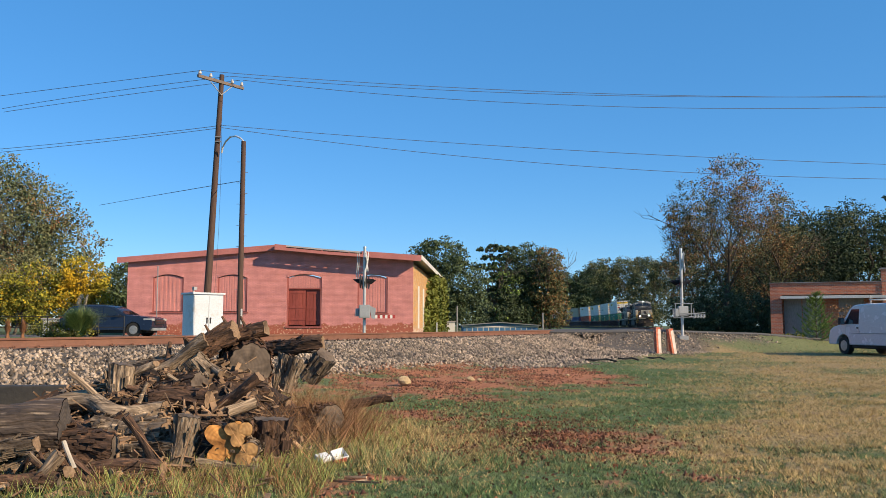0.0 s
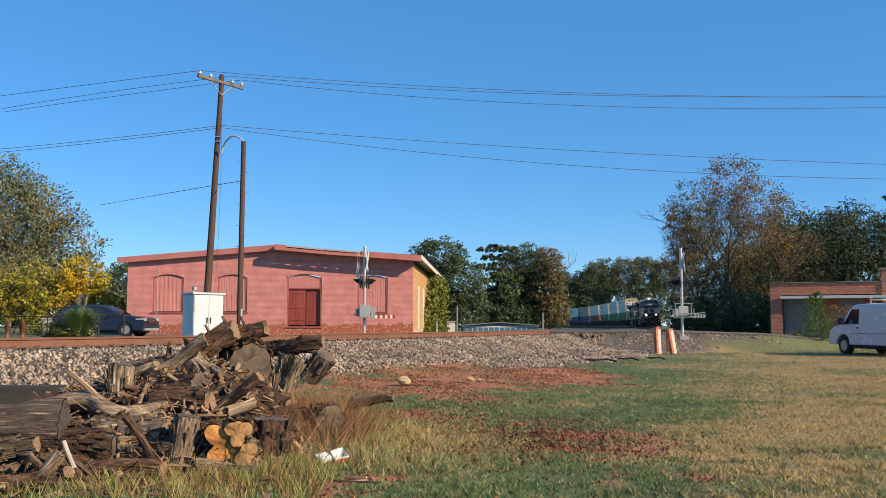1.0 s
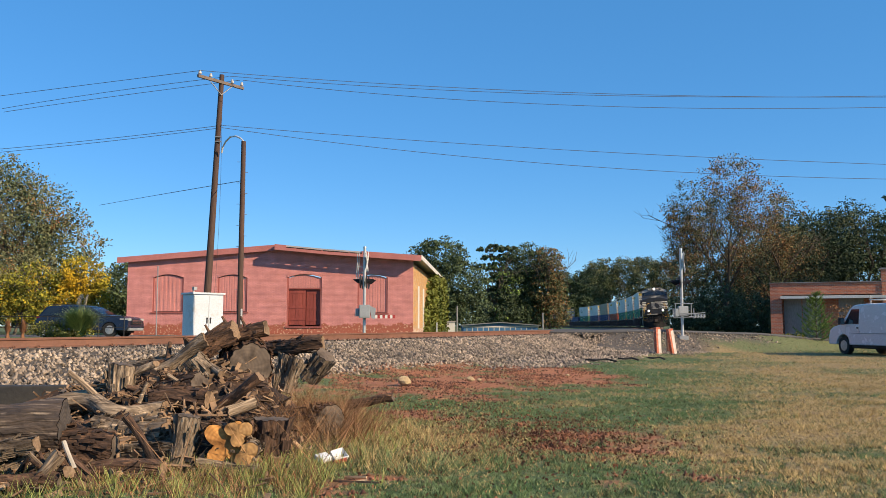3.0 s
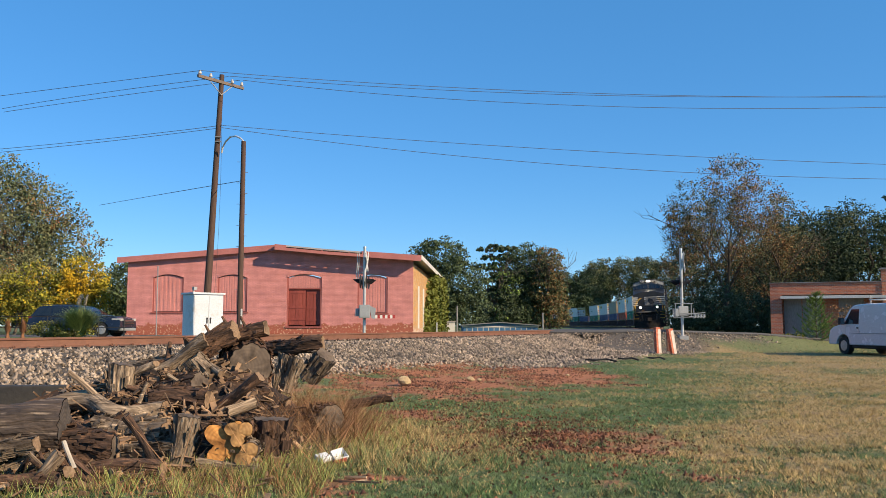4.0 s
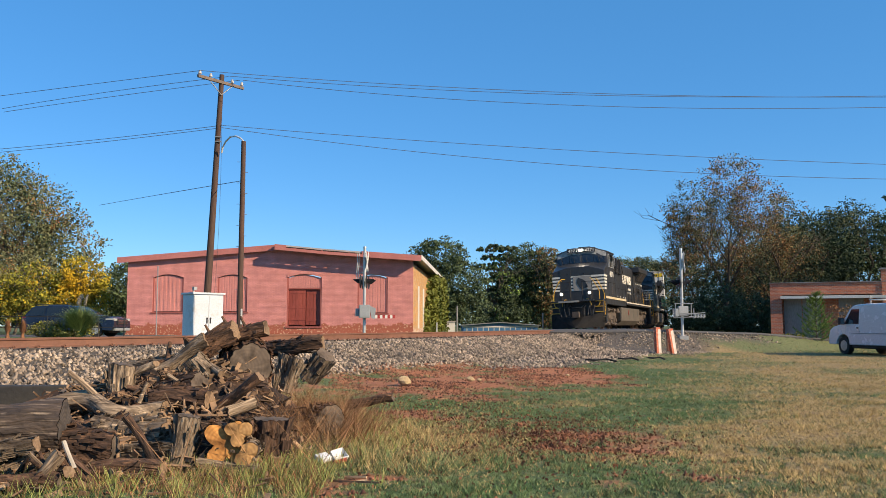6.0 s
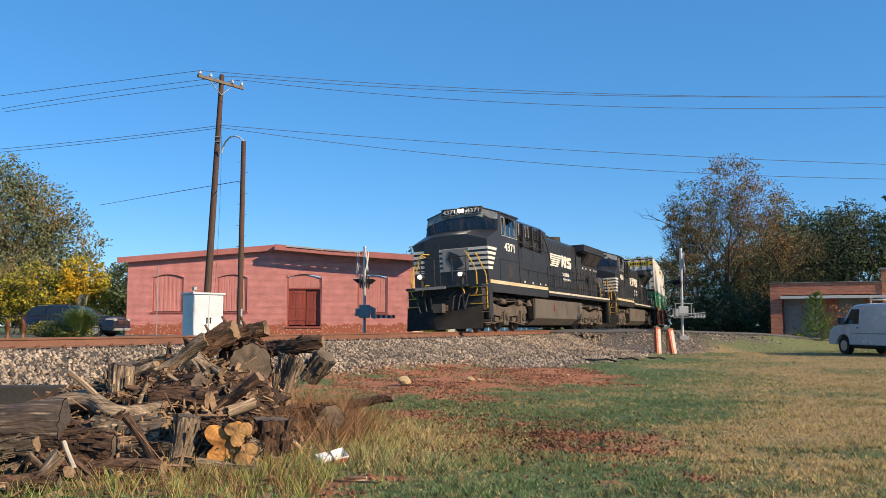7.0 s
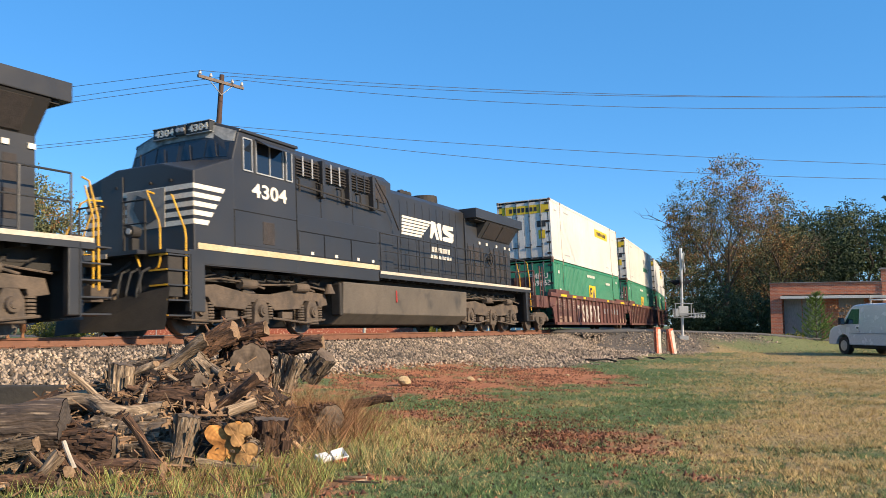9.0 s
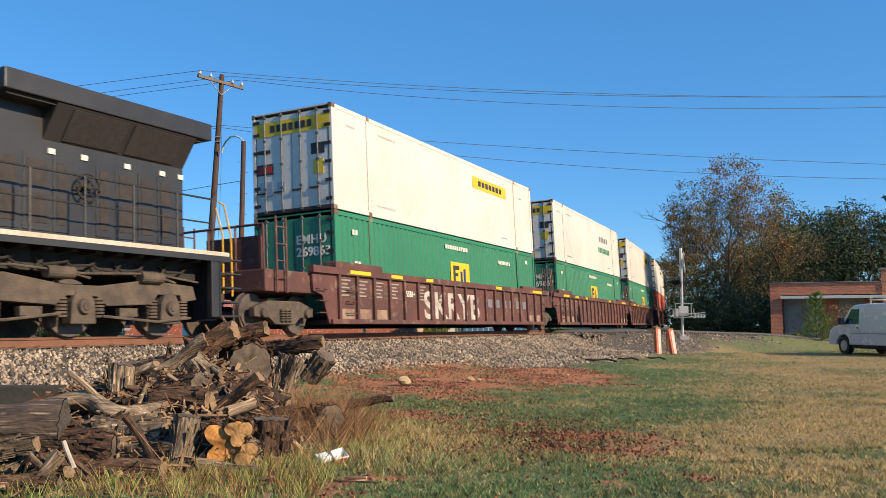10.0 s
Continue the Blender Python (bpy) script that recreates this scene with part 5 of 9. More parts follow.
def build_suv():
    # x runs back from the nose; the nose points right as seen from the tripod
    V = thing("suv_car", "dark navy sport utility vehicle with alloy wheels", "car", site(-15.32, 47.0, -0.36, 176))
    prof = [(0.10, 0.34), (0.0, 0.50), (0.0, 0.80), (0.06, 0.98), (0.30, 1.06), (0.80, 1.12), (1.45, 1.17), (2.05, 1.52), (2.35, 1.64), (2.70, 1.69), (3.6, 1.70), (4.45, 1.66), (4.66, 1.60), (4.98, 1.14), (5.06, 1.06), (5.10, 0.62), (5.02, 0.42)] + arch(10, 4.08, 0.43, 0.37) + arch(10, 1.02, 0.43, 0.37)
    car_body("body", V, prof, 0.97, M_SUV, 0.22)

    def side(z, o):
        return 0.97 - 0.22 * (z - 0.9) / 0.80 + o
    for s in (-1, 1):
        for pts in ([(1.72, 1.16), (2.72, 1.13), (2.72, 1.58), (2.42, 1.55), (2.15, 1.42)], [(2.80, 1.13), (3.78, 1.13), (3.78, 1.58), (2.80, 1.59)], [(3.88, 1.14), (4.78, 1.18), (4.60, 1.50), (4.42, 1.56), (3.88, 1.58)]):
            bm = bmesh.new()
            A = [[bm.verts.new((x, s * (side(z, 0.012) - o), z)) for x, z in pts] for o in (0.0, 0.03)]
            n = len(pts)
            bm.faces.new(A[0])
            bm.faces.new(A[1][::-1])
            for i in range(n):
                bm.faces.new((A[0][i], A[1][i], A[1][(i + 1) % n], A[0][(i + 1) % n]))
            bmesh.ops.recalc_face_normals(bm, faces=bm.faces[:])
            part("side_window", bm, M_CARGLASS, V)
        part("window_trim", boxm(1.75, 4.75, min(s * 0.91, s * 0.925), max(s * 0.91, s * 0.925), 1.085, 1.10), M_CHROME, V)
        part("roof_rail", boxm(2.7, 4.5, s * 0.66 - 0.02, s * 0.66 + 0.02, 1.72, 1.75, 0.008), M_BLACKMAT, V)
        for x in (2.76, 3.83):
            part("door_seam", boxm(x, x + 0.015, min(s * 0.965, s * 0.975), max(s * 0.965, s * 0.975), 0.5, 1.0), M_BLACKMAT, V)
        for x in (2.5, 3.55):
            part("door_handle", boxm(x, x + 0.18, min(s * 0.95, s * 0.985), max(s * 0.95, s * 0.985), 0.94, 0.97, 0.006), M_SUV, V)
        for x in (1.02, 4.08):
            wheel(V, x, s * 0.86, 0.385, 0.24)
        part("headlight", boxm(-0.02, 0.50, min(s * 0.62, s * 0.965), max(s * 0.62, s * 0.965), 0.86, 0.99, 0.03), M_PORC, V, "clear headlight")
        part("mirror", boxm(1.78, 1.95, min(s * 0.94, s * 1.14), max(s * 0.94, s * 1.14), 1.10, 1.24, 0.03), M_SUV, V)
        part("tail_light", boxm(4.90, 5.08, min(s * 0.6, s * 0.93), max(s * 0.6, s * 0.93), 0.98, 1.10, 0.02), M_REDLENS, V)
        part("sill", boxm(1.45, 3.65, min(s * 0.8, s * 0.95), max(s * 0.8, s * 0.95), 0.27, 0.42), M_BLACKMAT, V)
        part("sill_trim", boxm(1.5, 3.6, min(s * 0.95, s * 0.985), max(s * 0.95, s * 0.985), 0.47, 0.50), M_CHROME, V)
    g = part("grille", boxm(-0.05, 0.05, -0.60, 0.60, 0.66, 0.94, 0.02), M_BLACKMAT, V)
    for z in (0.73, 0.80, 0.87):
        part("grille_bar", boxm(-0.065, -0.045, -0.58, 0.58, z, z + 0.02), M_CHROME, g)
    part("lower_bumper", boxm(-0.05, 0.10, -0.88, 0.88, 0.34, 0.48, 0.02), M_BOXGREY, V)
    bm = bmesh.new()
    bm.faces.new([bm.verts.new(p) for p in ((1.50, -0.82, 1.215), (1.50, 0.82, 1.215), (2.28, 0.68, 1.635), (2.28, -0.68, 1.635))])
    bmesh.ops.solidify(bm, geom=bm.faces[:], thickness=0.02)
    part("windshield", bm, M_CARGLASS, V)
    part("underbody", boxm(0.4, 4.7, -0.7, 0.7, 0.22, 0.42), M_BLACKMAT, V)
    return V


def build_store():
    S = thing("brick_store", "low flat-roofed red brick store with boarded front", "building", site(18.85, 50, -0.95, -23))
    W, D, T = 13.0, 9.0, 0.3
    part("parapet", boxm(0, W, 0, T, 2.95, 3.62), M_STORE, S)
    part("coping", boxm(-0.05, W + 0.05, -0.06, T + 0.05, 3.62, 3.655, 0.01), M_PLY, S)
    part("brick_course", boxm(0, W, -0.025, 0.0, 3.50, 3.575), M_STORE, S)
    part("corner_pier", boxm(0, 0.62, 0, T, 0, 2.95), M_STORE, S)
    part("side_wall", boxm(0.004, T, T, D, 0, 3.5), M_STORE, S)
    part("side_wall", boxm(W - T, W, T, D, 0, 3.5), M_STORE, S)
    part("back_wall", boxm(0, W, D, D + T, 0, 3.5), M_STORE, S)
    part("roof", boxm(T, W - T, T, D, 3.2, 3.35), M_PLY, S)
    part("tall_pier", boxm(5.78, 6.5, -0.05, T + 0.1, 0, 4.3), M_STORE, S)
    part("pier_cap", boxm(5.73, 6.55, -0.1, T + 0.15, 4.3, 4.38), M_PLY, S)
    part("front_wall", boxm(0.62, W, 0.9, 1.1, 0, 2.95), M_STORE, S)
    for x0, x1 in ((0.7, 1.65), (1.7, 2.65), (3.6, 4.9)):
        part("plywood_panel", boxm(x0, x1, 0.86, 0.9, 0.25, 2.75, 0.004), M_PLY, S, "weathered grey plywood panel")
    part("awning_beam", boxm(0.55, 6.2, -0.25, -0.05, 2.72, 2.88, 0.01), M_WHITE, S, "white metal awning edge")
    part("awning_deck", boxm(0.6, 6.2, -0.05, 0.88, 2.78, 2.83), M_GALVA, S)


def build_small():
    crossing_signal("aluminium railway crossing signal mast with striped gate arm", -3.62, 40.0, -0.35, 8, True)
    crossing_signal("aluminium railway crossing signal mast with gate counterweight", 11.28, 41.0, -0.34, 2, False)
    for (r_, a_, z_, lx, h_, col) in ((8.92, 36.2, -0.80, -2, 0.98, 0), (9.55, 36.2, -0.82, -10, 0.95, 1)):
        P = thing("marker_post", "wooden marker post with faded orange and white paint", "post", site(r_, a_, z_, 20) @ pose(0, 0, 0, 0, lx, 0), group="marker posts")
        part("post", boxm(-0.11, 0.11, -0.09, 0.09, -0.15, h_, 0.015), M_POST_OR, P)
        part("white_face", boxm(-0.02, 0.112, -0.096, -0.088, -0.1, h_ - 0.08, 0.002), M_POST_WH, P)
    P = thing("marker_post", "short rusty brown marker post", "post", site(9.75, 37.6, -0.75), group="marker posts")
    part("post", boxm(-0.1, 0.1, -0.08, 0.08, -0.1, 0.72, 0.015), M_STEEL_RUST, P)
    K = thing("marker_block", "short yellow-painted concrete block beside the crossing", "block", site(12.65, 42.0, -0.36, 12))
    part("block", boxm(-0.24, 0.24, -0.10, 0.10, -0.1, 0.10, 0.03), M_YBLOCK, K)
    part("chipped_top", boxm(0.02, 0.25, -0.11, 0.11, 0.09, 0.16, 0.03), M_YBLOCK, K)
    # low blue metal shed beyond the depot
    B = thing("blue_shed", "low blue metal shed with pale gable roof", "building", site(2.25, 98, -2.25))
    part("wall", boxm(0, 8.4, 0, 10, 0, 2.55), M_BLUEBLD, B)
    for k in range(27):
        part("siding_rib", boxm(0.1 + k * 0.305, 0.18 + k * 0.305, -0.03, 0, 0, 2.5), M_WHITE if k % 2 else M_BLUEBLD, B)
    bm = bmesh.new()
    slab(bm, [(-0.3, 2.5), (4.2, 2.82), (8.7, 2.5), (8.7, 2.57), (4.2, 2.9), (-0.3, 2.57)], "y", -0.4, 10.4)
    part("roof", bm, M_GALVA, B)
    bm = bmesh.new()
    slab(bm, [(0, 2.55), (8.4, 2.55), (4.2, 2.84)], "y", 0, 0.06)
    part("gable", bm, M_BLUEBLD, B)
    part("eaves_trim", boxm(-0.1, 8.5, -0.05, -0.03, 2.3, 2.5), M_WHITE, B)
    H = thing("white_shed", "small white outbuilding behind the grasses", "building", site(-27.6, 60, -0.45))
    part("wall", boxm(0, 1.5, 0, 2, 0, 1.15), M_WHITE, H)
    part("roof", boxm(-0.1, 1.6, -0.1, 2.1, 1.15, 1.22), M_ROOF, H)
    part("door", boxm(0.5, 0.95, -0.03, 0, 0.05, 0.95), M_TAN_D, H)
    H = thing("white_shed", "small white outbuilding beyond the depot", "building", site(0.35, 90, -0.45))
    part("wall", boxm(0, 0.9, 0, 2, 0, 1.1), M_WHITE, H)
    part("roof", boxm(-0.1, 1.0, -0.1, 2.1, 1.1, 1.18), M_ROOF, H)
    for r_, a_, h_, rr, lab in ((-16.8, 51, 4.2, 0.035, "thin dark metal post before the depot"), (7.0, 61, 1.6, 0.05, "grey metal post beyond the crossing"), (1.35, 84, 2.6, 0.06, "small dark lamp post beyond the depot"), (-0.4, 56, 0.9, 0.04, "short white marker stake")):
        P = thing("metal_post", lab, "post", site(r_, a_, -0.45))
        bm = bmesh.new()
        rod(bm, (0, 0, -0.1), (0, 0, h_), rr, None, 8)
        part("shaft", bm, M_WHITE if "white" in lab else M_GALVA, P)
    # low fence along the street
    F = thing("wire_fence", "low dark wire fence along the street", "fence", site(-24, 44.2, -0.45))
    for k in range(7):
        bm = bmesh.new()
        rod(bm, (k * 1.3, 0, 0), (k * 1.3, 0, 1.2), 0.03, None, 6)
        part("fence_post", bm, M_BLACKMAT, F)
    for z in (0.6, 1.17):
        bm = bmesh.new()
        rod(bm, (0, 0, z), (7.8, 0, z), 0.02, None, 6)
        part("fence_rail", bm, M_BLACKMAT, F)


M_YBLOCK = surf("worn_yellow_paint", (0.70, 0.42, 0.05), (0.55, 0.32, 0.06), 6, 0.7, 0, 0.2, dirt=((0.4, 0.36, 0.3), 0.3, 8))
M_TAN_D = surf("brown_door_paint", (0.25, 0.14, 0.08), rough=0.7)
build_poles()
build_cabinet()
build_van()
SUV = build_suv()
build_store()
build_small()
# ---- log pile, litter, ballast stones, grass ----
def wood_mat(name, c1, c2, stretch, bump=1.0):
    # dirt here puts the shade of bark cracks and gaps into the colour
    return surf(name, c1, c2, 6.0, 0.92, 0, bump, 38.0, streak=0.3, stretch=stretch, c3=tuple(min(0.8, v * 1.3) for v in c1), dirt=((c1[0] * 0.15, c1[1] * 0.14, c1[2] * 0.13), 0.55, 11.0), rand=0.3)


M_BARK = wood_mat("dark_log_bark", (0.20, 0.105, 0.058), (0.050, 0.027, 0.017), (0.35, 1.6, 1.6))
M_BARKG = wood_mat("weathered_grey_bark", (0.40, 0.30, 0.205), (0.10, 0.066, 0.043), (0.35, 1.8, 1.8))
M_PALEWOOD = wood_mat("pale_bare_wood", (0.50, 0.37, 0.245), (0.21, 0.14, 0.086), (0.18, 2.2, 2.2), 0.4)
M_SMOOTH = surf("smooth_dark_weathered_wood", (0.13, 0.09, 0.065), (0.06, 0.043, 0.034), 5, 0.85, 0, 0.8, 34, streak=0.3, stretch=(0.2, 1.8, 1.8), c3=(0.26, 0.20, 0.15))
M_DARKBEAM = surf("black_timber", (0.030, 0.028, 0.027), (0.05, 0.045, 0.04), 2, 0.9, 0, 0.3, 20)


def end_grain(name, c1, c2, ring):
    m = bpy.data.materials.new(name)
    m.use_nodes = True
    N, L = m.node_tree.nodes, m.node_tree.links
    tc = N.new("ShaderNodeTexCoord")
    mp = N.new("ShaderNodeMapping")
    mp.inputs["Scale"].default_value = (0.05, 1, 1)
    L.new(tc.outputs["Object"], mp.inputs["Vector"])
    w = N.new("ShaderNodeTexWave")
    w.wave_type, w.rings_direction = "RINGS", "X"
    w.inputs["Scale"].default_value = ring
    w.inputs["Distortion"].default_value = 3.5
    w.inputs["Detail"].default_value = 4
    L.new(mp.outputs[0], w.inputs["Vector"])
    n = N.new("ShaderNodeTexNoise")
    n.inputs["Scale"].default_value, n.inputs["Detail"].default_value = 7, 8
    L.new(tc.outputs["Object"], n.inputs["Vector"])
    x = N.new("ShaderNodeMix")
    x.data_type = "RGBA"
    L.new(w.outputs["Fac"], x.inputs[0])
    x.inputs[6].default_value, x.inputs[7].default_value = (*c1, 1), (*c2, 1)
    y = N.new("ShaderNodeMix")
    y.data_type = "RGBA"
    r = N.new("ShaderNodeMapRange")
    r.inputs["From Min"].default_value, r.inputs["From Max"].default_value = 0.5, 0.72
    L.new(n.outputs["Fac"], r.inputs["Value"])
    L.new(r.outputs[0], y.inputs[0])
    L.new(x.outputs[2], y.inputs[6])
    y.inputs[7].default_value = (c2[0] * 0.4, c2[1] * 0.38, c2[2] * 0.36, 1)
    b = N["Principled BSDF"]
    L.new(y.outputs[2], b.inputs["Base Color"])
    b.inputs["Roughness"].default_value = 0.9
    bp = N.new("ShaderNodeBump")
    bp.inputs["Strength"].default_value, bp.inputs["Distance"].default_value = 0.5, 0.02
    L.new(n.outputs["Fac"], bp.inputs["Height"])
    L.new(bp.outputs[0], b.inputs["Normal"])
    return m


M_END_GREY = end_grain("grey_end_grain", (0.135, 0.10, 0.072), (0.115, 0.085, 0.062), 9)
M_END_DARK = end_grain("dark_end_grain", (0.085, 0.066, 0.052), (0.05, 0.04, 0.033), 9)
M_END_ORANGE = end_grain("fresh_orange_end_grain", (0.56, 0.26, 0.07), (0.47, 0.205, 0.052), 10)
M_END_STRAW = end_grain("yellowed_end_grain", (0.44, 0.25, 0.095), (0.36, 0.20, 0.075), 10)
M_END_TAN = end_grain("tan_end_grain", (0.24, 0.155, 0.09), (0.19, 0.122, 0.07), 10)


def cut_log(label, right, ahead, z, length, r0, r1, turn=0.0, pitch=0.0, roll=0.0, bark=None, end=None, seed=0, lobed=0.0, stubs=0, seg=40, split=None, even=1.0, lobes=3, plates=True):
    """A rough log lying along its x axis, with cut ends; lobed gives fluted, clover-like ends; split keeps one side of it."""
    T = thing("log", label, "log", site(right, ahead, z, turn) @ pose(0, 0, 0, roll, -pitch, 0), group="logs in the pile")
    rs = random.Random(seed)
    ph = rs.uniform(0, 6)
    bend = 0.22 if r0 < 0.12 else 0.10
    rough = 0.35 if bark in (M_PALEWOOD, M_WHITEWOOD) else even
    nx = max(6, int(length / 0.035))
    bm = bmesh.new()
    rings = []
    for i in range(nx + 1):
        t = i / nx
        x = (t - 0.5) * length
        ring = []
        for k in range(seg):
            a = 2 * math.pi * k / seg
            r = r0 + (r1 - r0) * t
            q = noise.noise(Vector((math.cos(a) * 1.4 + seed, math.sin(a) * 1.4, x * 2.5)))
            q2 = noise.noise(Vector((math.cos(a) * 5 + seed, math.sin(a) * 5, x * 3.0 + 9)))
            q3 = abs(noise.noise(Vector((math.cos(a) * 6.5 + seed, math.sin(a) * 6.5, x * 1.8 + 3))))
            q4 = noise.noise(Vector((math.cos(a) * 14 + seed, math.sin(a) * 14, x * 22)))
            r *= 1 + 0.20 * q * even + 0.08 * q2 * even - 0.22 * (0.35 - q3) * rough + 0.05 * q4 * rough + lobed * (math.sin(lobes * a + ph) - 0.9 * max(0.0, -math.sin(lobes * a + ph)) ** 3)
            yy, zz = math.cos(a) * r, math.sin(a) * r
            if split is not None and zz > split * r0:
                zz = split * r0 + 0.02 * q2
            jag = 0.025 * noise.noise(Vector((yy * 20, zz * 20, seed))) * (1 if i in (0, nx) else 0)
            by = bend * length * noise.noise(Vector((x * 1.6 + seed, 3.3, 1.0)))
            bz = bend * length * noise.noise(Vector((x * 1.6 + seed, 7.3, 5.0)))
            ring.append(bm.verts.new((x + jag, yy + by, zz + bz)))
        rings.append(ring)
    for A, B in zip(rings, rings[1:]):
        for k in range(seg):
            bm.faces.new((A[k], B[k], B[(k + 1) % seg], A[(k + 1) % seg]))
    spine = [[v.co.copy() for v in A] for A in rings]
    axis = [sum(A, Vector()) / seg for A in spine]
    ends = []
    for ring, s in ((rings[0], -1), (rings[-1], 1)):
        ends.append(([v.co.copy() for v in ring], s))
    bmesh.ops.recalc_face_normals(bm, faces=bm.faces[:])
    for k in range(stubs):
        a = rs.uniform(0, math.pi)
        x = rs.uniform(-0.4, 0.4) * length
        d = Vector((rs.uniform(-0.6, 0.6), math.cos(a), abs(math.sin(a)) + 0.2))
        rod(bm, (x, 0, 0), Vector((x, 0, 0)) + d.normalized() * (r0 + rs.uniform(0.05, 0.14)), r0 * 0.3, r0 * 0.16, 8)
    # torn plates of bark standing off the trunk
    if plates and r0 >= 0.07 and bark in (M_BARK, M_BARKG):
        for k in range(int(length * r0 * 1100)):
            i0, k0, di, dk = rs.randrange(0, nx - 2), rs.randrange(seg), rs.randint(1, 3), rs.randint(1, 2)
            i1, k1 = min(nx, i0 + di), (k0 + dk) % seg
            q = [A[j].copy() for A, j in ((spine[i0], k0), (spine[i1], k0), (spine[i1], k1), (spine[i0], k1))]
            mid = sum(axis[i0:i1 + 1], Vector()) / (i1 + 1 - i0)
            up, lift = rs.uniform(0.004, 0.016), rs.choice((0.0, 0.0, 0.02, 0.035))
            top = [p + (p - mid).normalized() * (up + (lift if n_ in (1, 2) else 0)) + Vector((rs.uniform(-0.012, 0.012), 0, 0)) for n_, p in enumerate(q)]
            lo = [bm.verts.new(p + (t_ - p) * (0.0 if lift == 0 else 0.55)) for p, t_ in zip(q, top)]
            hi = [bm.verts.new(p) for p in top]
            bm.faces.new(hi)
            bm.faces.new(lo[::-1])
            for j in range(4):
                bm.faces.new((lo[j], lo[(j + 1) % 4], hi[(j + 1) % 4], hi[j]))
    part("bark", bm, bark or M_BARK, T, smooth=False)
    for co, s in ends:
        bm = bmesh.new()
        c = sum(co, Vector()) / len(co)
        cv = bm.verts.new(c + Vector((s * 0.006, 0, 0)))
        inner = [bm.verts.new(c + (p - c) * 0.55 + Vector((s * (0.005 + 0.010 * noise.noise((p - c) * 14)), 0, 0))) for p in co]
        outer = [bm.verts.new(c + (p - c) * 0.965 + Vector((s * 0.004, 0, 0))) for p in co]
        n = len(co)
        for k in range(n):
            j = (k + 1) % n
            bm.faces.new((cv, inner[k], inner[j]) if s > 0 else (cv, inner[j], inner[k]))
            bm.faces.new((inner[k], outer[k], outer[j], inner[j]) if s > 0 else (inner[j], outer[j], outer[k], inner[k]))
        part("cut_end", bm, end or M_END_TAN, T, smooth=True)
    return T


def lay(label, right, ahead, z, length, r0, r1=None, **kw):
    return cut_log(label, right, ahead, z, length, r0, r1 or r0, **kw)


def pile_height(u, v):
    """Height of the debris under the logs above the lawn."""
    return (0.62 * math.exp(-(((u + 3.25) / 1.35) ** 2 + ((v - 8.9) / 1.15) ** 2)) + 0.46 * math.exp(-(((u + 2.15) / 0.75) ** 2 + ((v - 9.2) / 0.8) ** 2))
            + 0.12 * math.exp(-(((u + 3.5) / 0.95) ** 2 + ((v - 7.3) / 0.65) ** 2)) + 0.22 * math.exp(-(((u + 2.2) / 0.7) ** 2 + ((v - 7.9) / 0.5) ** 2)))


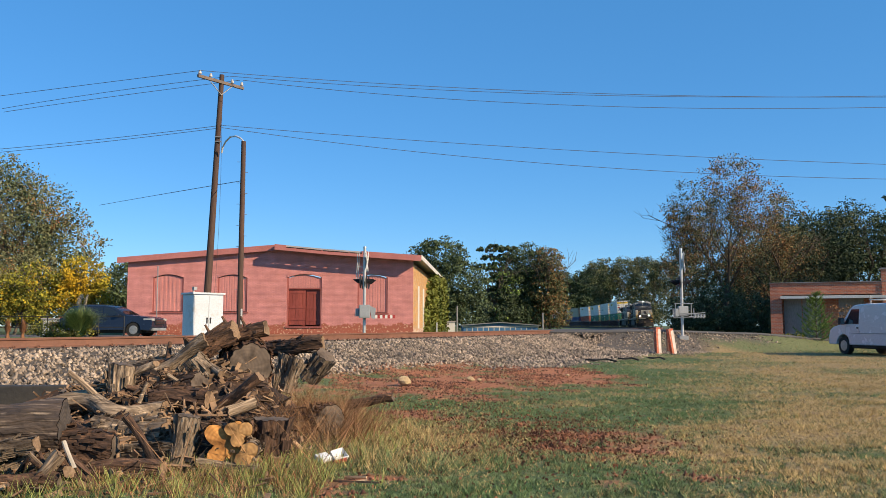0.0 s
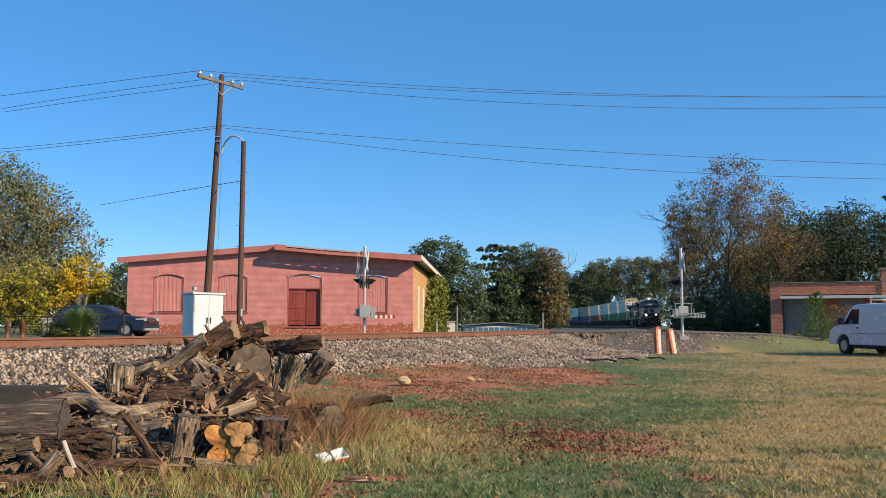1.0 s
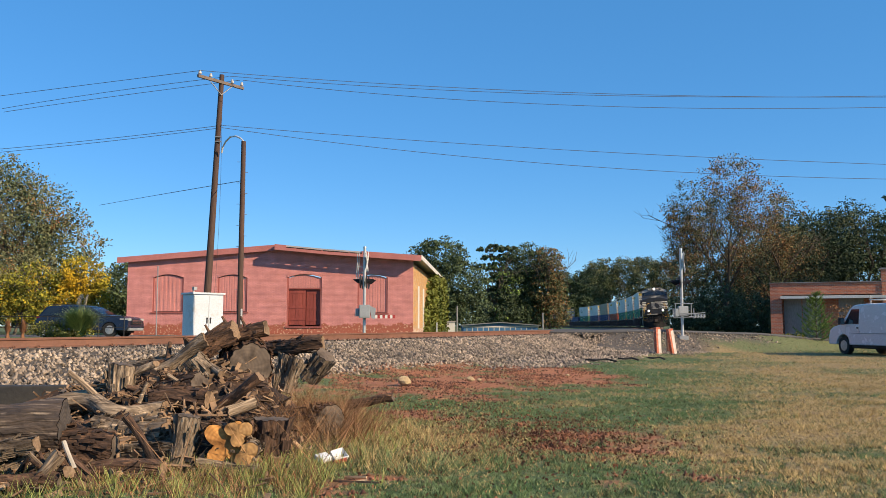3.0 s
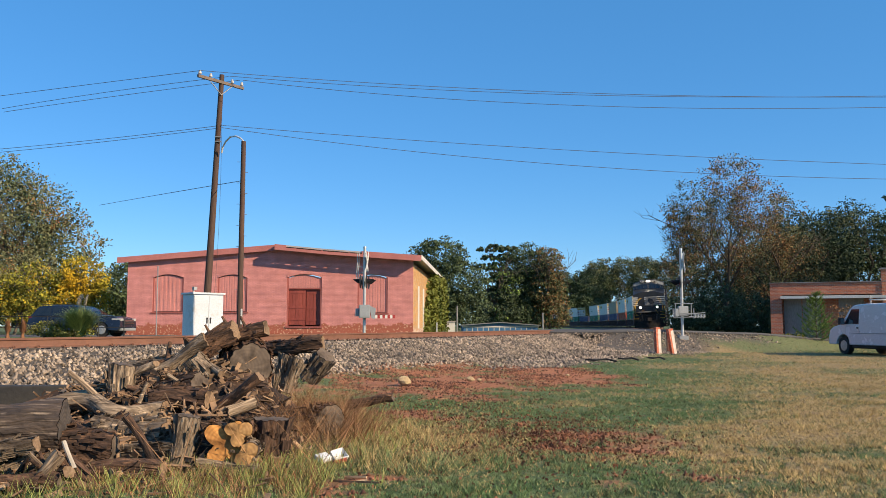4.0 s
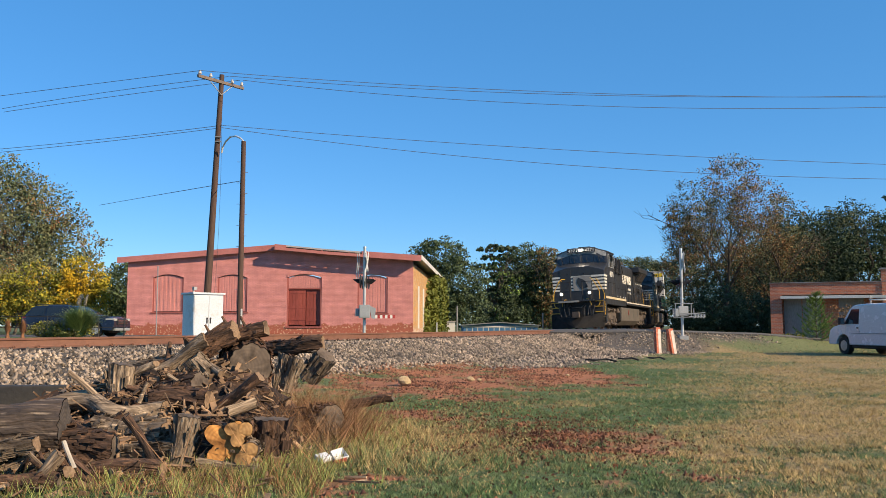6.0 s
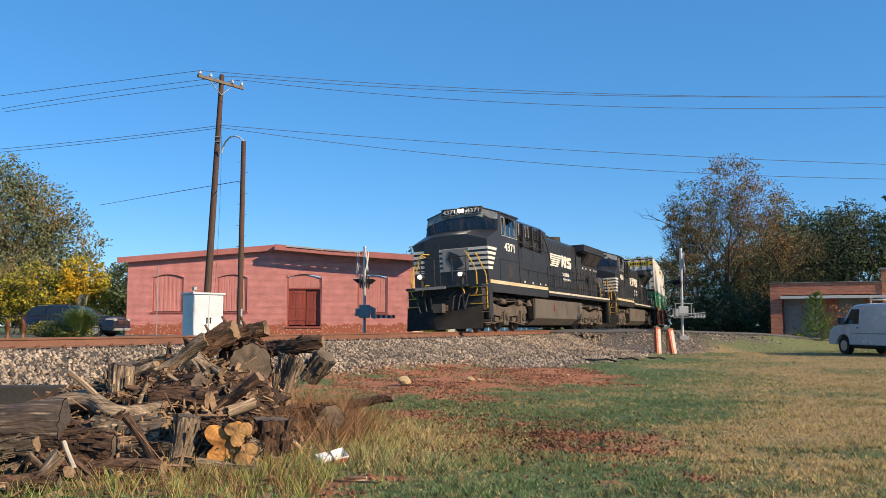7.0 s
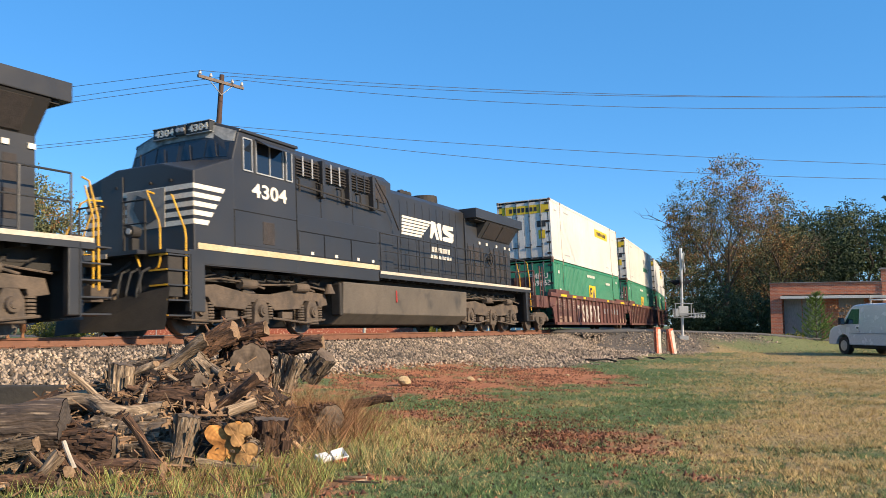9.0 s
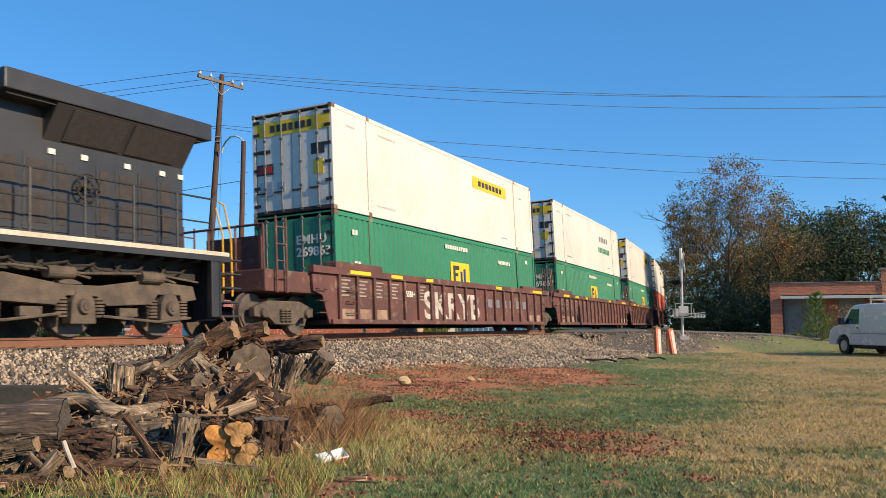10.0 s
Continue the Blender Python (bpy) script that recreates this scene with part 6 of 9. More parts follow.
def build_logs():
    # debris mound under the pile
    n = 70
    V, F = [], []
    for i in range(n):
        for j in range(n):
            u, v = -5.4 + 4.5 * i / (n - 1), 6.3 + 4.6 * j / (n - 1)
            g = pile_height(u, v)
            h = g * (1 + 0.35 * noise.noise(Vector((u * 3, v * 3, 1)))) + 0.07 * noise.noise(Vector((u * 9, v * 9, 4))) * min(1, g * 5) + 0.035 * noise.noise(Vector((u * 25, v * 25, 7))) * min(1, g * 5)
            x, y = spot(u, v)
            V.append((x, y, -1.02 + h))
    for i in range(n - 1):
        for j in range(n - 1):
            a = i * n + j
            F.append((a, a + 1, a + n + 1, a + n))
    # mulch nearly black, to stand for the shade in the gaps between logs
    m = raw_mesh("bark_mound", V, F, surf("shade_dark_mulch", (0.05, 0.027, 0.016), (0.018, 0.011, 0.008), 7, 0.95, 0, 1.0, 40, c3=(0.12, 0.07, 0.04)), "stuff")
    tagged(m, "mound of rotten bark and wood debris under the logs", "debris")
    lg = "weathered log with dark bark lying in the woodpile"
    lay("thick dark log with smooth top in the woodpile", -3.58, 7.0, -0.58, 1.05, 0.225, 0.215, turn=10, pitch=1, bark=M_SMOOTH, end=M_END_DARK, seed=3, even=0.55, seg=48, plates=False)
    lay("slab of pale flaking bark under the thick log", -3.42, 6.72, -0.72, 0.62, 0.10, 0.09, turn=8, pitch=12, bark=M_BARKG, end=M_END_TAN, seed=91, split=0.3)
    lay("curled strip of bleached bark low in the pile", -2.96, 6.55, -0.80, 0.30, 0.035, 0.045, turn=30, pitch=-48, bark=M_PALEWOOD, end=M_END_TAN, seed=92, split=0.1, seg=14)
    lay("long pale barkless log across the woodpile", -3.13, 7.9, -0.45, 1.22, 0.075, 0.105, turn=-6, pitch=1, bark=M_PALEWOOD, end=M_END_TAN, seed=4, stubs=2)
    lay("bent pale branch sticking out of the woodpile", -3.22, 7.9, -0.27, 0.36, 0.026, 0.034, turn=0, pitch=-42, bark=M_PALEWOOD, seed=5, seg=10)
    lay("short upright grey log chunk in the woodpile", -3.14, 8.5, -0.28, 0.30, 0.125, 0.13, pitch=84, bark=M_BARKG, end=M_END_GREY, seed=6)
    lay("upright grey-brown log stump leaning in the woodpile", -2.18, 7.3, -0.71, 0.42, 0.10, 0.115, pitch=80, turn=10, bark=M_BARKG, end=M_END_GREY, seed=7)
    lay("big round log with grey cut end facing out", -2.13, 9.4, -0.15, 0.55, 0.255, 0.25, turn=-74, pitch=-4, bark=M_BARK, end=M_END_GREY, seed=8, seg=48)
    lay("split log block with striped brown grain", -2.39, 8.9, -0.21, 0.40, 0.17, 0.19, turn=14, pitch=-52, bark=M_BARKG, end=M_END_TAN, seed=9, lobed=0.08, seg=30, split=0.4)
    lay("short brown log on top of the woodpile", -2.11, 9.3, 0.17, 0.46, 0.075, 0.09, turn=-8, pitch=14, bark=M_BARK, end=M_END_TAN, seed=10, stubs=1)
    lay("knobbly short log on top of the woodpile", -2.39, 9.35, 0.15, 0.34, 0.07, 0.06, turn=10, pitch=30, bark=M_BARK, end=M_END_TAN, seed=11, stubs=2)
    lay("long slanting log with torn bark", -2.72, 9.2, -0.06, 1.2, 0.115, 0.10, turn=-12, pitch=22, bark=M_BARK, end=M_END_TAN, seed=12, stubs=3)
    lay("slender slanting log with torn bark", -2.81, 8.9, -0.21, 0.95, 0.06, 0.075, turn=5, pitch=27, bark=M_BARKG, end=M_END_TAN, seed=13)
    lay("thin pale stick in the woodpile", -2.55, 8.4, -0.31, 0.26, 0.018, 0.02, turn=0, pitch=-30, bark=M_PALEWOOD, seed=14, seg=8)
    lay("clover-shaped log with fresh orange cut end", -1.80, 7.45, -0.74, 0.42, 0.175, 0.185, turn=-84, pitch=2, bark=M_BARK, end=M_END_ORANGE, seed=15, seg=72, lobed=0.24, lobes=4, roll=20, even=0.5)
    lay("small lobed log with yellowed cut end", -1.70, 7.40, -0.63, 0.36, 0.10, 0.105, turn=-78, pitch=4, bark=M_BARKG, end=M_END_STRAW, seed=215, seg=48, lobed=0.2, even=0.7)
    lay("small lobed log with yellowed cut end", -1.63, 7.37, -0.82, 0.36, 0.09, 0.095, turn=-88, pitch=1, bark=M_BARKG, end=M_END_STRAW, seed=217, seg=48, lobed=0.2, lobes=2, even=0.7)
    lay("split pale plank lying before the stump", -1.74, 7.15, -0.88, 0.50, 0.055, 0.06, turn=6, pitch=0, bark=M_BARKG, end=M_END_TAN, seed=17, split=0.2)
    lay("dark upright stump beside the orange cut log", -1.53, 7.8, -0.76, 0.36, 0.17, 0.18, pitch=88, bark=M_BARK, end=M_END_GREY, seed=18)
    lay("weathered grey stump at the end of the pile", -1.76, 10, -0.31, 0.40, 0.125, 0.14, pitch=70, turn=20, bark=M_BARKG, end=M_END_GREY, seed=19, lobed=0.14)
    lay("weathered grey stump at the end of the pile", -1.50, 10.4, -0.24, 0.36, 0.14, 0.12, turn=-35, pitch=48, bark=M_BARKG, end=M_END_GREY, seed=20)
    lay("dark log lying at the end of the pile", -1.82, 10.6, -0.05, 0.75, 0.10, 0.09, turn=-4, pitch=4, bark=M_BARK, end=M_END_TAN, seed=21)
    lay("short thick log with flaking grey bark", -2.71, 7.7, -0.73, 0.62, 0.18, 0.18, turn=-4, bark=M_BARKG, end=M_END_TAN, seed=22, lobed=0.05)
    lay(lg, -2.42, 8.1, -0.45, 0.52, 0.10, 0.11, turn=-10, pitch=2, bark=M_BARK, end=M_END_TAN, seed=23)
    lay(lg, -3.11, 7.9, -0.75, 0.45, 0.15, 0.14, turn=70, bark=M_BARK, end=M_END_GREY, seed=24)
    lay("crooked dark branch slanting in the woodpile", -1.92, 8.2, -0.44, 0.62, 0.045, 0.06, turn=-8, pitch=40, bark=M_BARK, seed=25, seg=12)
    lay("split tan wedge of firewood", -1.87, 8.1, -0.48, 0.26, 0.08, 0.075, turn=20, pitch=20, bark=M_PALEWOOD, end=M_END_TAN, seed=26, split=0.3)
    lay("dark thin branch leaning on the pile", -2.42, 7.1, -0.69, 0.50, 0.035, 0.03, pitch=-58, bark=M_BARK, seed=27, seg=10)
    lay("dark branch stub low in the pile", -2.70, 6.65, -0.92, 0.40, 0.075, 0.05, turn=-10, pitch=-40, bark=M_BARK, end=M_END_GREY, seed=28)
    lay("bleached crooked branch low in the pile", -2.93, 6.5, -0.86, 0.36, 0.04, 0.05, turn=10, pitch=50, bark=M_PALEWOOD, end=M_END_TAN, seed=29)
    lay("bleached bent stick low in the pile", -2.81, 6.6, -0.72, 0.22, 0.018, 0.02, pitch=-62, bark=M_WHITEWOOD, seed=30, seg=8)
    lay("broken board leaning low in the pile", -3.20, 6.8, -0.81, 0.38, 0.05, 0.045, turn=5, pitch=40, bark=M_BARKG, seed=31, seg=10, split=0.1)
    lay("rotten dark log half buried at the pile's edge", -3.19, 6.5, -0.96, 0.75, 0.10, 0.08, turn=-6, pitch=-6, bark=M_BARK, end=M_END_GREY, seed=32)
    lay("crumbling bark log at the pile's edge", -3.43, 6.9, -0.78, 0.42, 0.14, 0.12, turn=10, pitch=4, bark=M_BARKG, end=M_END_TAN, seed=33)
    lay("tan round log end at the pile's edge", -4.18, 8.2, -0.62, 0.40, 0.10, 0.10, turn=-70, bark=M_BARKG, end=M_END_TAN, seed=34)
    lay("fallen brown log low before the pile", -2.49, 6.95, -0.88, 0.55, 0.06, 0.07, turn=-6, pitch=4, bark=M_BARK, end=M_END_TAN, seed=35)
    lay("dark rotten stump in the weeds", -1.23, 9, -0.68, 0.36, 0.14, 0.15, turn=-60, bark=M_BARK, end=M_END_GREY, seed=36)
    lay("low rotten log in the weeds", -0.89, 10.6, -0.66, 0.6, 0.06, 0.05, turn=-14, bark=M_BARK, end=M_END_GREY, seed=37)
    lay("thick rotten log under the front of the pile", -3.05, 7.15, -0.78, 0.75, 0.17, 0.16, turn=8, pitch=-3, bark=M_BARK, end=M_END_GREY, seed=61)
    lay("split log with rough grey bark in the front row", -2.45, 7.45, -0.76, 0.55, 0.14, 0.15, turn=-14, pitch=6, bark=M_BARKG, end=M_END_GREY, seed=62, split=0.3)
    lay("thick dark log deep inside the pile", -2.75, 8.6, -0.42, 0.9, 0.17, 0.16, turn=-18, pitch=8, bark=M_BARK, end=M_END_GREY, seed=63)
    lay("thick dark log deep inside the pile", -2.15, 8.9, -0.45, 0.7, 0.18, 0.17, turn=22, pitch=-6, bark=M_BARK, end=M_END_GREY, seed=64)
    lay("gnarled root piece among the logs", -3.4, 6.75, -0.82, 0.5, 0.10, 0.06, turn=30, pitch=24, bark=M_BARKG, end=M_END_TAN, seed=65, stubs=4)
    lay("gnarled root piece among the logs", -2.95, 6.6, -0.86, 0.42, 0.08, 0.05, turn=-35, pitch=18, bark=M_BARK, end=M_END_TAN, seed=66, stubs=3)
    lay("mossy grey log leaning at the back of the pile", -3.25, 9.4, -0.25, 0.8, 0.12, 0.11, turn=-10, pitch=12, bark=M_BARKG, end=M_END_GREY, seed=67)
    rr = random.Random(44)
    kinds = [("broken dark branch in the woodpile", M_BARK, M_END_GREY), ("grey weathered branch in the woodpile", M_BARKG, M_END_TAN), ("pale bare branch in the woodpile", M_PALEWOOD, M_END_TAN), ("torn slab of dark bark on the pile", M_BARK, M_END_TAN)]
    for k in range(26):
        u, v = (rr.gauss(-3.15, 0.75), rr.gauss(8.5, 0.7)) if k % 2 else (rr.gauss(-3.6, 0.5), rr.gauss(7.1, 0.35))
        v = max(6.5, v)
        lab, bk, en = kinds[rr.choice((0, 0, 0, 1, 3, 3, 3))]
        slabby = "slab" in lab
        cut_log(lab, u, v, -0.97 + pile_height(u, v) + (0.05 if slabby else 0.04), rr.uniform(0.16, 0.42) if slabby else rr.uniform(0.2, 0.75), rr.uniform(0.05, 0.10) if slabby else rr.uniform(0.016, 0.05), rr.uniform(0.04, 0.08) if slabby else rr.uniform(0.012, 0.04),
                turn=rr.uniform(-60, 60), pitch=rr.uniform(-28, 35), roll=rr.uniform(-50, 50), bark=bk, end=en, seed=100 + k, seg=12 if not slabby else 16, split=0.1 if slabby else None)
    # dark timber between ballast and pile
    B = thing("timber_beam", "black weathered timber lying beside the ballast", "timber", site(-5.35, 11.0, -0.72, 3))
    part("beam", boxm(-1.5, 1.0, -0.12, 0.12, -0.10, 0.22, 0.02), M_DARKBEAM, B)
    # loose sticks, bark chips and dry stalks over the pile
    rs = np.random.RandomState(9)
    V, F = [], []
    for k in range(1700):
        u = rs.normal(-3.0, 0.9)
        v = rs.normal(8.2, 0.95)
        g = pile_height(u, v)
        x, y = spot(u, v)
        p = np.array([x, y, -0.97 + g + 0.05 * rs.rand()])
        d = rs.randn(3) * np.array([1, 1, 0.35])
        d /= np.linalg.norm(d)
        e = np.cross(d, rs.randn(3))
        e /= np.linalg.norm(e)
        f = np.cross(d, e)
        chip = rs.rand() < 0.8
        l, w = (rs.uniform(0.02, 0.06), rs.uniform(0.012, 0.03)) if chip else (rs.uniform(0.06, 0.25), rs.uniform(0.003, 0.008))
        h = 0.006 if chip else w
        b = len(V)
        for a1, a2, a3 in ((-1, -1, -1), (1, -1, -1), (1, 1, -1), (-1, 1, -1), (-1, -1, 1), (1, -1, 1), (1, 1, 1), (-1, 1, 1)):
            V.append(tuple(p + d * l * a1 + e * w * a2 + f * h * a3))
        for q in ((3, 2, 1, 0), (4, 5, 6, 7), (0, 1, 5, 4), (1, 2, 6, 5), (2, 3, 7, 6), (3, 0, 4, 7)):
            F.append(tuple(b + i for i in q))
    ob = raw_mesh("bark_chips", V, F, surf("chips", (0.36, 0.23, 0.13), (0.09, 0.05, 0.03), 2, 0.9, 0, 0.2, 30, island=0.6), "stuff")
    tagged(ob, "loose bark chips and twigs on the woodpile", "debris")


M_WHITEWOOD = surf("bleached_wood", (0.50, 0.45, 0.38), (0.36, 0.31, 0.25), 4, 0.85, 0, 0.2, 20)


def build_litter():
    L = thing("litter_box", "crumpled white paper food box lying in the grass", "litter", site(-0.93, 7.6, -0.915, 12) @ pose(0, 0, 0, 14, -8, 25) @ Matrix.Scale(0.85, 4))
    bm = bmesh.new()
    A = [bm.verts.new(p) for p in ((-0.02, -0.06, 0.0), (0.17, -0.04, 0.01), (0.15, 0.08, 0.02), (-0.03, 0.06, 0.01), (-0.04, -0.07, 0.09), (0.18, -0.06, 0.07), (0.20, 0.13, 0.13), (-0.01, 0.10, 0.14))]
    for f in ((0, 1, 2, 3), (0, 4, 5, 1), (1, 5, 6, 2), (2, 6, 7, 3), (3, 7, 4, 0)):
        bm.faces.new([A[i] for i in f])
    bmesh.ops.scale(bm, vec=(0.72, 0.75, 0.6), verts=bm.verts[:])
    bmesh.ops.solidify(bm, geom=bm.faces[:], thickness=0.006)
    part("box", bm, M_PAPER, L)
    part("lid", boxm(-0.19, -0.06, -0.04, 0.09, 0.03, 0.085, 0.012), M_PAPER, L)
    part("red_print", boxm(-0.05, 0.10, -0.064, -0.046, -0.005, 0.035), M_REDPAPER, L)
    T = thing("litter_rock", "pale yellow rock on the bare clay", "rock", site(-0.72, 16.4, -0.78))
    bm = bmesh.new()
    bmesh.ops.create_icosphere(bm, subdivisions=2, radius=0.13)
    for v in bm.verts:
        v.co *= 1 + 0.3 * noise.noise(v.co * 9)
        v.co.z *= 0.7
    part("rock", bm, M_ROCK, T)
    for i, (r_, a_) in enumerate(((0.55, 17.6), (0.72, 17.35), (2.7, 18.9))):
        T2 = thing("litter_rock", "small tan rock on the bare clay", "rock", site(r_, a_, -0.82, 50 * i), group="small rocks")
        bm = bmesh.new()
        bmesh.ops.create_icosphere(bm, subdivisions=2, radius=0.07)
        for v in bm.verts:
            v.co *= (1.25, 0.8, 0.6)[i] * (1 + 0.35 * noise.noise(v.co * 14 + Vector((i, 0, 0))))
            v.co.z *= 0.6
        part("rock", bm, M_ROCK, T2)
    for r_, a_, l_ in ((4.6, 25.4, 0.9), (5.6, 26.4, 0.6), (6.6, 27.0, 0.5)):
        T3 = thing("rubber_strip", "torn black rubber strip lying on the gravel", "debris", site(r_, a_, -0.80, -12), group="rubber strips")
        bm = bmesh.new()
        tube(bm, [(-l_ / 2, 0.1, 0.06), (-l_ / 6, -0.05, 0.05), (l_ / 6, 0.03, 0.08), (l_ / 2, -0.12, 0.02)], 0.028, 6)
        part("strip", bm, M_TYRE, T3)


M_PAPER = surf("white_card", (0.80, 0.79, 0.76), (0.72, 0.70, 0.67), 8, 0.8, 0, 0.1)
M_REDPAPER = surf("red_card_print", (0.45, 0.05, 0.05), rough=0.8)
M_ROCK = surf("tan_rock", (0.52, 0.40, 0.22), (0.40, 0.28, 0.15), 9, 0.9, 0, 0.4, 40)


M_CLOD = surf("clay_clods", (0.28, 0.11, 0.055), (0.12, 0.05, 0.03), 2.0, 0.95, 0, 0.2, 40, island=0.6)


def build_stones():
    rs = np.random.RandomState(3)
    ico = np.array([(1, 0, 0), (-1, 0, 0), (0, 1, 0), (0, -1, 0), (0, 0, 1), (0, 0, -1)], float)
    tri = np.array([(0, 2, 4), (2, 1, 4), (1, 3, 4), (3, 0, 4), (2, 0, 5), (1, 2, 5), (3, 1, 5), (0, 3, 5)])

    def scatter(P, size):
        n = len(P)
        s = size * (0.55 + 0.9 * rs.rand(n))
        B = ico[None] * (0.65 + 0.7 * rs.rand(n, 6, 1)) + 0.25 * rs.randn(n, 6, 3)
        B = B * s[:, None, None] * (0.7 + 0.6 * rs.rand(n, 1, 3))
        a = rs.rand(n) * 6.283
        c, d = np.cos(a), np.sin(a)
        X = B[:, :, 0] * c[:, None] - B[:, :, 1] * d[:, None]
        Y = B[:, :, 0] * d[:, None] + B[:, :, 1] * c[:, None]
        V = np.stack([X + P[:, None, 0], Y + P[:, None, 1], B[:, :, 2] + P[:, None, 2]], -1).reshape(-1, 3)
        F = (np.arange(n)[:, None, None] * 6 + tri[None]).reshape(-1, 3)
        return V, F
    n = 46000
    s = 2 + 60 * rs.rand(n) ** 1.35
    v = -3.55 + 2.75 * rs.rand(n)
    z = np.interp(v, [-3.5, -1.85, -1.2, -0.5], [-0.98, -0.30, -0.25, -0.22]) + 0.02 * rs.rand(n)
    v = v + np.where(v < -3.2, 0.25 * rs.randn(n), 0)
    th = np.interp(s, _S, _TH)
    c, q = math.cos(TILT), math.sin(TILT)
    y2, z2 = v * c + z * q, z * c - v * q
    X = np.interp(s, _S, _PX) - y2 * np.sin(th)
    Y = np.interp(s, _S, _PY) + y2 * np.cos(th)
    gz, _ = ground_z(X, Y)
    d, zr = road_near(X, Y)
    k = d > 3.3
    P = np.stack([X, Y, np.maximum(z2, gz + 0.0)], -1)[k]
    V, F = scatter(P, 0.031)
    ob = np_mesh("ballast_stones", V, F, M_STONE)
    tagged(ob, "loose grey and tan crushed ballast stones", "gravel", kind="stuff")
    # gravel spilled round the crossing
    n = 26000
    X = 14 + 40 * rs.rand(n)
    Y = -11 + 9 * rs.rand(n)
    b, st, g = soil(X, Y)
    d, zr = road_near(X, Y)
    k = (rs.rand(n) < g * 1.1) & (d > 3.0)
    X, Y = X[k], Y[k]
    gz, _ = ground_z(X, Y)
    V, F = scatter(np.stack([X, Y, gz + 0.005], -1), 0.042)
    ob = np_mesh("gravel", V, F, M_STONE)
    tagged(ob, "grey gravel spilled beside the level crossing", "gravel", kind="stuff")
    # clods on the bare clay
    n = 30000
    a_ = 6 + 18 * rs.rand(n)
    r_ = -2.2 + 7.5 * rs.rand(n)
    X = EYE[0] + a_ * math.sin(YAW) + r_ * math.cos(YAW)
    Y = EYE[1] + a_ * math.cos(YAW) - r_ * math.sin(YAW)
    b, st, g = soil(X, Y)
    k = (b > 0.35) & (wave(X, Y, 2.6, 55) + 0.6 * rs.randn(n) > 0.15)
    X, Y = X[k][:6000], Y[k][:6000]
    gz, v = ground_z(X, Y)
    V, F = scatter(np.stack([X, Y, gz + 0.004], -1), 0.02)
    ob = np_mesh("clay_clods", V, F, M_CLOD)
    tagged(ob, "dark red clay clods and crumbs on the bare ground", "soil", kind="stuff")


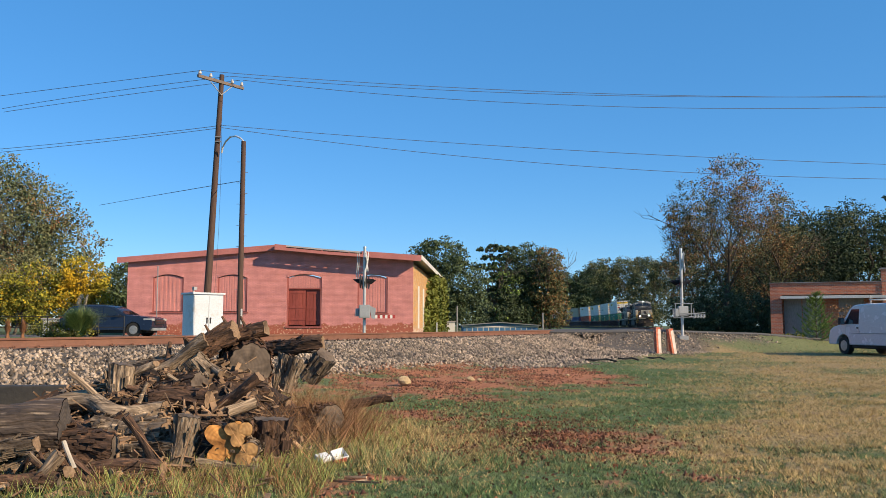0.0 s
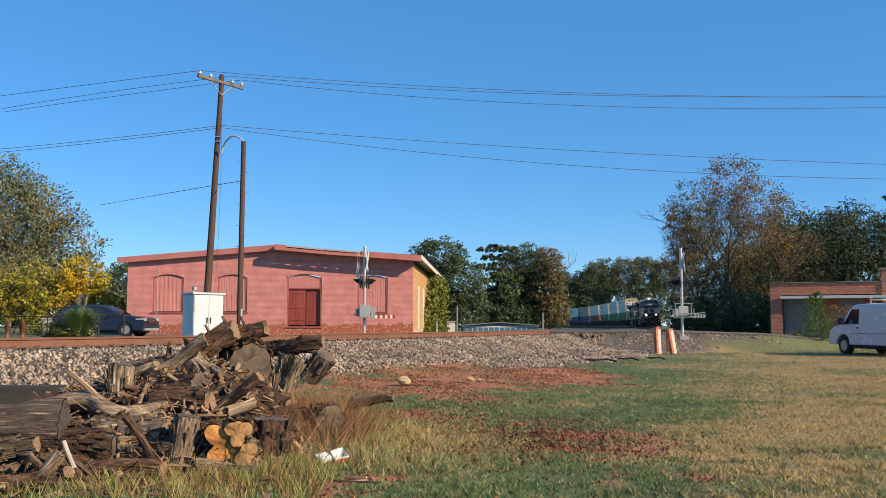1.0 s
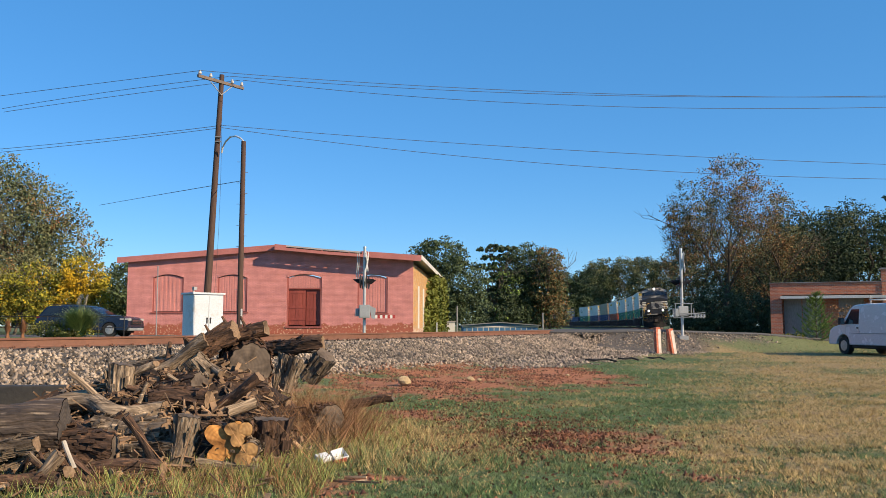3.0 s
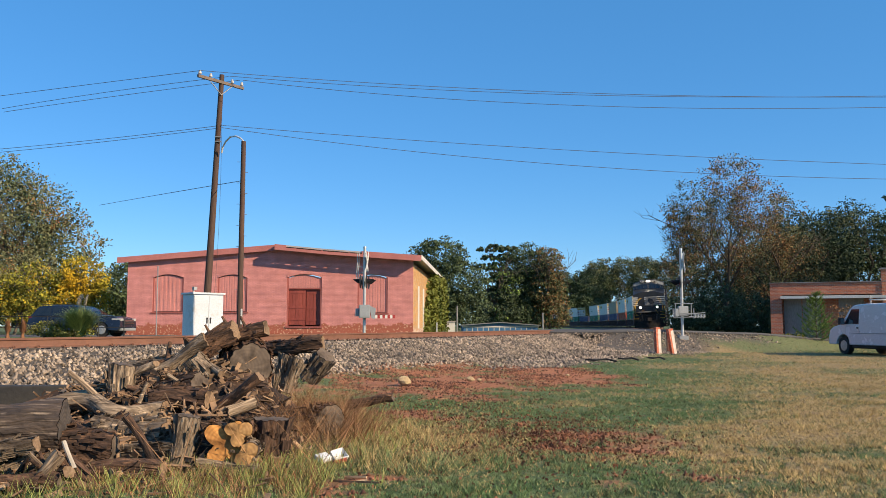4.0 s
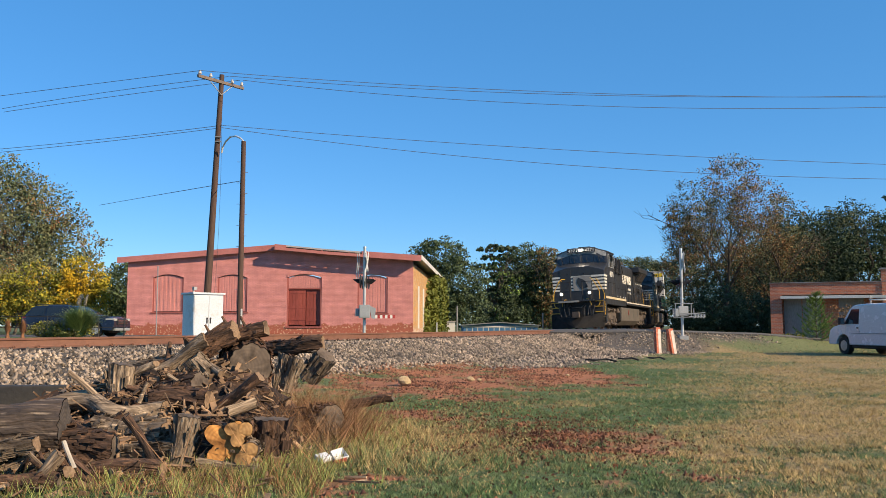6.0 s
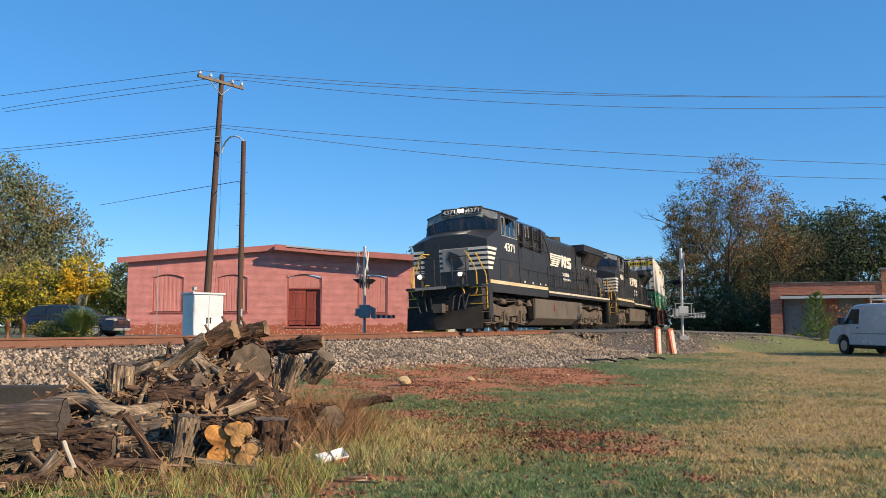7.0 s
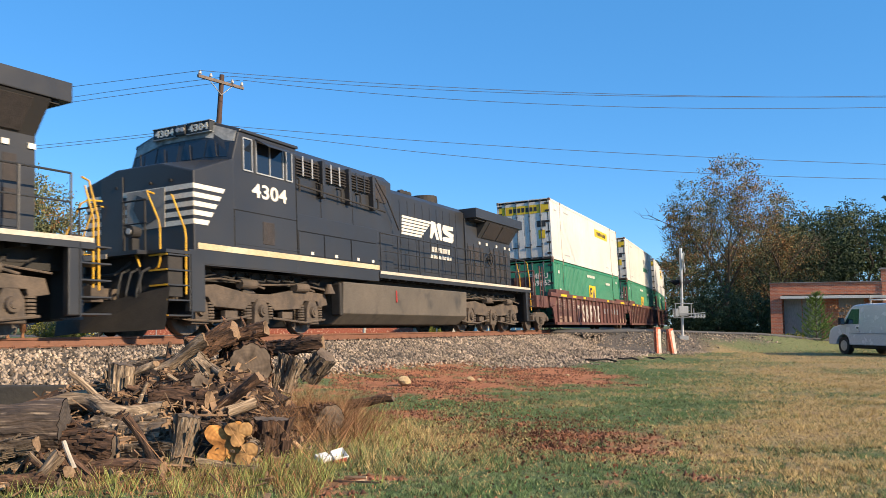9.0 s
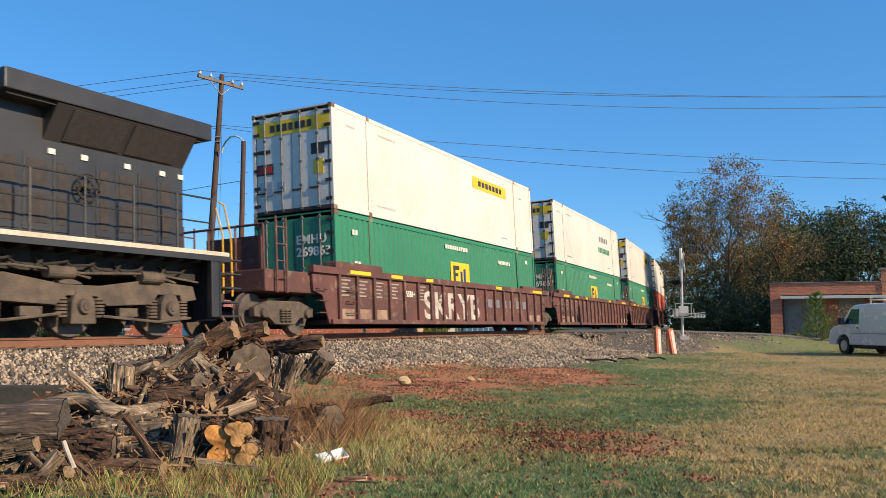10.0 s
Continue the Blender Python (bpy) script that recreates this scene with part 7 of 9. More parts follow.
def build_grass():
    rs = np.random.RandomState(8)

    def blades(P, h, w, lean, per):
        n = len(P)
        P = np.repeat(P, per, 0) + np.concatenate([rs.randn(n * per, 2) * 0.012, np.zeros((n * per, 1))], 1)
        h = np.repeat(h, per) * (0.5 + 0.7 * rs.rand(n * per))
        a, t = rs.rand(n * per) * 6.283, rs.rand(n * per) * 6.283
        side = np.stack([np.cos(a), np.sin(a), 0 * a], -1) * (w * (0.6 + 0.8 * rs.rand(n * per)))[:, None]
        tip = P + np.stack([np.cos(t) * h * lean, np.sin(t) * h * lean, h], -1)
        V = np.stack([P - side, P + side, tip], 1).reshape(-1, 3)
        return V, np.arange(len(V)).reshape(-1, 3)
    R_, A_ = [], []
    for a0, a1, cnt in ((5.6, 9, 26000), (9, 14, 30000), (14, 22, 30000), (22, 40, 34000), (40, 56, 16000)):
        a = a0 + (a1 - a0) * rs.rand(cnt)
        A_.append(a)
        R_.append((rs.rand(cnt) * 1.12 - 0.56) * a)
    R_, A_ = np.concatenate(R_), np.concatenate(A_)
    X = EYE[0] + A_ * math.sin(YAW) + R_ * math.cos(YAW)
    Y = EYE[1] + A_ * math.cos(YAW) - R_ * math.sin(YAW)
    z, v = ground_z(X, Y)
    bare, straw, gravel = soil(X, Y)
    d, zr = road_near(X, Y)
    keep = (rs.rand(len(X)) > bare * 1.25) & (gravel < 0.5) & (v < -3.4) & (d > 3.2)
    X, Y, z, straw, A_, R_ = (q[keep] for q in (X, Y, z, straw, A_, R_))
    weeds = np.clip(1.3 - np.hypot((R_ + 0.9) / 1.5, (A_ - 9.2) / 2.4), 0, 1)
    dry = rs.rand(len(X)) < 0.08 + 0.85 * straw
    big = np.clip((A_ - 8) / 18, 0, 1)
    h = 0.022 + 0.02 * rs.rand(len(X)) + 0.02 * big + 0.03 * (A_ > 40) + 0.08 * weeds * rs.rand(len(X))
    h = h * (0.55 + 0.9 * np.clip(0.5 + 0.7 * wave(X, Y, 7.0, 91) + 0.5 * wave(X, Y, 19.0, 92), 0, 1.4))
    for name, mask, mat, lab in (("green_grass", ~dry, M_GRASS, "short green lawn grass blades"), ("dry_grass", dry, M_STRAW, "short dry straw-coloured lawn grass")):
        P = np.stack([X, Y, z - 0.004], -1)[mask]
        V, F = blades(P, h[mask], 0.0036, 0.75, 6)
        ob = np_mesh(name, V, F, mat)
        tagged(ob, lab, "grass", kind="stuff")
    # taller weeds round the woodpile
    n = 3800
    r2 = np.concatenate([rs.normal(-1.25, 0.45, n // 2), rs.uniform(-4.2, -0.9, n // 2)])
    a2 = np.concatenate([rs.normal(9.2, 1.1, n // 2), rs.normal(6.9, 0.45, n // 2) + 0.0])
    X = EYE[0] + a2 * math.sin(YAW) + r2 * math.cos(YAW)
    Y = EYE[1] + a2 * math.cos(YAW) - r2 * math.sin(YAW)
    z, v = ground_z(X, Y)
    hh = 0.05 + 0.13 * rs.rand(n)
    k = rs.rand(n) < 0.38
    for name, mask, mat, lab in (("green_weeds", ~k, M_WEED, "tall green weeds at the foot of the woodpile"), ("dry_weeds", k, M_DRYWEED, "tall brown dry weeds at the foot of the woodpile")):
        V, F = blades(np.stack([X, Y, z], -1)[mask], hh[mask], 0.004, 0.55, 5)
        ob = np_mesh(name, V, F, mat)
        tagged(ob, lab, "weeds", kind="stuff")
    # dead leaves and twigs on the thin patches
    n = 8000
    r2 = np.concatenate([rs.normal(1.0, 0.8, n // 2), rs.normal(-0.3, 1.4, n // 2)])
    a2 = np.concatenate([rs.normal(9.6, 1.1, n // 2), rs.normal(11.5, 2.6, n // 2)])
    a2 = np.maximum(a2, 6.2)
    X = EYE[0] + a2 * math.sin(YAW) + r2 * math.cos(YAW)
    Y = EYE[1] + a2 * math.cos(YAW) - r2 * math.sin(YAW)
    z, v = ground_z(X, Y)
    V, F = leaf_quads(np.stack([X, Y, z + 0.01 + 0.03 * rs.rand(n)], -1), 0.017, rs)
    ob = np_mesh("dead_leaves", V, F, M_DEADLEAF)
    tagged(ob, "dark red-brown dead leaves on the thin lawn", "leaves", kind="stuff")
    n = 900
    r2, a2 = rs.normal(-1.55, 0.35, n), rs.normal(9.4, 0.6, n)
    X = EYE[0] + a2 * math.sin(YAW) + r2 * math.cos(YAW)
    Y = EYE[1] + a2 * math.cos(YAW) - r2 * math.sin(YAW)
    z, v = ground_z(X, Y)
    V, F = blades(np.stack([X, Y, z], -1), 0.3 + 0.3 * rs.rand(n), 0.004, 0.9, 6)
    ob = np_mesh("bramble", V, F, M_DRYWEED)
    tagged(ob, "tangled brown dead stalks against the woodpile", "weeds", kind="stuff")


M_GRASS = leaf_mat("grass_blades", (0.112, 0.185, 0.07), (0.17, 0.215, 0.10), 0.75, 1.2)
M_STRAW = leaf_mat("straw_blades", (0.54, 0.395, 0.185), (0.44, 0.325, 0.145), 0.6, 1.2)
M_DEADLEAF = leaf_mat("dead_leaves", (0.14, 0.055, 0.03), (0.20, 0.10, 0.05), 0.5, 1.5)
M_DRYWEED = leaf_mat("dead_stalks", (0.25, 0.115, 0.055), (0.33, 0.20, 0.10), 0.5, 1.5)
M_WEED = leaf_mat("yellow_green_weeds", (0.21, 0.25, 0.07), (0.30, 0.29, 0.10), 0.6, 1.5)
build_logs()
build_litter()
build_stones()
build_grass()
# ---- the train ----
# Vehicle space: x runs back along the train, -y is the near side, z is up from the rail tops.
M_SILL = surf("cream_stripe_paint", (0.52, 0.40, 0.22), (0.60, 0.52, 0.36), 0.8, 0.55, 0, 0.05, 20)
M_FADED = surf("faded_grey_white", (0.36, 0.33, 0.28), (0.26, 0.24, 0.21), 2, 0.6)
M_SEAMDK = surf("black_gap", (0.004, 0.004, 0.005), rough=0.9, bump=0)
M_BROW = surf("weathered_grey_brow", (0.42, 0.41, 0.37), (0.22, 0.22, 0.21), 3, 0.6, 0, 0.05, 20, dirt=((0.05, 0.05, 0.05), 0.3, 4))
M_WINFRAME = surf("dull_window_frame", (0.50, 0.50, 0.48), (0.40, 0.40, 0.39), 3, 0.45, 0.3, 0.03)
M_SILLW = surf("off_white_stripe", (0.58, 0.52, 0.42), (0.48, 0.42, 0.33), 1.2, 0.6, 0, 0.05, 20)
M_CREAM = surf("white_stripe_paint", (0.80, 0.76, 0.66), (0.72, 0.67, 0.56), 0.8, 0.5, 0, 0.03, 30)
M_YELLOW = surf("yellow_rail_paint", (0.75, 0.42, 0.025), (0.62, 0.34, 0.03), 4, 0.45, 0, 0.05, 30)
M_TRUCK = surf("dusty_truck_steel", (0.125, 0.093, 0.068), (0.07, 0.055, 0.043), 3, 0.85, 0, 0.25, 30, dirt=((0.05, 0.04, 0.035), 0.3, 4))
M_TANK = surf("dusty_tank_steel", (0.122, 0.102, 0.080), (0.086, 0.074, 0.060), 0.7, 0.75, 0, 0.08, 30, dirt=((0.03, 0.03, 0.03), 0.15, 1.4))
M_UNDER = surf("black_grime", (0.018, 0.017, 0.016), (0.035, 0.03, 0.026), 3, 0.8, 0, 0.2, 30)
M_MESH = surf("dark_grille", (0.050, 0.041, 0.039), (0.032, 0.028, 0.027), 8, 0.7, 0.2, 0.5, 120)
M_WHEEL = surf("wheel_steel", (0.16, 0.13, 0.11), (0.09, 0.075, 0.065), 4, 0.6, 0.4, 0.1, 40)
M_GLASS = glass_dark("dark_cab_glass", (0.012, 0.017, 0.025))
M_LAMP = surf("lit_headlight", (1, 0.95, 0.85), rough=0.3, bump=0, glow=((1.0, 0.86, 0.68), 120))
M_LENS_OFF = surf("unlit_lens", (0.5, 0.48, 0.45), rough=0.15, bump=0)
M_REDMARK = surf("red_marking", (0.42, 0.03, 0.02), rough=0.6)
M_SIGNY = surf("yellow_sign_paint", (0.80, 0.55, 0.02), (0.72, 0.48, 0.02), 2, 0.5, 0, 0.02)
M_BLUE = surf("blue_paint", (0.02, 0.05, 0.18), (0.018, 0.04, 0.14), 1, 0.5)
M_ORANGE = surf("orange_red_paint", (0.55, 0.09, 0.035), (0.48, 0.075, 0.03), 1, 0.55)
M_TAN = surf("tan_paint", (0.45, 0.33, 0.2), (0.40, 0.29, 0.18), 1, 0.6)
M_HOSE = surf("rubber_hose", (0.03, 0.03, 0.03), rough=0.6)
M_SPRAY = surf("pale_spray_paint", (0.55, 0.52, 0.47), (0.38, 0.33, 0.30), 3, 0.8, 0, 0.1)
M_DUST = surf("tan_road_dust", (0.34, 0.24, 0.165), (0.20, 0.12, 0.09), 3, 0.85, 0, 0.1)
M_DKPRINT = surf("dark_print", (0.03, 0.035, 0.04), rough=0.7, bump=0)
TRAIN = []


def lettering(text, size, m, material, parent, name="lettering", depth=0.006, squeeze=1.0):
    """Words in the built-in font, turned into a mesh; they read along x with z up, facing -y."""
    cu = bpy.data.curves.new("text", "FONT")
    cu.body, cu.size, cu.extrude, cu.space_character = text, size, depth, 1.05
    cu.offset = size * 0.025
    tmp = bpy.data.objects.new("text", cu)
    scene.collection.objects.link(tmp)
    me = bpy.data.meshes.new_from_object(tmp.evaluated_get(bpy.context.evaluated_depsgraph_get()))
    bpy.data.objects.remove(tmp)
    me.materials.append(material)
    ob = new(name, me)
    ob.parent = parent
    me.transform(m @ pose(0, 0, 0, 90) @ Matrix.Diagonal((squeeze, 1, 1, 1)))
    return ob


def wheelset(parent, x, r, half=0.76):
    bm = bmesh.new()
    for s in (-1, 1):
        rod(bm, (0, s * (half - 0.065), 0), (0, s * (half + 0.065), 0), r, r * 0.985, 36)
        rod(bm, (0, s * (half - 0.095), 0), (0, s * (half - 0.065), 0), r + 0.028, r + 0.028, 36)
        rod(bm, (0, s * (half + 0.065), 0), (0, s * (half + 0.10), 0), r * 0.33, r * 0.28, 20)
        for k in range(5):
            a = 2 * math.pi * k / 5
            rod(bm, (math.cos(a) * r * 0.6, s * (half + 0.06), math.sin(a) * r * 0.6), (math.cos(a) * r * 0.6, s * (half + 0.075), math.sin(a) * r * 0.6), r * 0.09, None, 10)
    rod(bm, (0, -half - 0.2, 0), (0, half + 0.2, 0), 0.09, None, 12)
    ob = part("wheelset", bm, M_WHEEL, parent)
    ob.location = (x, 0, r)
    ob["r"] = r
    return ob


def loco_truck(parent, xs):
    """A three-axle truck, its frame, journal boxes, springs and brake gear."""
    r = 0.53
    for x in xs:
        wheelset(parent, x, r)
    a, b = xs[0] - 0.75, xs[-1] + 0.75
    for s in (-1, 1):
        y0, y1 = (s * 0.98, s * 1.16)
        bm = bmesh.new()
        prof = [(a, 0.72), (a + 0.15, 1.0), (xs[0] + 0.55, 1.08), (xs[1] - 0.4, 0.92), (xs[1] + 0.4, 0.92), (xs[2] - 0.55, 1.08), (b - 0.1, 1.0), (b, 0.72), (xs[2] + 0.34, 0.66), (xs[2] + 0.30, 0.80), (xs[2] - 0.30, 0.80), (xs[2] - 0.45, 0.60),
                (xs[1] + 0.55, 0.55), (xs[1] + 0.32, 0.72), (xs[1] - 0.32, 0.72), (xs[1] - 0.55, 0.55), (xs[0] + 0.45, 0.60), (xs[0] + 0.30, 0.80), (xs[0] - 0.30, 0.80), (xs[0] - 0.34, 0.66)]
        slab(bm, prof, "y", min(y0, y1), max(y0, y1))
        fr = part("truck_frame", soften(bm, 0.02), M_TRUCK, parent, "dusty cast steel truck frame")
        for x in xs:
            bm = bmesh.new()
            slab(bm, [(x - 0.27, 0.22), (x + 0.27, 0.22), (x + 0.24, 0.62), (x + 0.14, 0.80), (x - 0.14, 0.80), (x - 0.24, 0.62)], "y", min(s * 0.95, s * 1.2), max(s * 0.95, s * 1.2))
            soften(bm, 0.02)
            rod(bm, (x, s * 1.19, 0.53), (x, s * 1.27, 0.53), 0.15, 0.13, 18)
            rod(bm, (x, s * 1.26, 0.53), (x, s * 1.29, 0.53), 0.08, 0.07, 12)
            part("journal_box", bm, M_TRUCK, fr)
            for e in (-1, 1):
                bm = bmesh.new()
                for k in range(6):
                    z = 0.34 + k * 0.062
                    rod(bm, (x + e * 0.40, s * 1.08, z), (x + e * 0.40, s * 1.08, z + 0.04), 0.115, None, 12)
                part("spring", bm, M_TRUCK, fr)
        bm = bmesh.new()
        for k in range(2):
            xm = (xs[k] + xs[k + 1]) / 2
            box(bm, xm - 0.2, xm + 0.22, s * 1.1 - 0.06, s * 1.1 + 0.14 * s if s > 0 else s * 1.1 + 0.06, 0.36, 0.52)
            rod(bm, (xm + 0.25, s * 1.2, 1.12), (xm + 0.8, s * 1.2, 1.12), 0.11, None, 14)
            rod(bm, (xm + 0.8, s * 1.2, 1.12), (xm + 1.2, s * 1.15, 1.05), 0.03, None, 8)
        tube(bm, [(a, s * 1.2, 1.1), (xs[0] + 0.6, s * 1.23, 1.20), (xs[1], s * 1.22, 1.12), (xs[2] - 0.5, s * 1.23, 1.20), (b, s * 1.2, 1.08)], 0.022)
        tube(bm, [(a, s * 1.15, 0.36), (xs[0] - 0.3, s * 1.24, 0.30), (xs[0] + 0.5, s * 1.24, 0.28), (xs[1] - 0.5, s * 1.22, 0.40)], 0.028)
        tube(bm, [(xs[1] + 0.4, s * 1.2, 0.36), (xs[2] - 0.4, s * 1.24, 0.26), (xs[2] + 0.5, s * 1.22, 0.34)], 0.028)
        part("brake_gear", bm, M_TRUCK, fr)
        bm = bmesh.new()
        rr = random.Random(int(xs[0] * 10))
        for k in range(9):
            x0 = a + 0.2 + k * (b - a - 0.6) / 9
            tube(bm, [(x0, s * 0.95, 1.45), (x0 + 0.15, s * 1.15, 1.30 - 0.12 * rr.random()), (x0 + 0.5, s * 1.2, 1.18 + 0.15 * rr.random()), (x0 + 0.8, s * 1.05, 1.38)], 0.025)
        part("cable", bm, M_UNDER, fr)


def handrail(parent, posts, z0, z1, y, mat, mid=True, name="handrail"):
    bm = bmesh.new()
    for x in posts:
        rod(bm, (x, y, z0), (x, y, z1), 0.022, None, 6)
    rod(bm, (posts[0], y, z1), (posts[-1], y, z1), 0.02, None, 6)
    if mid:
        rod(bm, (posts[0], y, (z0 + z1) / 2 + 0.05), (posts[-1], y, (z0 + z1) / 2 + 0.05), 0.016, None, 6)
    return part(name, bm, mat, parent)


def stair(parent, x0, x1, s, name="step_well"):
    """Corner steps with yellow edges, rising along y towards the middle at one end."""
    bm = bmesh.new()
    box(bm, x1 - 0.03, x1, min(s * 0.75, s * 1.52), max(s * 0.75, s * 1.52), 0.32, 1.62)
    box(bm, x0, x1, min(s * 0.72, s * 0.76), max(s * 0.72, s * 0.76), 0.32, 1.62)
    w = part(name, bm, M_BLACK, parent)
    for k in range(5):
        z = 0.36 + k * 0.30
        bm = boxm(min(x0, x1), max(x0, x1), min(s * 0.98, s * 1.5), max(s * 0.98, s * 1.5), z, z + 0.03)
        part("step", bm, M_BLACK, w)
        bm = boxm(min(x0, x1) - 0.012, min(x0, x1) + 0.012, min(s * 1.02, s * 1.48), max(s * 1.02, s * 1.48), z, z + 0.034)
        part("step_edge", bm, M_YELLOW, w, "yellow step edge")


def make_loco():
    L = thing("locomotive", "black wide-nosed diesel freight locomotive with white stripes on the rails", "locomotive", group="locomotives")
    # underframe
    bm = bmesh.new()
    box(bm, 0.45, 20.75, -1.0, 1.0, 1.15, 1.60)
    uf = part("underframe", bm, M_UNDER, L)
    for k in range(24):
        part("outrigger", boxm(8.6 + k * 0.5, 8.72 + k * 0.5, -1.42, 1.42, 1.48, 1.598), M_UNDER, uf)
    part("walkway", boxm(8.4, 21.0, -1.5, 1.5, 1.60, 1.68), M_BLACK, L)
    for s in (-1, 1):
        part("side_sill", boxm(8.4, 21.0, s * 1.5 - 0.02, s * 1.5 + 0.02, 1.52, 1.70), M_BLACK, L)
        part("sill_stripe", boxm(8.45, 20.95, s * 1.522 - 0.006, s * 1.522 + 0.006, 1.635, 1.72), M_SILLW, L, "off-white reflective sill stripe")
        part("sill_stripe", boxm(0.9, 8.40, s * 1.512 - 0.006, s * 1.512 + 0.006, 1.74, 1.87), M_SILL, L, "dirty cream sill stripe")
    # nose and cab
    def cabsec(x, ztop, zc, w=1.5, zb=1.42):
        return [(x, -w, zb), (x, -w, ztop), (x, -0.62, zc), (x, 0.62, zc), (x, w, ztop), (x, w, zb)]

    def loft(secs, name, mat, parent, bev=0.03):
        bm = bmesh.new()
        R = [[bm.verts.new(p) for p in s] for s in secs]
        n = len(R[0])
        for A, B in zip(R, R[1:]):
            for i in range(n):
                bm.faces.new((A[i], A[(i + 1) % n], B[(i + 1) % n], B[i]))
        bm.faces.new(R[0][::-1])
        bm.faces.new(R[-1])
        bmesh.ops.recalc_face_normals(bm, faces=bm.faces[:])
        if bev:
            soften(bm, bev)
        return part(name, bm, mat, parent)
    nose = loft([cabsec(0.80, 3.36, 3.62), cabsec(2.10, 3.84, 3.92)], "nose", M_BLACK, L)
    cab = loft([cabsec(2.05, 3.84, 3.90), cabsec(2.28, 4.50, 4.82), cabsec(4.45, 4.50, 4.82)], "cab", M_BLACK, L)
    loft([cabsec(2.27, 4.50, 4.80, 1.52, 4.46), cabsec(2.30, 4.55, 4.86, 1.54, 4.49), cabsec(4.5, 4.55, 4.86, 1.55, 4.48)], "cab_roof", M_BLACK, L, 0.02)
    # windshield: four dark panes with pale frame
    def front_quad(y0, y1, t0, t1, zlo0, zlo1, lift, mat, name, parent):
        """A pane on the sloped cab front, from y0 to y1; t0, t1 are heights along the slope."""
        bm = bmesh.new()
        def pt(y, t, out):
            top = 4.50 + (4.82 - 4.50) * min(1, (1.5 - abs(y)) / 0.88)
            bot = 3.84 + 0.06 * min(1, (1.5 - abs(y)) / 0.88)
            return (2.05 + 0.23 * t - out, y, bot + (top - bot) * t)
        A = [bm.verts.new(pt(y, t, lift)) for y, t in ((y0, t0), (y1, t0), (y1, t1), (y0, t1))]
        B = [bm.verts.new(pt(y, t, -0.02)) for y, t in ((y0, t0), (y1, t0), (y1, t1), (y0, t1))]
        bm.faces.new(A)
        bm.faces.new(B[::-1])
        for i in range(4):
            bm.faces.new((A[i], B[i], B[(i + 1) % 4], A[(i + 1) % 4]))
        bmesh.ops.recalc_face_normals(bm, faces=bm.faces[:])
        return part(name, bm, mat, parent)
    for y0, y1 in ((-1.36, -0.74), (-0.70, -0.08), (0.08, 0.70), (0.74, 1.36)):
        front_quad(y0, y1, 0.07, 0.55, 0, 0, 0.012, M_GLASS, "windshield_pane", cab)
    for y0, y1 in ((-1.45, -0.62), (-0.62, 0.62), (0.62, 1.45)):
        front_quad(y0, y1, 0.60, 0.98, 0, 0, 0.012, M_BROW, "brow_panel", cab)
    for y in (-0.5, 0.5):
        nb = part("number_board", boxm(2.12, 2.4, y - 0.33, y + 0.33, 4.57, 4.81, 0.02), M_DKPRINT, cab)
        part("frame", boxm(2.108, 2.3, y - 0.35, y + 0.35, 4.555, 4.568), M_WINFRAME, nb)
        part("frame", boxm(2.108, 2.3, y - 0.35, y + 0.35, 4.812, 4.825), M_WINFRAME, nb)
    hb = part("headlight_box", boxm(2.10, 2.36, -0.135, 0.135, 4.58, 4.82, 0.02), M_BLACK, cab)
    for y in (-0.065, 0.065):
        bm = bmesh.new()
        rod(bm, (2.075, y, 4.70), (2.11, y, 4.70), 0.055, None, 16)
        part("lens", bm, M_LAMP, hb, "lit headlight lens")
    for y in (-1.1, -0.37, 0.37, 1.1):
        bm = bmesh.new()
        tube(bm, [(2.02, y, 3.92), (2.06, y + 0.06, 4.12), (2.10, y + 0.10, 4.30)], 0.012)
        part("wiper", bm, M_UNDER, cab)
    for y in (-0.9, -0.35, 0.6):
        bm = bmesh.new()
        rod(bm, (0.76, y, 3.22), (0.80, y, 3.22), 0.035, None, 10)
        part("marker_lamp", bm, M_UNDER, nose)
    for x in (2.6, 3.4, 4.1):
        part("roof_vent", boxm(x, x + 0.35, -0.45, 0.25, 4.84, 4.93, 0.02), M_UNDER, cab)
    # nose stripes on the front and both sides
    for k in range(5):
        z0, z1 = 3.10 - k * 0.185, 3.10 - k * 0.185 - 0.105
        part("nose_stripe", boxm(0.785, 0.80, -1.5, 1.5, z1, z0), M_CREAM, nose)
        for s in (-1, 1):
            bm = bmesh.new()
            e0, e1 = 1.78 - k * 0.125, 1.78 - k * 0.125 - 0.07
            slab(bm, [(0.80, z0), (e0, z0), (e1, z1), (0.80, z1)], "y", min(s * 1.5, s * 1.512), max(s * 1.5, s * 1.512))
            part("nose_stripe", bm, M_CREAM, nose)
    part("nose_emblem", boxm(0.77, 0.785, -0.75, 0.30, 2.25, 3.08), M_FADED, nose, "plain white emblem panel")
    bm = bmesh.new()
    slab(bm, [(-0.55, 2.45), (-0.15, 2.3), (0.1, 2.7), (0.0, 3.0), (-0.35, 2.85)], "x", 0.755, 0.77)
    part("emblem", bm, M_BLACK, nose)
    part("nose_door", boxm(0.775, 0.80, 0.42, 1.05, 1.75, 3.45, 0.01), M_BLACK, nose)
    bm = bmesh.new()
    box(bm, -0.25, 0.8, -1.0, 1.0, 1.60, 1.68)
    box(bm, 0.0, 0.8, -1.5, 1.5, 1.605, 1.675)
    part("front_platform", bm, M_BLACK, L)
    bm = bmesh.new()
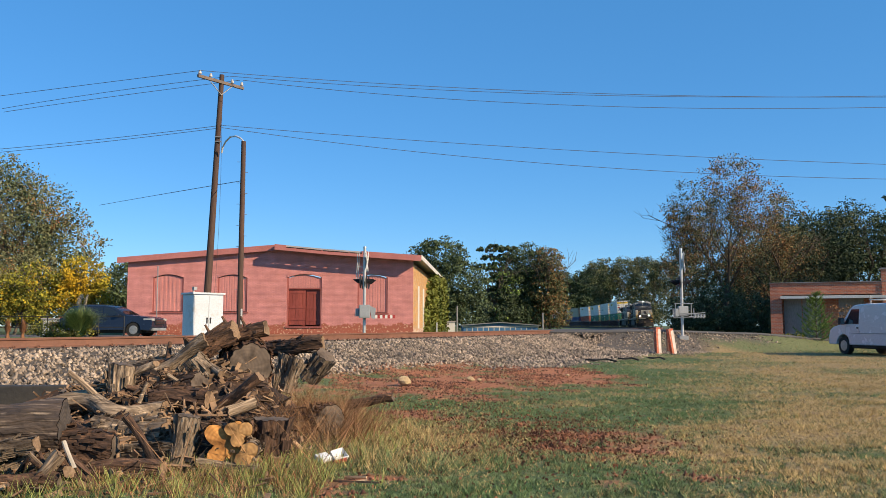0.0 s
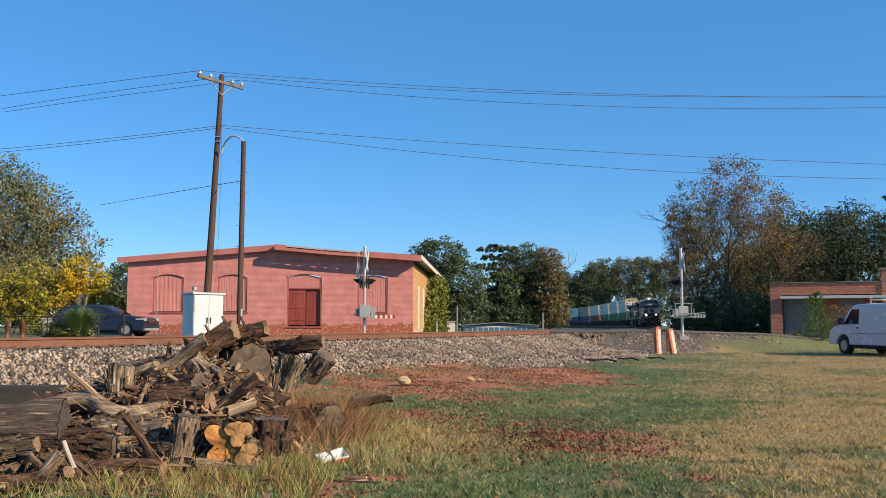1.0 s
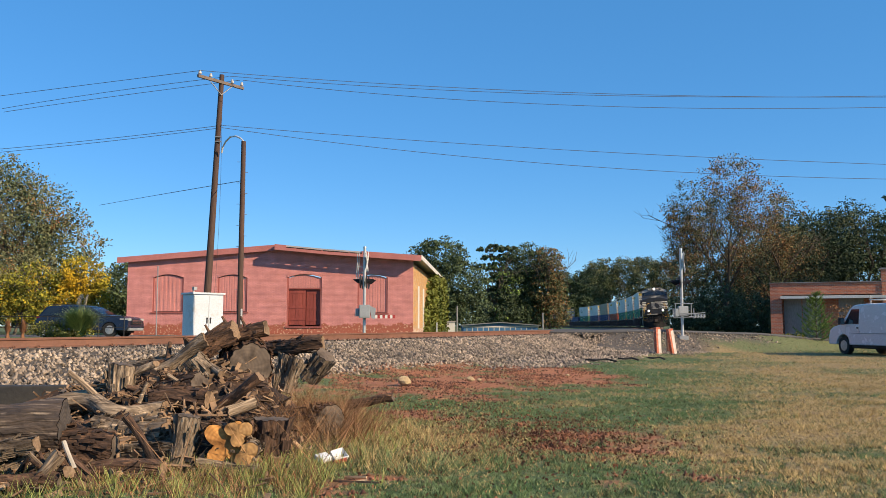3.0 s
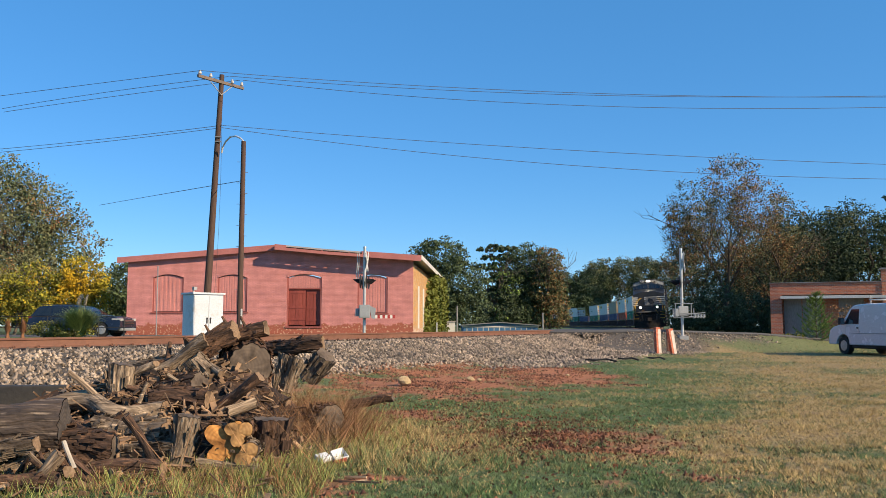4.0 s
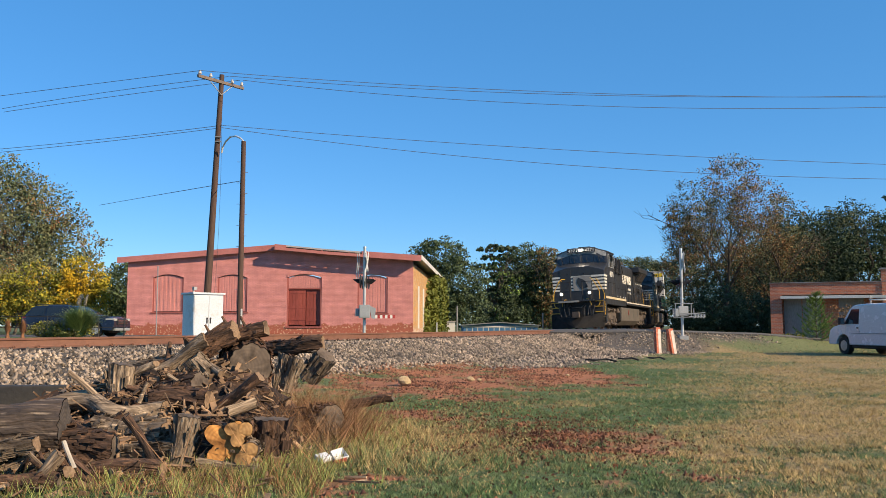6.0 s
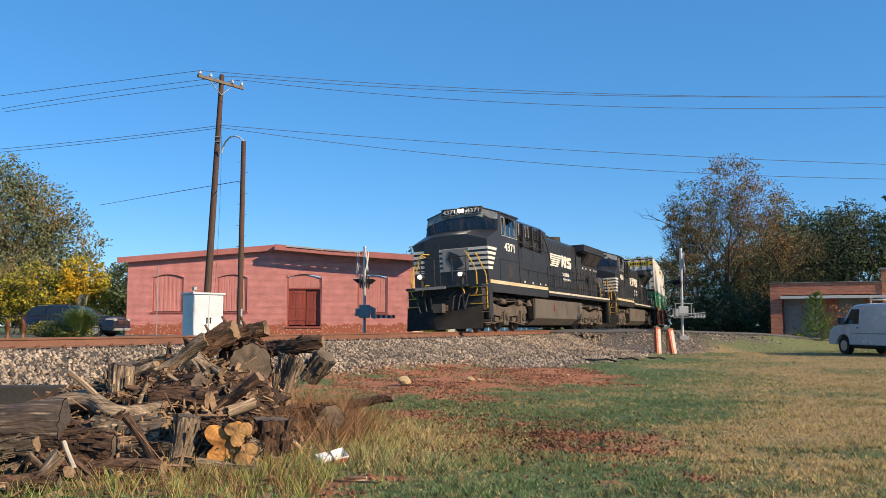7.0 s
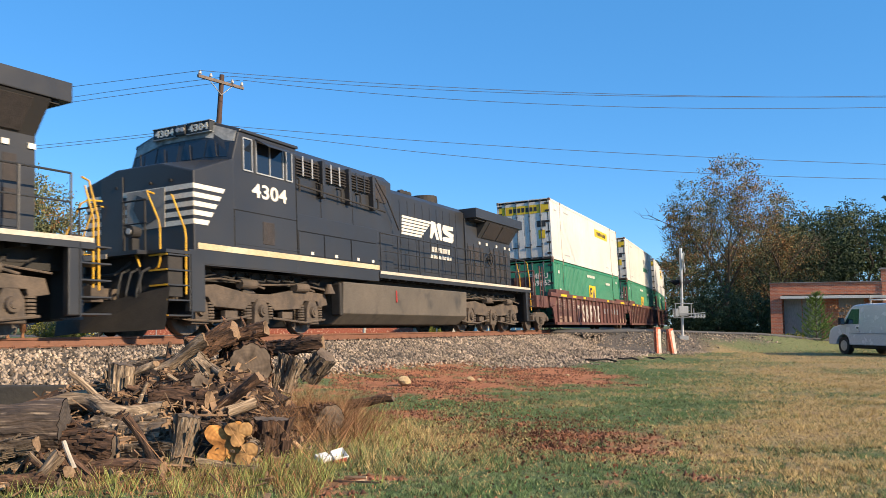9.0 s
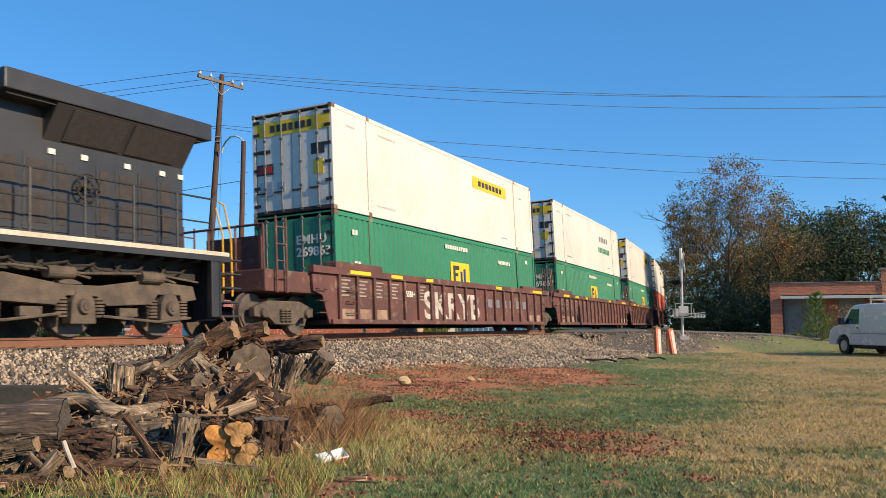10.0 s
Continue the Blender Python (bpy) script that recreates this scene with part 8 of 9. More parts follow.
    box(bm, -0.275, -0.25, -0.2, 1.0, 1.56, 1.66)
    part("platform_edge", bm, M_FADED, L, "pale edge of front platform")
    # cab side windows, doors and panels
    for s in (-1, 1):
        ya, yb = s * 1.5, s * 1.525
        for x0, x1 in ((2.40, 2.74), (2.86, 3.92), (4.02, 4.28)):
            fr = bmesh.new()
            for q in ((x0, x1, 3.62, 3.65), (x0, x1, 4.35, 4.38), (x0, x0 + 0.03, 3.65, 4.35), (x1 - 0.03, x1, 3.65, 4.35)) + (((3.37, 3.40, 3.65, 4.35),) if x1 - x0 > 0.6 else ()):
                box(fr, q[0], q[1], min(ya, yb), max(ya, yb), q[2], q[3])
            w = part("side_window", fr, M_WINFRAME, cab, "pale framed cab window")
            part("pane", boxm(x0 + 0.03, x1 - 0.03, min(ya, ya + s * 0.008), max(ya, ya + s * 0.008), 3.65, 4.35), M_GLASS, w)
        bm = bmesh.new()
        slab(bm, [(s * 1.52, 4.42), (s * 1.85, 4.22), (s * 1.85, 4.20), (s * 1.52, 4.39)], "x", 2.86, 4.0)
        part("sun_shade", bm, M_BLACK, cab)
    # low wide body behind the cab
    bm = boxm(2.0, 8.4, -1.49, 1.49, 1.42, 2.90, 0.015)
    part("equipment_body", bm, M_BLACK, L)
    for s in (-1, 1):
        y = s * 1.495
        for x0, x1, z0, z1 in ((2.1, 4.4, 1.95, 2.68), (4.5, 5.6, 1.9, 2.45), (5.65, 6.9, 1.9, 2.45), (6.95, 8.3, 1.9, 2.45)):
            part("access_door", boxm(x0, x1, min(y, y + s * 0.012), max(y, y + s * 0.012), z0, z1, 0.004), M_BLACK, L)
        for x0, x1, z0, z1 in ((2.08, 4.42, 2.70, 2.715), (2.08, 2.095, 1.9, 2.70), (4.43, 4.445, 1.9, 4.3), (4.5, 8.3, 2.47, 2.482), (5.62, 5.632, 1.9, 2.47), (6.92, 6.932, 1.9, 2.47)):
            part("door_seam", boxm(x0, x1, min(y, y + s * 0.016), max(y, y + s * 0.016), z0, z1), M_SEAMDK, L)
        part("vent", boxm(3.08, 3.52, min(y, y + s * 0.022), max(y, y + s * 0.022), 2.02, 2.54, 0.01), M_MESH, L, "dark mesh vent")
        for x in (5.0, 6.1, 7.2, 8.0):
            part("placard", boxm(x, x + 0.12, min(y, y + s * 0.02), max(y, y + s * 0.02), 1.92, 2.0), M_CREAM, L)
        part("lower_skirt", boxm(1.0, 8.4, min(y, y - s * 0.06), max(y, y - s * 0.06), 1.42, 1.74), M_BLACK, L)
    # high hood
    bm = bmesh.new()
    slab(bm, [(-1.05, 1.7), (-1.05, 4.52), (-0.8, 4.74), (0.8, 4.74), (1.05, 4.52), (1.05, 1.7)], "x", 4.45, 10.1)
    hood = part("blower_hood", soften(bm, 0.02), M_BLACK, L)
    for s in (-1, 1):
        y = s * 1.05
        for k in range(3):
            x0 = 4.95 + k * 1.32
            g = part("louvre_panel", boxm(x0, x0 + 1.15, min(y, y + s * 0.03), max(y, y + s * 0.03), 3.98, 4.50, 0.01), M_BLACK, hood)
            for j in range(6):
                bm = bmesh.new()
                slab(bm, [(y + s * 0.03, 4.02 + j * 0.075), (y + s * 0.09, 4.01 + j * 0.075), (y + s * 0.09, 4.03 + j * 0.075), (y + s * 0.03, 4.065 + j * 0.075)], "x", x0 + 0.05, x0 + 1.1)
                part("slat", bm, M_MESH, g)
        for x in (4.72, 6.08, 7.40, 8.72):
            part("louvre_post", boxm(x, x + 0.13, min(y, y + s * 0.17), max(y, y + s * 0.17), 3.52, 4.52, 0.015), M_BLACK, hood)
        for k in range(3):
            for e in (0.3, 0.72):
                part("louvre_strap", boxm(4.95 + k * 1.32 + e, 5.0 + k * 1.32 + e, min(y + s * 0.09, y + s * 0.105), max(y + s * 0.09, y + s * 0.105), 3.98, 4.50), M_WINFRAME if k < 2 else M_BLACK, hood)
        part("vent", boxm(9.1, 9.75, min(y, y + s * 0.02), max(y, y + s * 0.02), 3.85, 4.4, 0.01), M_MESH, hood)
        bm = bmesh.new()
        for x in (5.0, 6.0, 7.0, 8.0, 9.0):
            tube(bm, [(x, y, 3.92), (x, y + s * 0.16, 3.86), (x, y + s * 0.16, 3.55)], 0.03)
        tube(bm, [(4.6, y + s * 0.16, 3.72), (9.4, y + s * 0.16, 3.55)], 0.025)
        tube(bm, [(9.0, y + s * 0.1, 4.5), (9.6, y + s * 0.15, 3.9), (10.3, y + s * 0.12, 3.1)], 0.022)
        part("grab_rail", bm, M_UNDER, hood)
        for x in (4.6, 6.2, 7.8):
            part("hood_door", boxm(x, x + 1.45, min(y, y + s * 0.012), max(y, y + s * 0.012), 2.95, 3.85, 0.004), M_BLACK, hood)
    # engine hood
    bm = bmesh.new()
    slab(bm, [(-0.95, 1.7), (-0.95, 4.28), (-0.72, 4.46), (0.72, 4.46), (0.95, 4.28), (0.95, 1.7)], "x", 10.1, 15.75)
    eng = part("engine_hood", soften(bm, 0.02), M_BLACK, L)
    for s in (-1, 1):
        y = s * 0.95
        for k in range(10):
            part("engine_door", boxm(10.25 + k * 0.53, 10.25 + k * 0.53 + 0.50, min(y, y + s * 0.014), max(y, y + s * 0.014), 1.95, 4.15, 0.005), M_BLACK, eng)
        # prancing stripes and block marks, as plain shapes
        for k in range(6):
            z0, z1 = 3.66 - k * 0.105, 3.66 - k * 0.105 - 0.075
            bm = bmesh.new()
            slab(bm, [(10.92 - k * 0.012, z0), (13.02 - k * 0.15, z0), (12.95 - k * 0.15, z1), (10.90 - k * 0.012, z1)], "y", min(y + s * 0.014, y + s * 0.022), max(y + s * 0.014, y + s * 0.022))
            part("stripe", bm, M_CREAM, eng)
        for pts in ([(13.0, 3.70), (13.3, 3.68), (13.55, 3.1), (13.35, 3.1), (13.2, 3.35), (13.0, 3.1), (12.85, 3.12)], [(13.55, 3.68), (13.75, 3.68), (13.78, 3.1), (13.62, 3.1), (13.4, 3.62)], [(13.92, 3.66), (14.75, 3.66), (14.72, 3.52), (14.2, 3.50), (14.75, 3.40), (14.72, 3.16), (14.6, 3.08), (13.85, 3.10), (13.87, 3.24), (14.45, 3.26), (13.95, 3.36), (13.85, 3.52)]):
            bm = bmesh.new()
            slab(bm, pts, "y", min(y + s * 0.014, y + s * 0.022), max(y + s * 0.014, y + s * 0.022))
            part("emblem_shape", bm, M_CREAM, eng)
        for z, w0, n in ((2.66, 12.95, 7), (2.42, 12.85, 8)):
            for k in range(n):
                for e in (0.0, 0.09):
                    bm = bmesh.new()
                    a = w0 + k * 0.21 + e
                    slab(bm, [(a, z), (a + 0.05, z), (a + 0.085, z + 0.17), (a + 0.035, z + 0.17)], "y", min(y + s * 0.014, y + s * 0.022), max(y + s * 0.014, y + s * 0.022))
                    part("letter_bar", bm, M_CREAM, eng)
    bm = bmesh.new()
    rod(bm, (14.2, -0.1, 4.44), (14.2, -0.1, 4.76), 0.52, 0.50, 24)
    part("exhaust_pipe", bm, M_UNDER, eng)
    bm = bmesh.new()
    for x in (11.6, 11.85, 12.1):
        rod(bm, (x, -0.5, 4.53), (x + 0.25, -0.5, 4.56), 0.07, 0.10, 12)
    part("air_horn", bm, M_UNDER, eng)
    # radiator end
    bm = bmesh.new()
    slab(bm, [(-1.0, 1.7), (-1.0, 3.48), (-1.42, 4.08), (1.42, 4.08), (1.0, 3.48), (1.0, 1.7)], "x", 16.8, 20.15)
    box(bm, 15.7, 16.82, -1.0, 1.0, 1.7, 4.09)
    rad = part("radiator_cab", bm, M_BLACK, L)
    part("radiator_wing", boxm(15.75, 20.55, -1.46, 1.46, 4.09, 4.45, 0.02), M_BLACK, rad)
    part("wing_lip", boxm(15.85, 20.35, -1.36, 1.36, 4.03, 4.10), M_UNDER, rad)
    for s in (-1, 1):
        for x0, x1 in ((17.15, 18.42), (18.55, 19.82)):
            bm = bmesh.new()
            def q(x, t, o):
                return (x, s * (1.0 + 0.42 * t + o * 0.8), 3.48 + 0.60 * t - o * 0.5)
            A = [bm.verts.new(q(x, t, 0.03)) for x, t in ((x0, 0.08), (x1, 0.08), (x1, 0.92), (x0, 0.92))]
            B = [bm.verts.new(q(x, t, -0.02)) for x, t in ((x0, 0.08), (x1, 0.08), (x1, 0.92), (x0, 0.92))]
            bm.faces.new(A)
            bm.faces.new(B[::-1])
            for i in range(4):
                bm.faces.new((A[i], B[i], B[(i + 1) % 4], A[(i + 1) % 4]))
            bmesh.ops.recalc_face_normals(bm, faces=bm.faces[:])
            part("radiator_screen", bm, M_MESH, rad, "dark radiator screen")
        y = s * 1.0
        for k, (x0, x1) in enumerate(((15.85, 16.35), (16.42, 16.95), (17.02, 17.35), (17.95, 18.3), (18.4, 18.85), (18.95, 19.35), (19.45, 19.85))):
            d = part("door_panel", boxm(x0, x1, min(y, y + s * 0.02), max(y, y + s * 0.02), 1.85, 3.2, 0.006), M_BLACK, rad)
            part("vent", boxm(x0 + 0.07, x1 - 0.07, min(y, y + s * 0.03), max(y, y + s * 0.03), 2.62, 3.1, 0.004), M_MESH, d)
            part("vent", boxm(x0 + 0.07, x1 - 0.07, min(y, y + s * 0.03), max(y, y + s * 0.03), 1.98, 2.5, 0.004), M_MESH, d)
        for x in (16.9, 17.6, 18.6, 19.5, 20.0):
            part("placard", boxm(x, x + 0.14, min(y, y + s * 0.03), max(y, y + s * 0.03), 3.24, 3.34), M_CREAM, rad)
        bm = bmesh.new()
        ring = [(17.66 + 0.25 * math.cos(t * math.pi / 10), y + s * 0.14, 2.72 + 0.25 * math.sin(t * math.pi / 10)) for t in range(21)]
        tube(bm, ring, 0.022)
        for t in range(6):
            rod(bm, (17.66, y + s * 0.14, 2.72), (17.66 + 0.25 * math.cos(t * math.pi / 3), y + s * 0.14, 2.72 + 0.25 * math.sin(t * math.pi / 3)), 0.018, None, 6)
        rod(bm, (17.66, y, 2.72), (17.66, y + s * 0.17, 2.72), 0.06, None, 10)
        part("handbrake_wheel", bm, M_UNDER, rad)
        # handrails and walkway posts
        handrail(L, [8.55, 9.6, 11.0, 12.35, 13.7, 15.0, 16.2, 17.3, 18.4, 19.5, 20.5], 1.7, 2.82, s * 1.49, M_BLACK)
        bm = bmesh.new()
        tube(bm, [(0.58, s * 1.47, 0.80), (0.58, s * 1.48, 1.95), (0.60, s * 1.44, 2.12), (0.62, s * 1.12, 2.80), (0.66, s * 1.04, 2.88), (0.79, s * 0.98, 2.86)], 0.021)
        part("yellow_handrail", bm, M_YELLOW, L, "bright yellow bent grab rail")
        bm = bmesh.new()
        tube(bm, [(0.12, s * 1.10, 1.30), (0.06, s * 1.24, 1.34), (0.05, s * 1.30, 1.48), (0.05, s * 1.30, 2.10), (0.06, s * 1.26, 2.26), (0.12, s * 0.92, 2.84), (0.2, s * 0.82, 2.92), (0.5, s * 0.72, 2.92)], 0.021)
        part("yellow_handrail", bm, M_YELLOW, L, "bright yellow bent grab rail")
        bm = bmesh.new()
        tube(bm, [(0.02, s * 0.55, 1.72), (-0.04, s * 0.66, 1.74), (-0.04, s * 0.80, 1.52), (-0.02, s * 0.84, 1.36)], 0.021)
        part("yellow_handrail", bm, M_YELLOW, L, "bright yellow bent grab rail")
        bm = bmesh.new()
        tube(bm, [(20.75, s * 1.45, 2.8), (20.9, s * 1.45, 2.75), (21.1, s * 1.45, 2.1), (21.12, s * 1.45, 0.8)], 0.021)
        tube(bm, [(21.3, s * 0.85, 2.8), (21.45, s * 0.9, 2.2), (21.45, s * 0.9, 0.9)], 0.021)
        part("yellow_handrail", bm, M_YELLOW, L, "bright yellow bent grab rail")
        bm = bmesh.new()
        for y2 in (0.35, 0.9):
            rod(bm, (0.06, s * y2, 1.66), (0.06, s * y2, 2.72), 0.022, None, 6)
        rod(bm, (0.06, s * 0.3, 2.72), (0.06, s * 0.95, 2.72), 0.02, None, 6)
        rod(bm, (0.06, s * 0.3, 2.25), (0.06, s * 0.95, 2.25), 0.016, None, 6)
        part("front_railing", bm, M_UNDER, L)
        # corner steps
        stair(L, 0.05, 0.72, s)
        stair(L, 21.35, 20.7, s)
        part("pilot_side", boxm(0.66, 1.12, min(s * 1.36, s * 1.5), max(s * 1.36, s * 1.5), 0.45, 1.72, 0.02), M_BLACK, L)
        part("rear_corner_post", boxm(20.45, 20.72, min(s * 1.36, s * 1.5), max(s * 1.36, s * 1.5), 0.35, 1.6, 0.02), M_BLACK, L)
        bm = bmesh.new()
        rod(bm, (-0.27, s * 0.80, 2.05), (-0.03, s * 0.80, 2.05), 0.125, 0.11, 20)
        box(bm, -0.23, -0.05, s * 0.80 - 0.05, s * 0.80 + 0.05, 1.66, 1.92)
        dl = part("ditch_light", bm, M_UNDER, L)
        bm = bmesh.new()
        rod(bm, (-0.285, s * 0.80, 2.05), (-0.268, s * 0.80, 2.05), 0.062, None, 16)
        part("lens", bm, M_LAMP, dl, "lit ditch light lens")
    # plow, couplers, hoses
    bm = bmesh.new()
    A = [bm.verts.new(p) for p in ((-0.75, 0, 0.10), (-0.05, -1.5, 0.10), (0.10, -1.5, 0.95), (-0.32, -0.4, 0.72), (-0.32, 0.4, 0.72), (0.10, 1.5, 0.95), (-0.05, 1.5, 0.10))]
    bm.faces.new((A[0], A[1], A[2], A[3]))
    bm.faces.new((A[0], A[3], A[4]))
    bm.faces.new((A[0], A[4], A[5], A[6]))
    ex = bmesh.ops.solidify(bm, geom=bm.faces[:], thickness=0.04)
    part("snow_plow", bm, M_UNDER, L, "dented black steel pilot plow")
    bm = bmesh.new()
    box(bm, 0.1, 0.5, -1.45, 1.45, 0.75, 1.6)
    part("pilot_plate", bm, M_UNDER, L)
    bm = boxm(20.7, 20.95, -0.75, 0.75, 0.3, 1.6, 0.02)
    part("rear_plate", bm, M_UNDER, L)
    for x0, d in ((0.1, -1), (20.9, 1)):
        bm = bmesh.new()
        box(bm, min(x0, x0 + d * 0.5), max(x0, x0 + d * 0.5), -0.12, 0.12, 0.76, 0.98)
        box(bm, min(x0 + d * 0.45, x0 + d * 0.75), max(x0 + d * 0.45, x0 + d * 0.75), -0.2, 0.16, 0.70, 1.02)
        soften(bm, 0.03)
        part("coupler", bm, M_TRUCK, L)
        for y in (-1.0, -0.7, -0.45, 0.45, 0.7, 1.0):
            bm = bmesh.new()
            tube(bm, [(x0, y, 1.35), (x0 + d * 0.22, y, 1.25), (x0 + d * 0.28, y * 0.9, 0.85), (x0 + d * 0.2, y * 0.8, 0.5)], 0.028)
            part("air_hose", bm, M_HOSE, L)
        bm = bmesh.new()
        tube(bm, [(x0, -0.5, 1.5), (x0 + d * 0.2, -0.25, 1.25), (x0 + d * 0.2, 0.25, 1.25), (x0, 0.5, 1.5)], 0.03)
        part("jumper_cable", bm, M_HOSE, L)
    # tank, trucks
    bm = bmesh.new()
    slab(bm, [(-1.05, 0.22), (-1.42, 0.50), (-1.46, 1.33), (1.46, 1.33), (1.42, 0.50), (1.05, 0.22)], "x", 6.55, 14.55)
    soften(bm, 0.03)
    tk = part("fuel_tank", bm, M_TANK, L, "dusty brown-grey fuel tank")
    for s in (-1, 1):
        part("fuel_gauge", boxm(9.42, 9.48, min(s * 1.44, s * 1.47), max(s * 1.44, s * 1.47), 0.85, 1.2, 0.01), M_REDMARK, tk)
        bm = bmesh.new()
        rod(bm, (6.15, s * 1.25, 1.0), (6.15, s * 1.25, 1.25), 0.17, 0.07, 16)
        part("bell", bm, M_TRUCK, L)
        part("air_tank", boxm(6.45, 6.6, min(s * 1.1, s * 1.4), max(s * 1.1, s * 1.4), 0.45, 1.3, 0.04), M_UNDER, L)
    loco_truck(L, (1.30, 3.38, 5.46))
    loco_truck(L, (15.44, 17.52, 19.60))
    return L


def finish_loco(L, number):
    for s in (-1, 1):
        m = pose(2.72, -1.503, 3.08) if s < 0 else pose(3.98, 1.503, 3.08, 0, 0, 180)
        lettering(number, 0.44, m, M_CREAM, L, "number", squeeze=1.45)
    for y in (-0.5, 0.5):
        lettering(number, 0.215, pose(2.112, y + 0.265, 4.615, 0, 0, -90), M_CREAM, L, "number", squeeze=1.25)


LOCO = make_loco()
LOCO_B = copy_thing(LOCO, Matrix())
for o in LOCO_B.children_recursive:
    if o.name.startswith("lens"):
        o.data = o.data.copy()
        o.data.materials[0] = M_LENS_OFF
        tagged(o, "unlit clear lamp lens")
finish_loco(LOCO, "4371")
finish_loco(LOCO_B, "4304")
TRAIN += [(LOCO, -48.06), (LOCO_B, -25.44)]

CL, CW, CH = 16.154, 1.295, 2.896


def container(label, mat, corrugated, banner=None, group="stacked containers"):
    """A 53 foot box: floor at z 0, doors at the front (x 0)."""
    C = thing("container", label, "container", group=group)
    for s in (-1, 1):
        bm = bmesh.new()
        if corrugated:
            pts, x, k = [], 0.12, 0
            while x < CL - 0.12:
                d = 0.0 if k % 4 in (0, 1) else 0.045
                pts.append((x, s * (CW - 0.01 - d)))
                x += 0.11 if k % 2 == 0 else 0.035
                k += 1
            pts += [(CL - 0.1, s * (CW - 0.01)), (CL - 0.1, s * (CW - 0.08)), (0.12, s * (CW - 0.08))]
        else:
            pts, x = [], 0.12
            while x < CL - 0.7:
                pts += [(x, s * (CW - 0.012)), (x + 0.595, s * (CW - 0.012)), (x + 0.6, s * (CW - 0.017)), (x + 0.605, s * (CW - 0.017))]
                x += 0.61
            pts += [(CL - 0.1, s * (CW - 0.012)), (CL - 0.1, s * (CW - 0.08)), (0.12, s * (CW - 0.08))]
        slab(bm, pts, "z", 0.14, CH - 0.12)
        part("side_panel", bm, mat, C)
        part("top_rail", boxm(0, CL, min(s * CW, s * (CW - 0.07)), max(s * CW, s * (CW - 0.07)), CH - 0.13, CH - 0.01, 0.01), mat, C)
        part("bottom_rail", boxm(0, CL, min(s * CW, s * (CW - 0.08)), max(s * CW, s * (CW - 0.08)), 0.02, 0.15, 0.01), mat, C)
        for x in (0.0, 1.86, 14.0, CL - 0.16):
            part("post", boxm(x, x + 0.16, min(s * (CW + 0.004), s * (CW - 0.1)), max(s * (CW + 0.004), s * (CW - 0.1)), 0.0, CH, 0.008), mat, C)
            if 1 < x < 15:
                for e in (-0.016, 0.162):
                    part("seam", boxm(x + e, x + e + 0.014, min(s * (CW - 0.012), s * (CW - 0.004)), max(s * (CW - 0.012), s * (CW - 0.004)), 0.15, CH - 0.13), M_SEAM, C)
            for z in (0.0, CH - 0.13):
                part("corner_casting", boxm(x - 0.005, x + 0.17, min(s * (CW + 0.008), s * (CW - 0.1)), max(s * (CW + 0.008), s * (CW - 0.1)), z, z + 0.13, 0.01), M_RUSTY, C)
    part("roof", boxm(0, CL, -CW + 0.03, CW - 0.03, CH - 0.05, CH - 0.012), mat, C)
    part("floor", boxm(0, CL, -CW + 0.03, CW - 0.03, 0.04, 0.14), M_UNDER, C)
    part("rear_wall", boxm(CL - 0.06, CL - 0.005, -CW + 0.03, CW - 0.03, 0.1, CH - 0.05), mat, C)
    for y0, y1 in ((-CW + 0.14, -0.008), (0.008, CW - 0.14)):
        d = part("door", boxm(0.01, 0.06, y0, y1, 0.14, CH - 0.14, 0.008), mat, C)
        w = y1 - y0
        for f in (0.28, 0.76):
            bm = bmesh.new()
            yy = y0 + w * f
            rod(bm, (-0.012, yy, 0.08), (-0.012, yy, CH - 0.08), 0.019, None, 8)
            for z in (0.12, 0.75, 1.4, 2.1, CH - 0.14):
                box(bm, -0.035, 0.015, yy - 0.045, yy + 0.045, z - 0.03, z + 0.03)
            part("lock_rod", bm, M_ROD, d)
            part("door_handle", boxm(-0.04, -0.015, yy - 0.02, yy + 0.28, 0.62, 0.66), M_UNDER, d)
        for z in (0.3, 0.8, 1.3, 1.8, 2.3, 2.65):
            ye = y0 if y0 < 0 and y1 < 0.1 else y1
            part("hinge", boxm(-0.012, 0.02, ye - 0.1, ye + 0.1, z - 0.045, z + 0.045), M_UNDER, d)
    return C


M_PALEPRINT = surf("faded_pale_print", (0.46, 0.46, 0.46), (0.38, 0.38, 0.38), 3, 0.7, 0, 0)
M_RUSTY = surf("rusty_casting", (0.14, 0.06, 0.04), (0.32, 0.26, 0.2), 5, 0.8, 0, 0.2)
M_ROD = surf("grimy_lock_rod", (0.16, 0.17, 0.18), (0.10, 0.10, 0.11), 3, 0.5, 0.4, 0.05)
M_SEAM = surf("rust_stained_seam", (0.20, 0.13, 0.09), (0.34, 0.28, 0.22), 4, 0.8, 0, 0.1)
M_GALV = surf("galvanised_steel", (0.42, 0.43, 0.44), (0.33, 0.34, 0.35), 3, 0.45, 0.6, 0.05)


def panel(C, name, x0, x1, z0, z1, mat, s=-1, out=0.0):
    y = s * (CW - 0.008 + out)
    return part(name, boxm(x0, x1, min(y, y + s * 0.006), max(y, y + s * 0.006), z0, z1), mat, C)


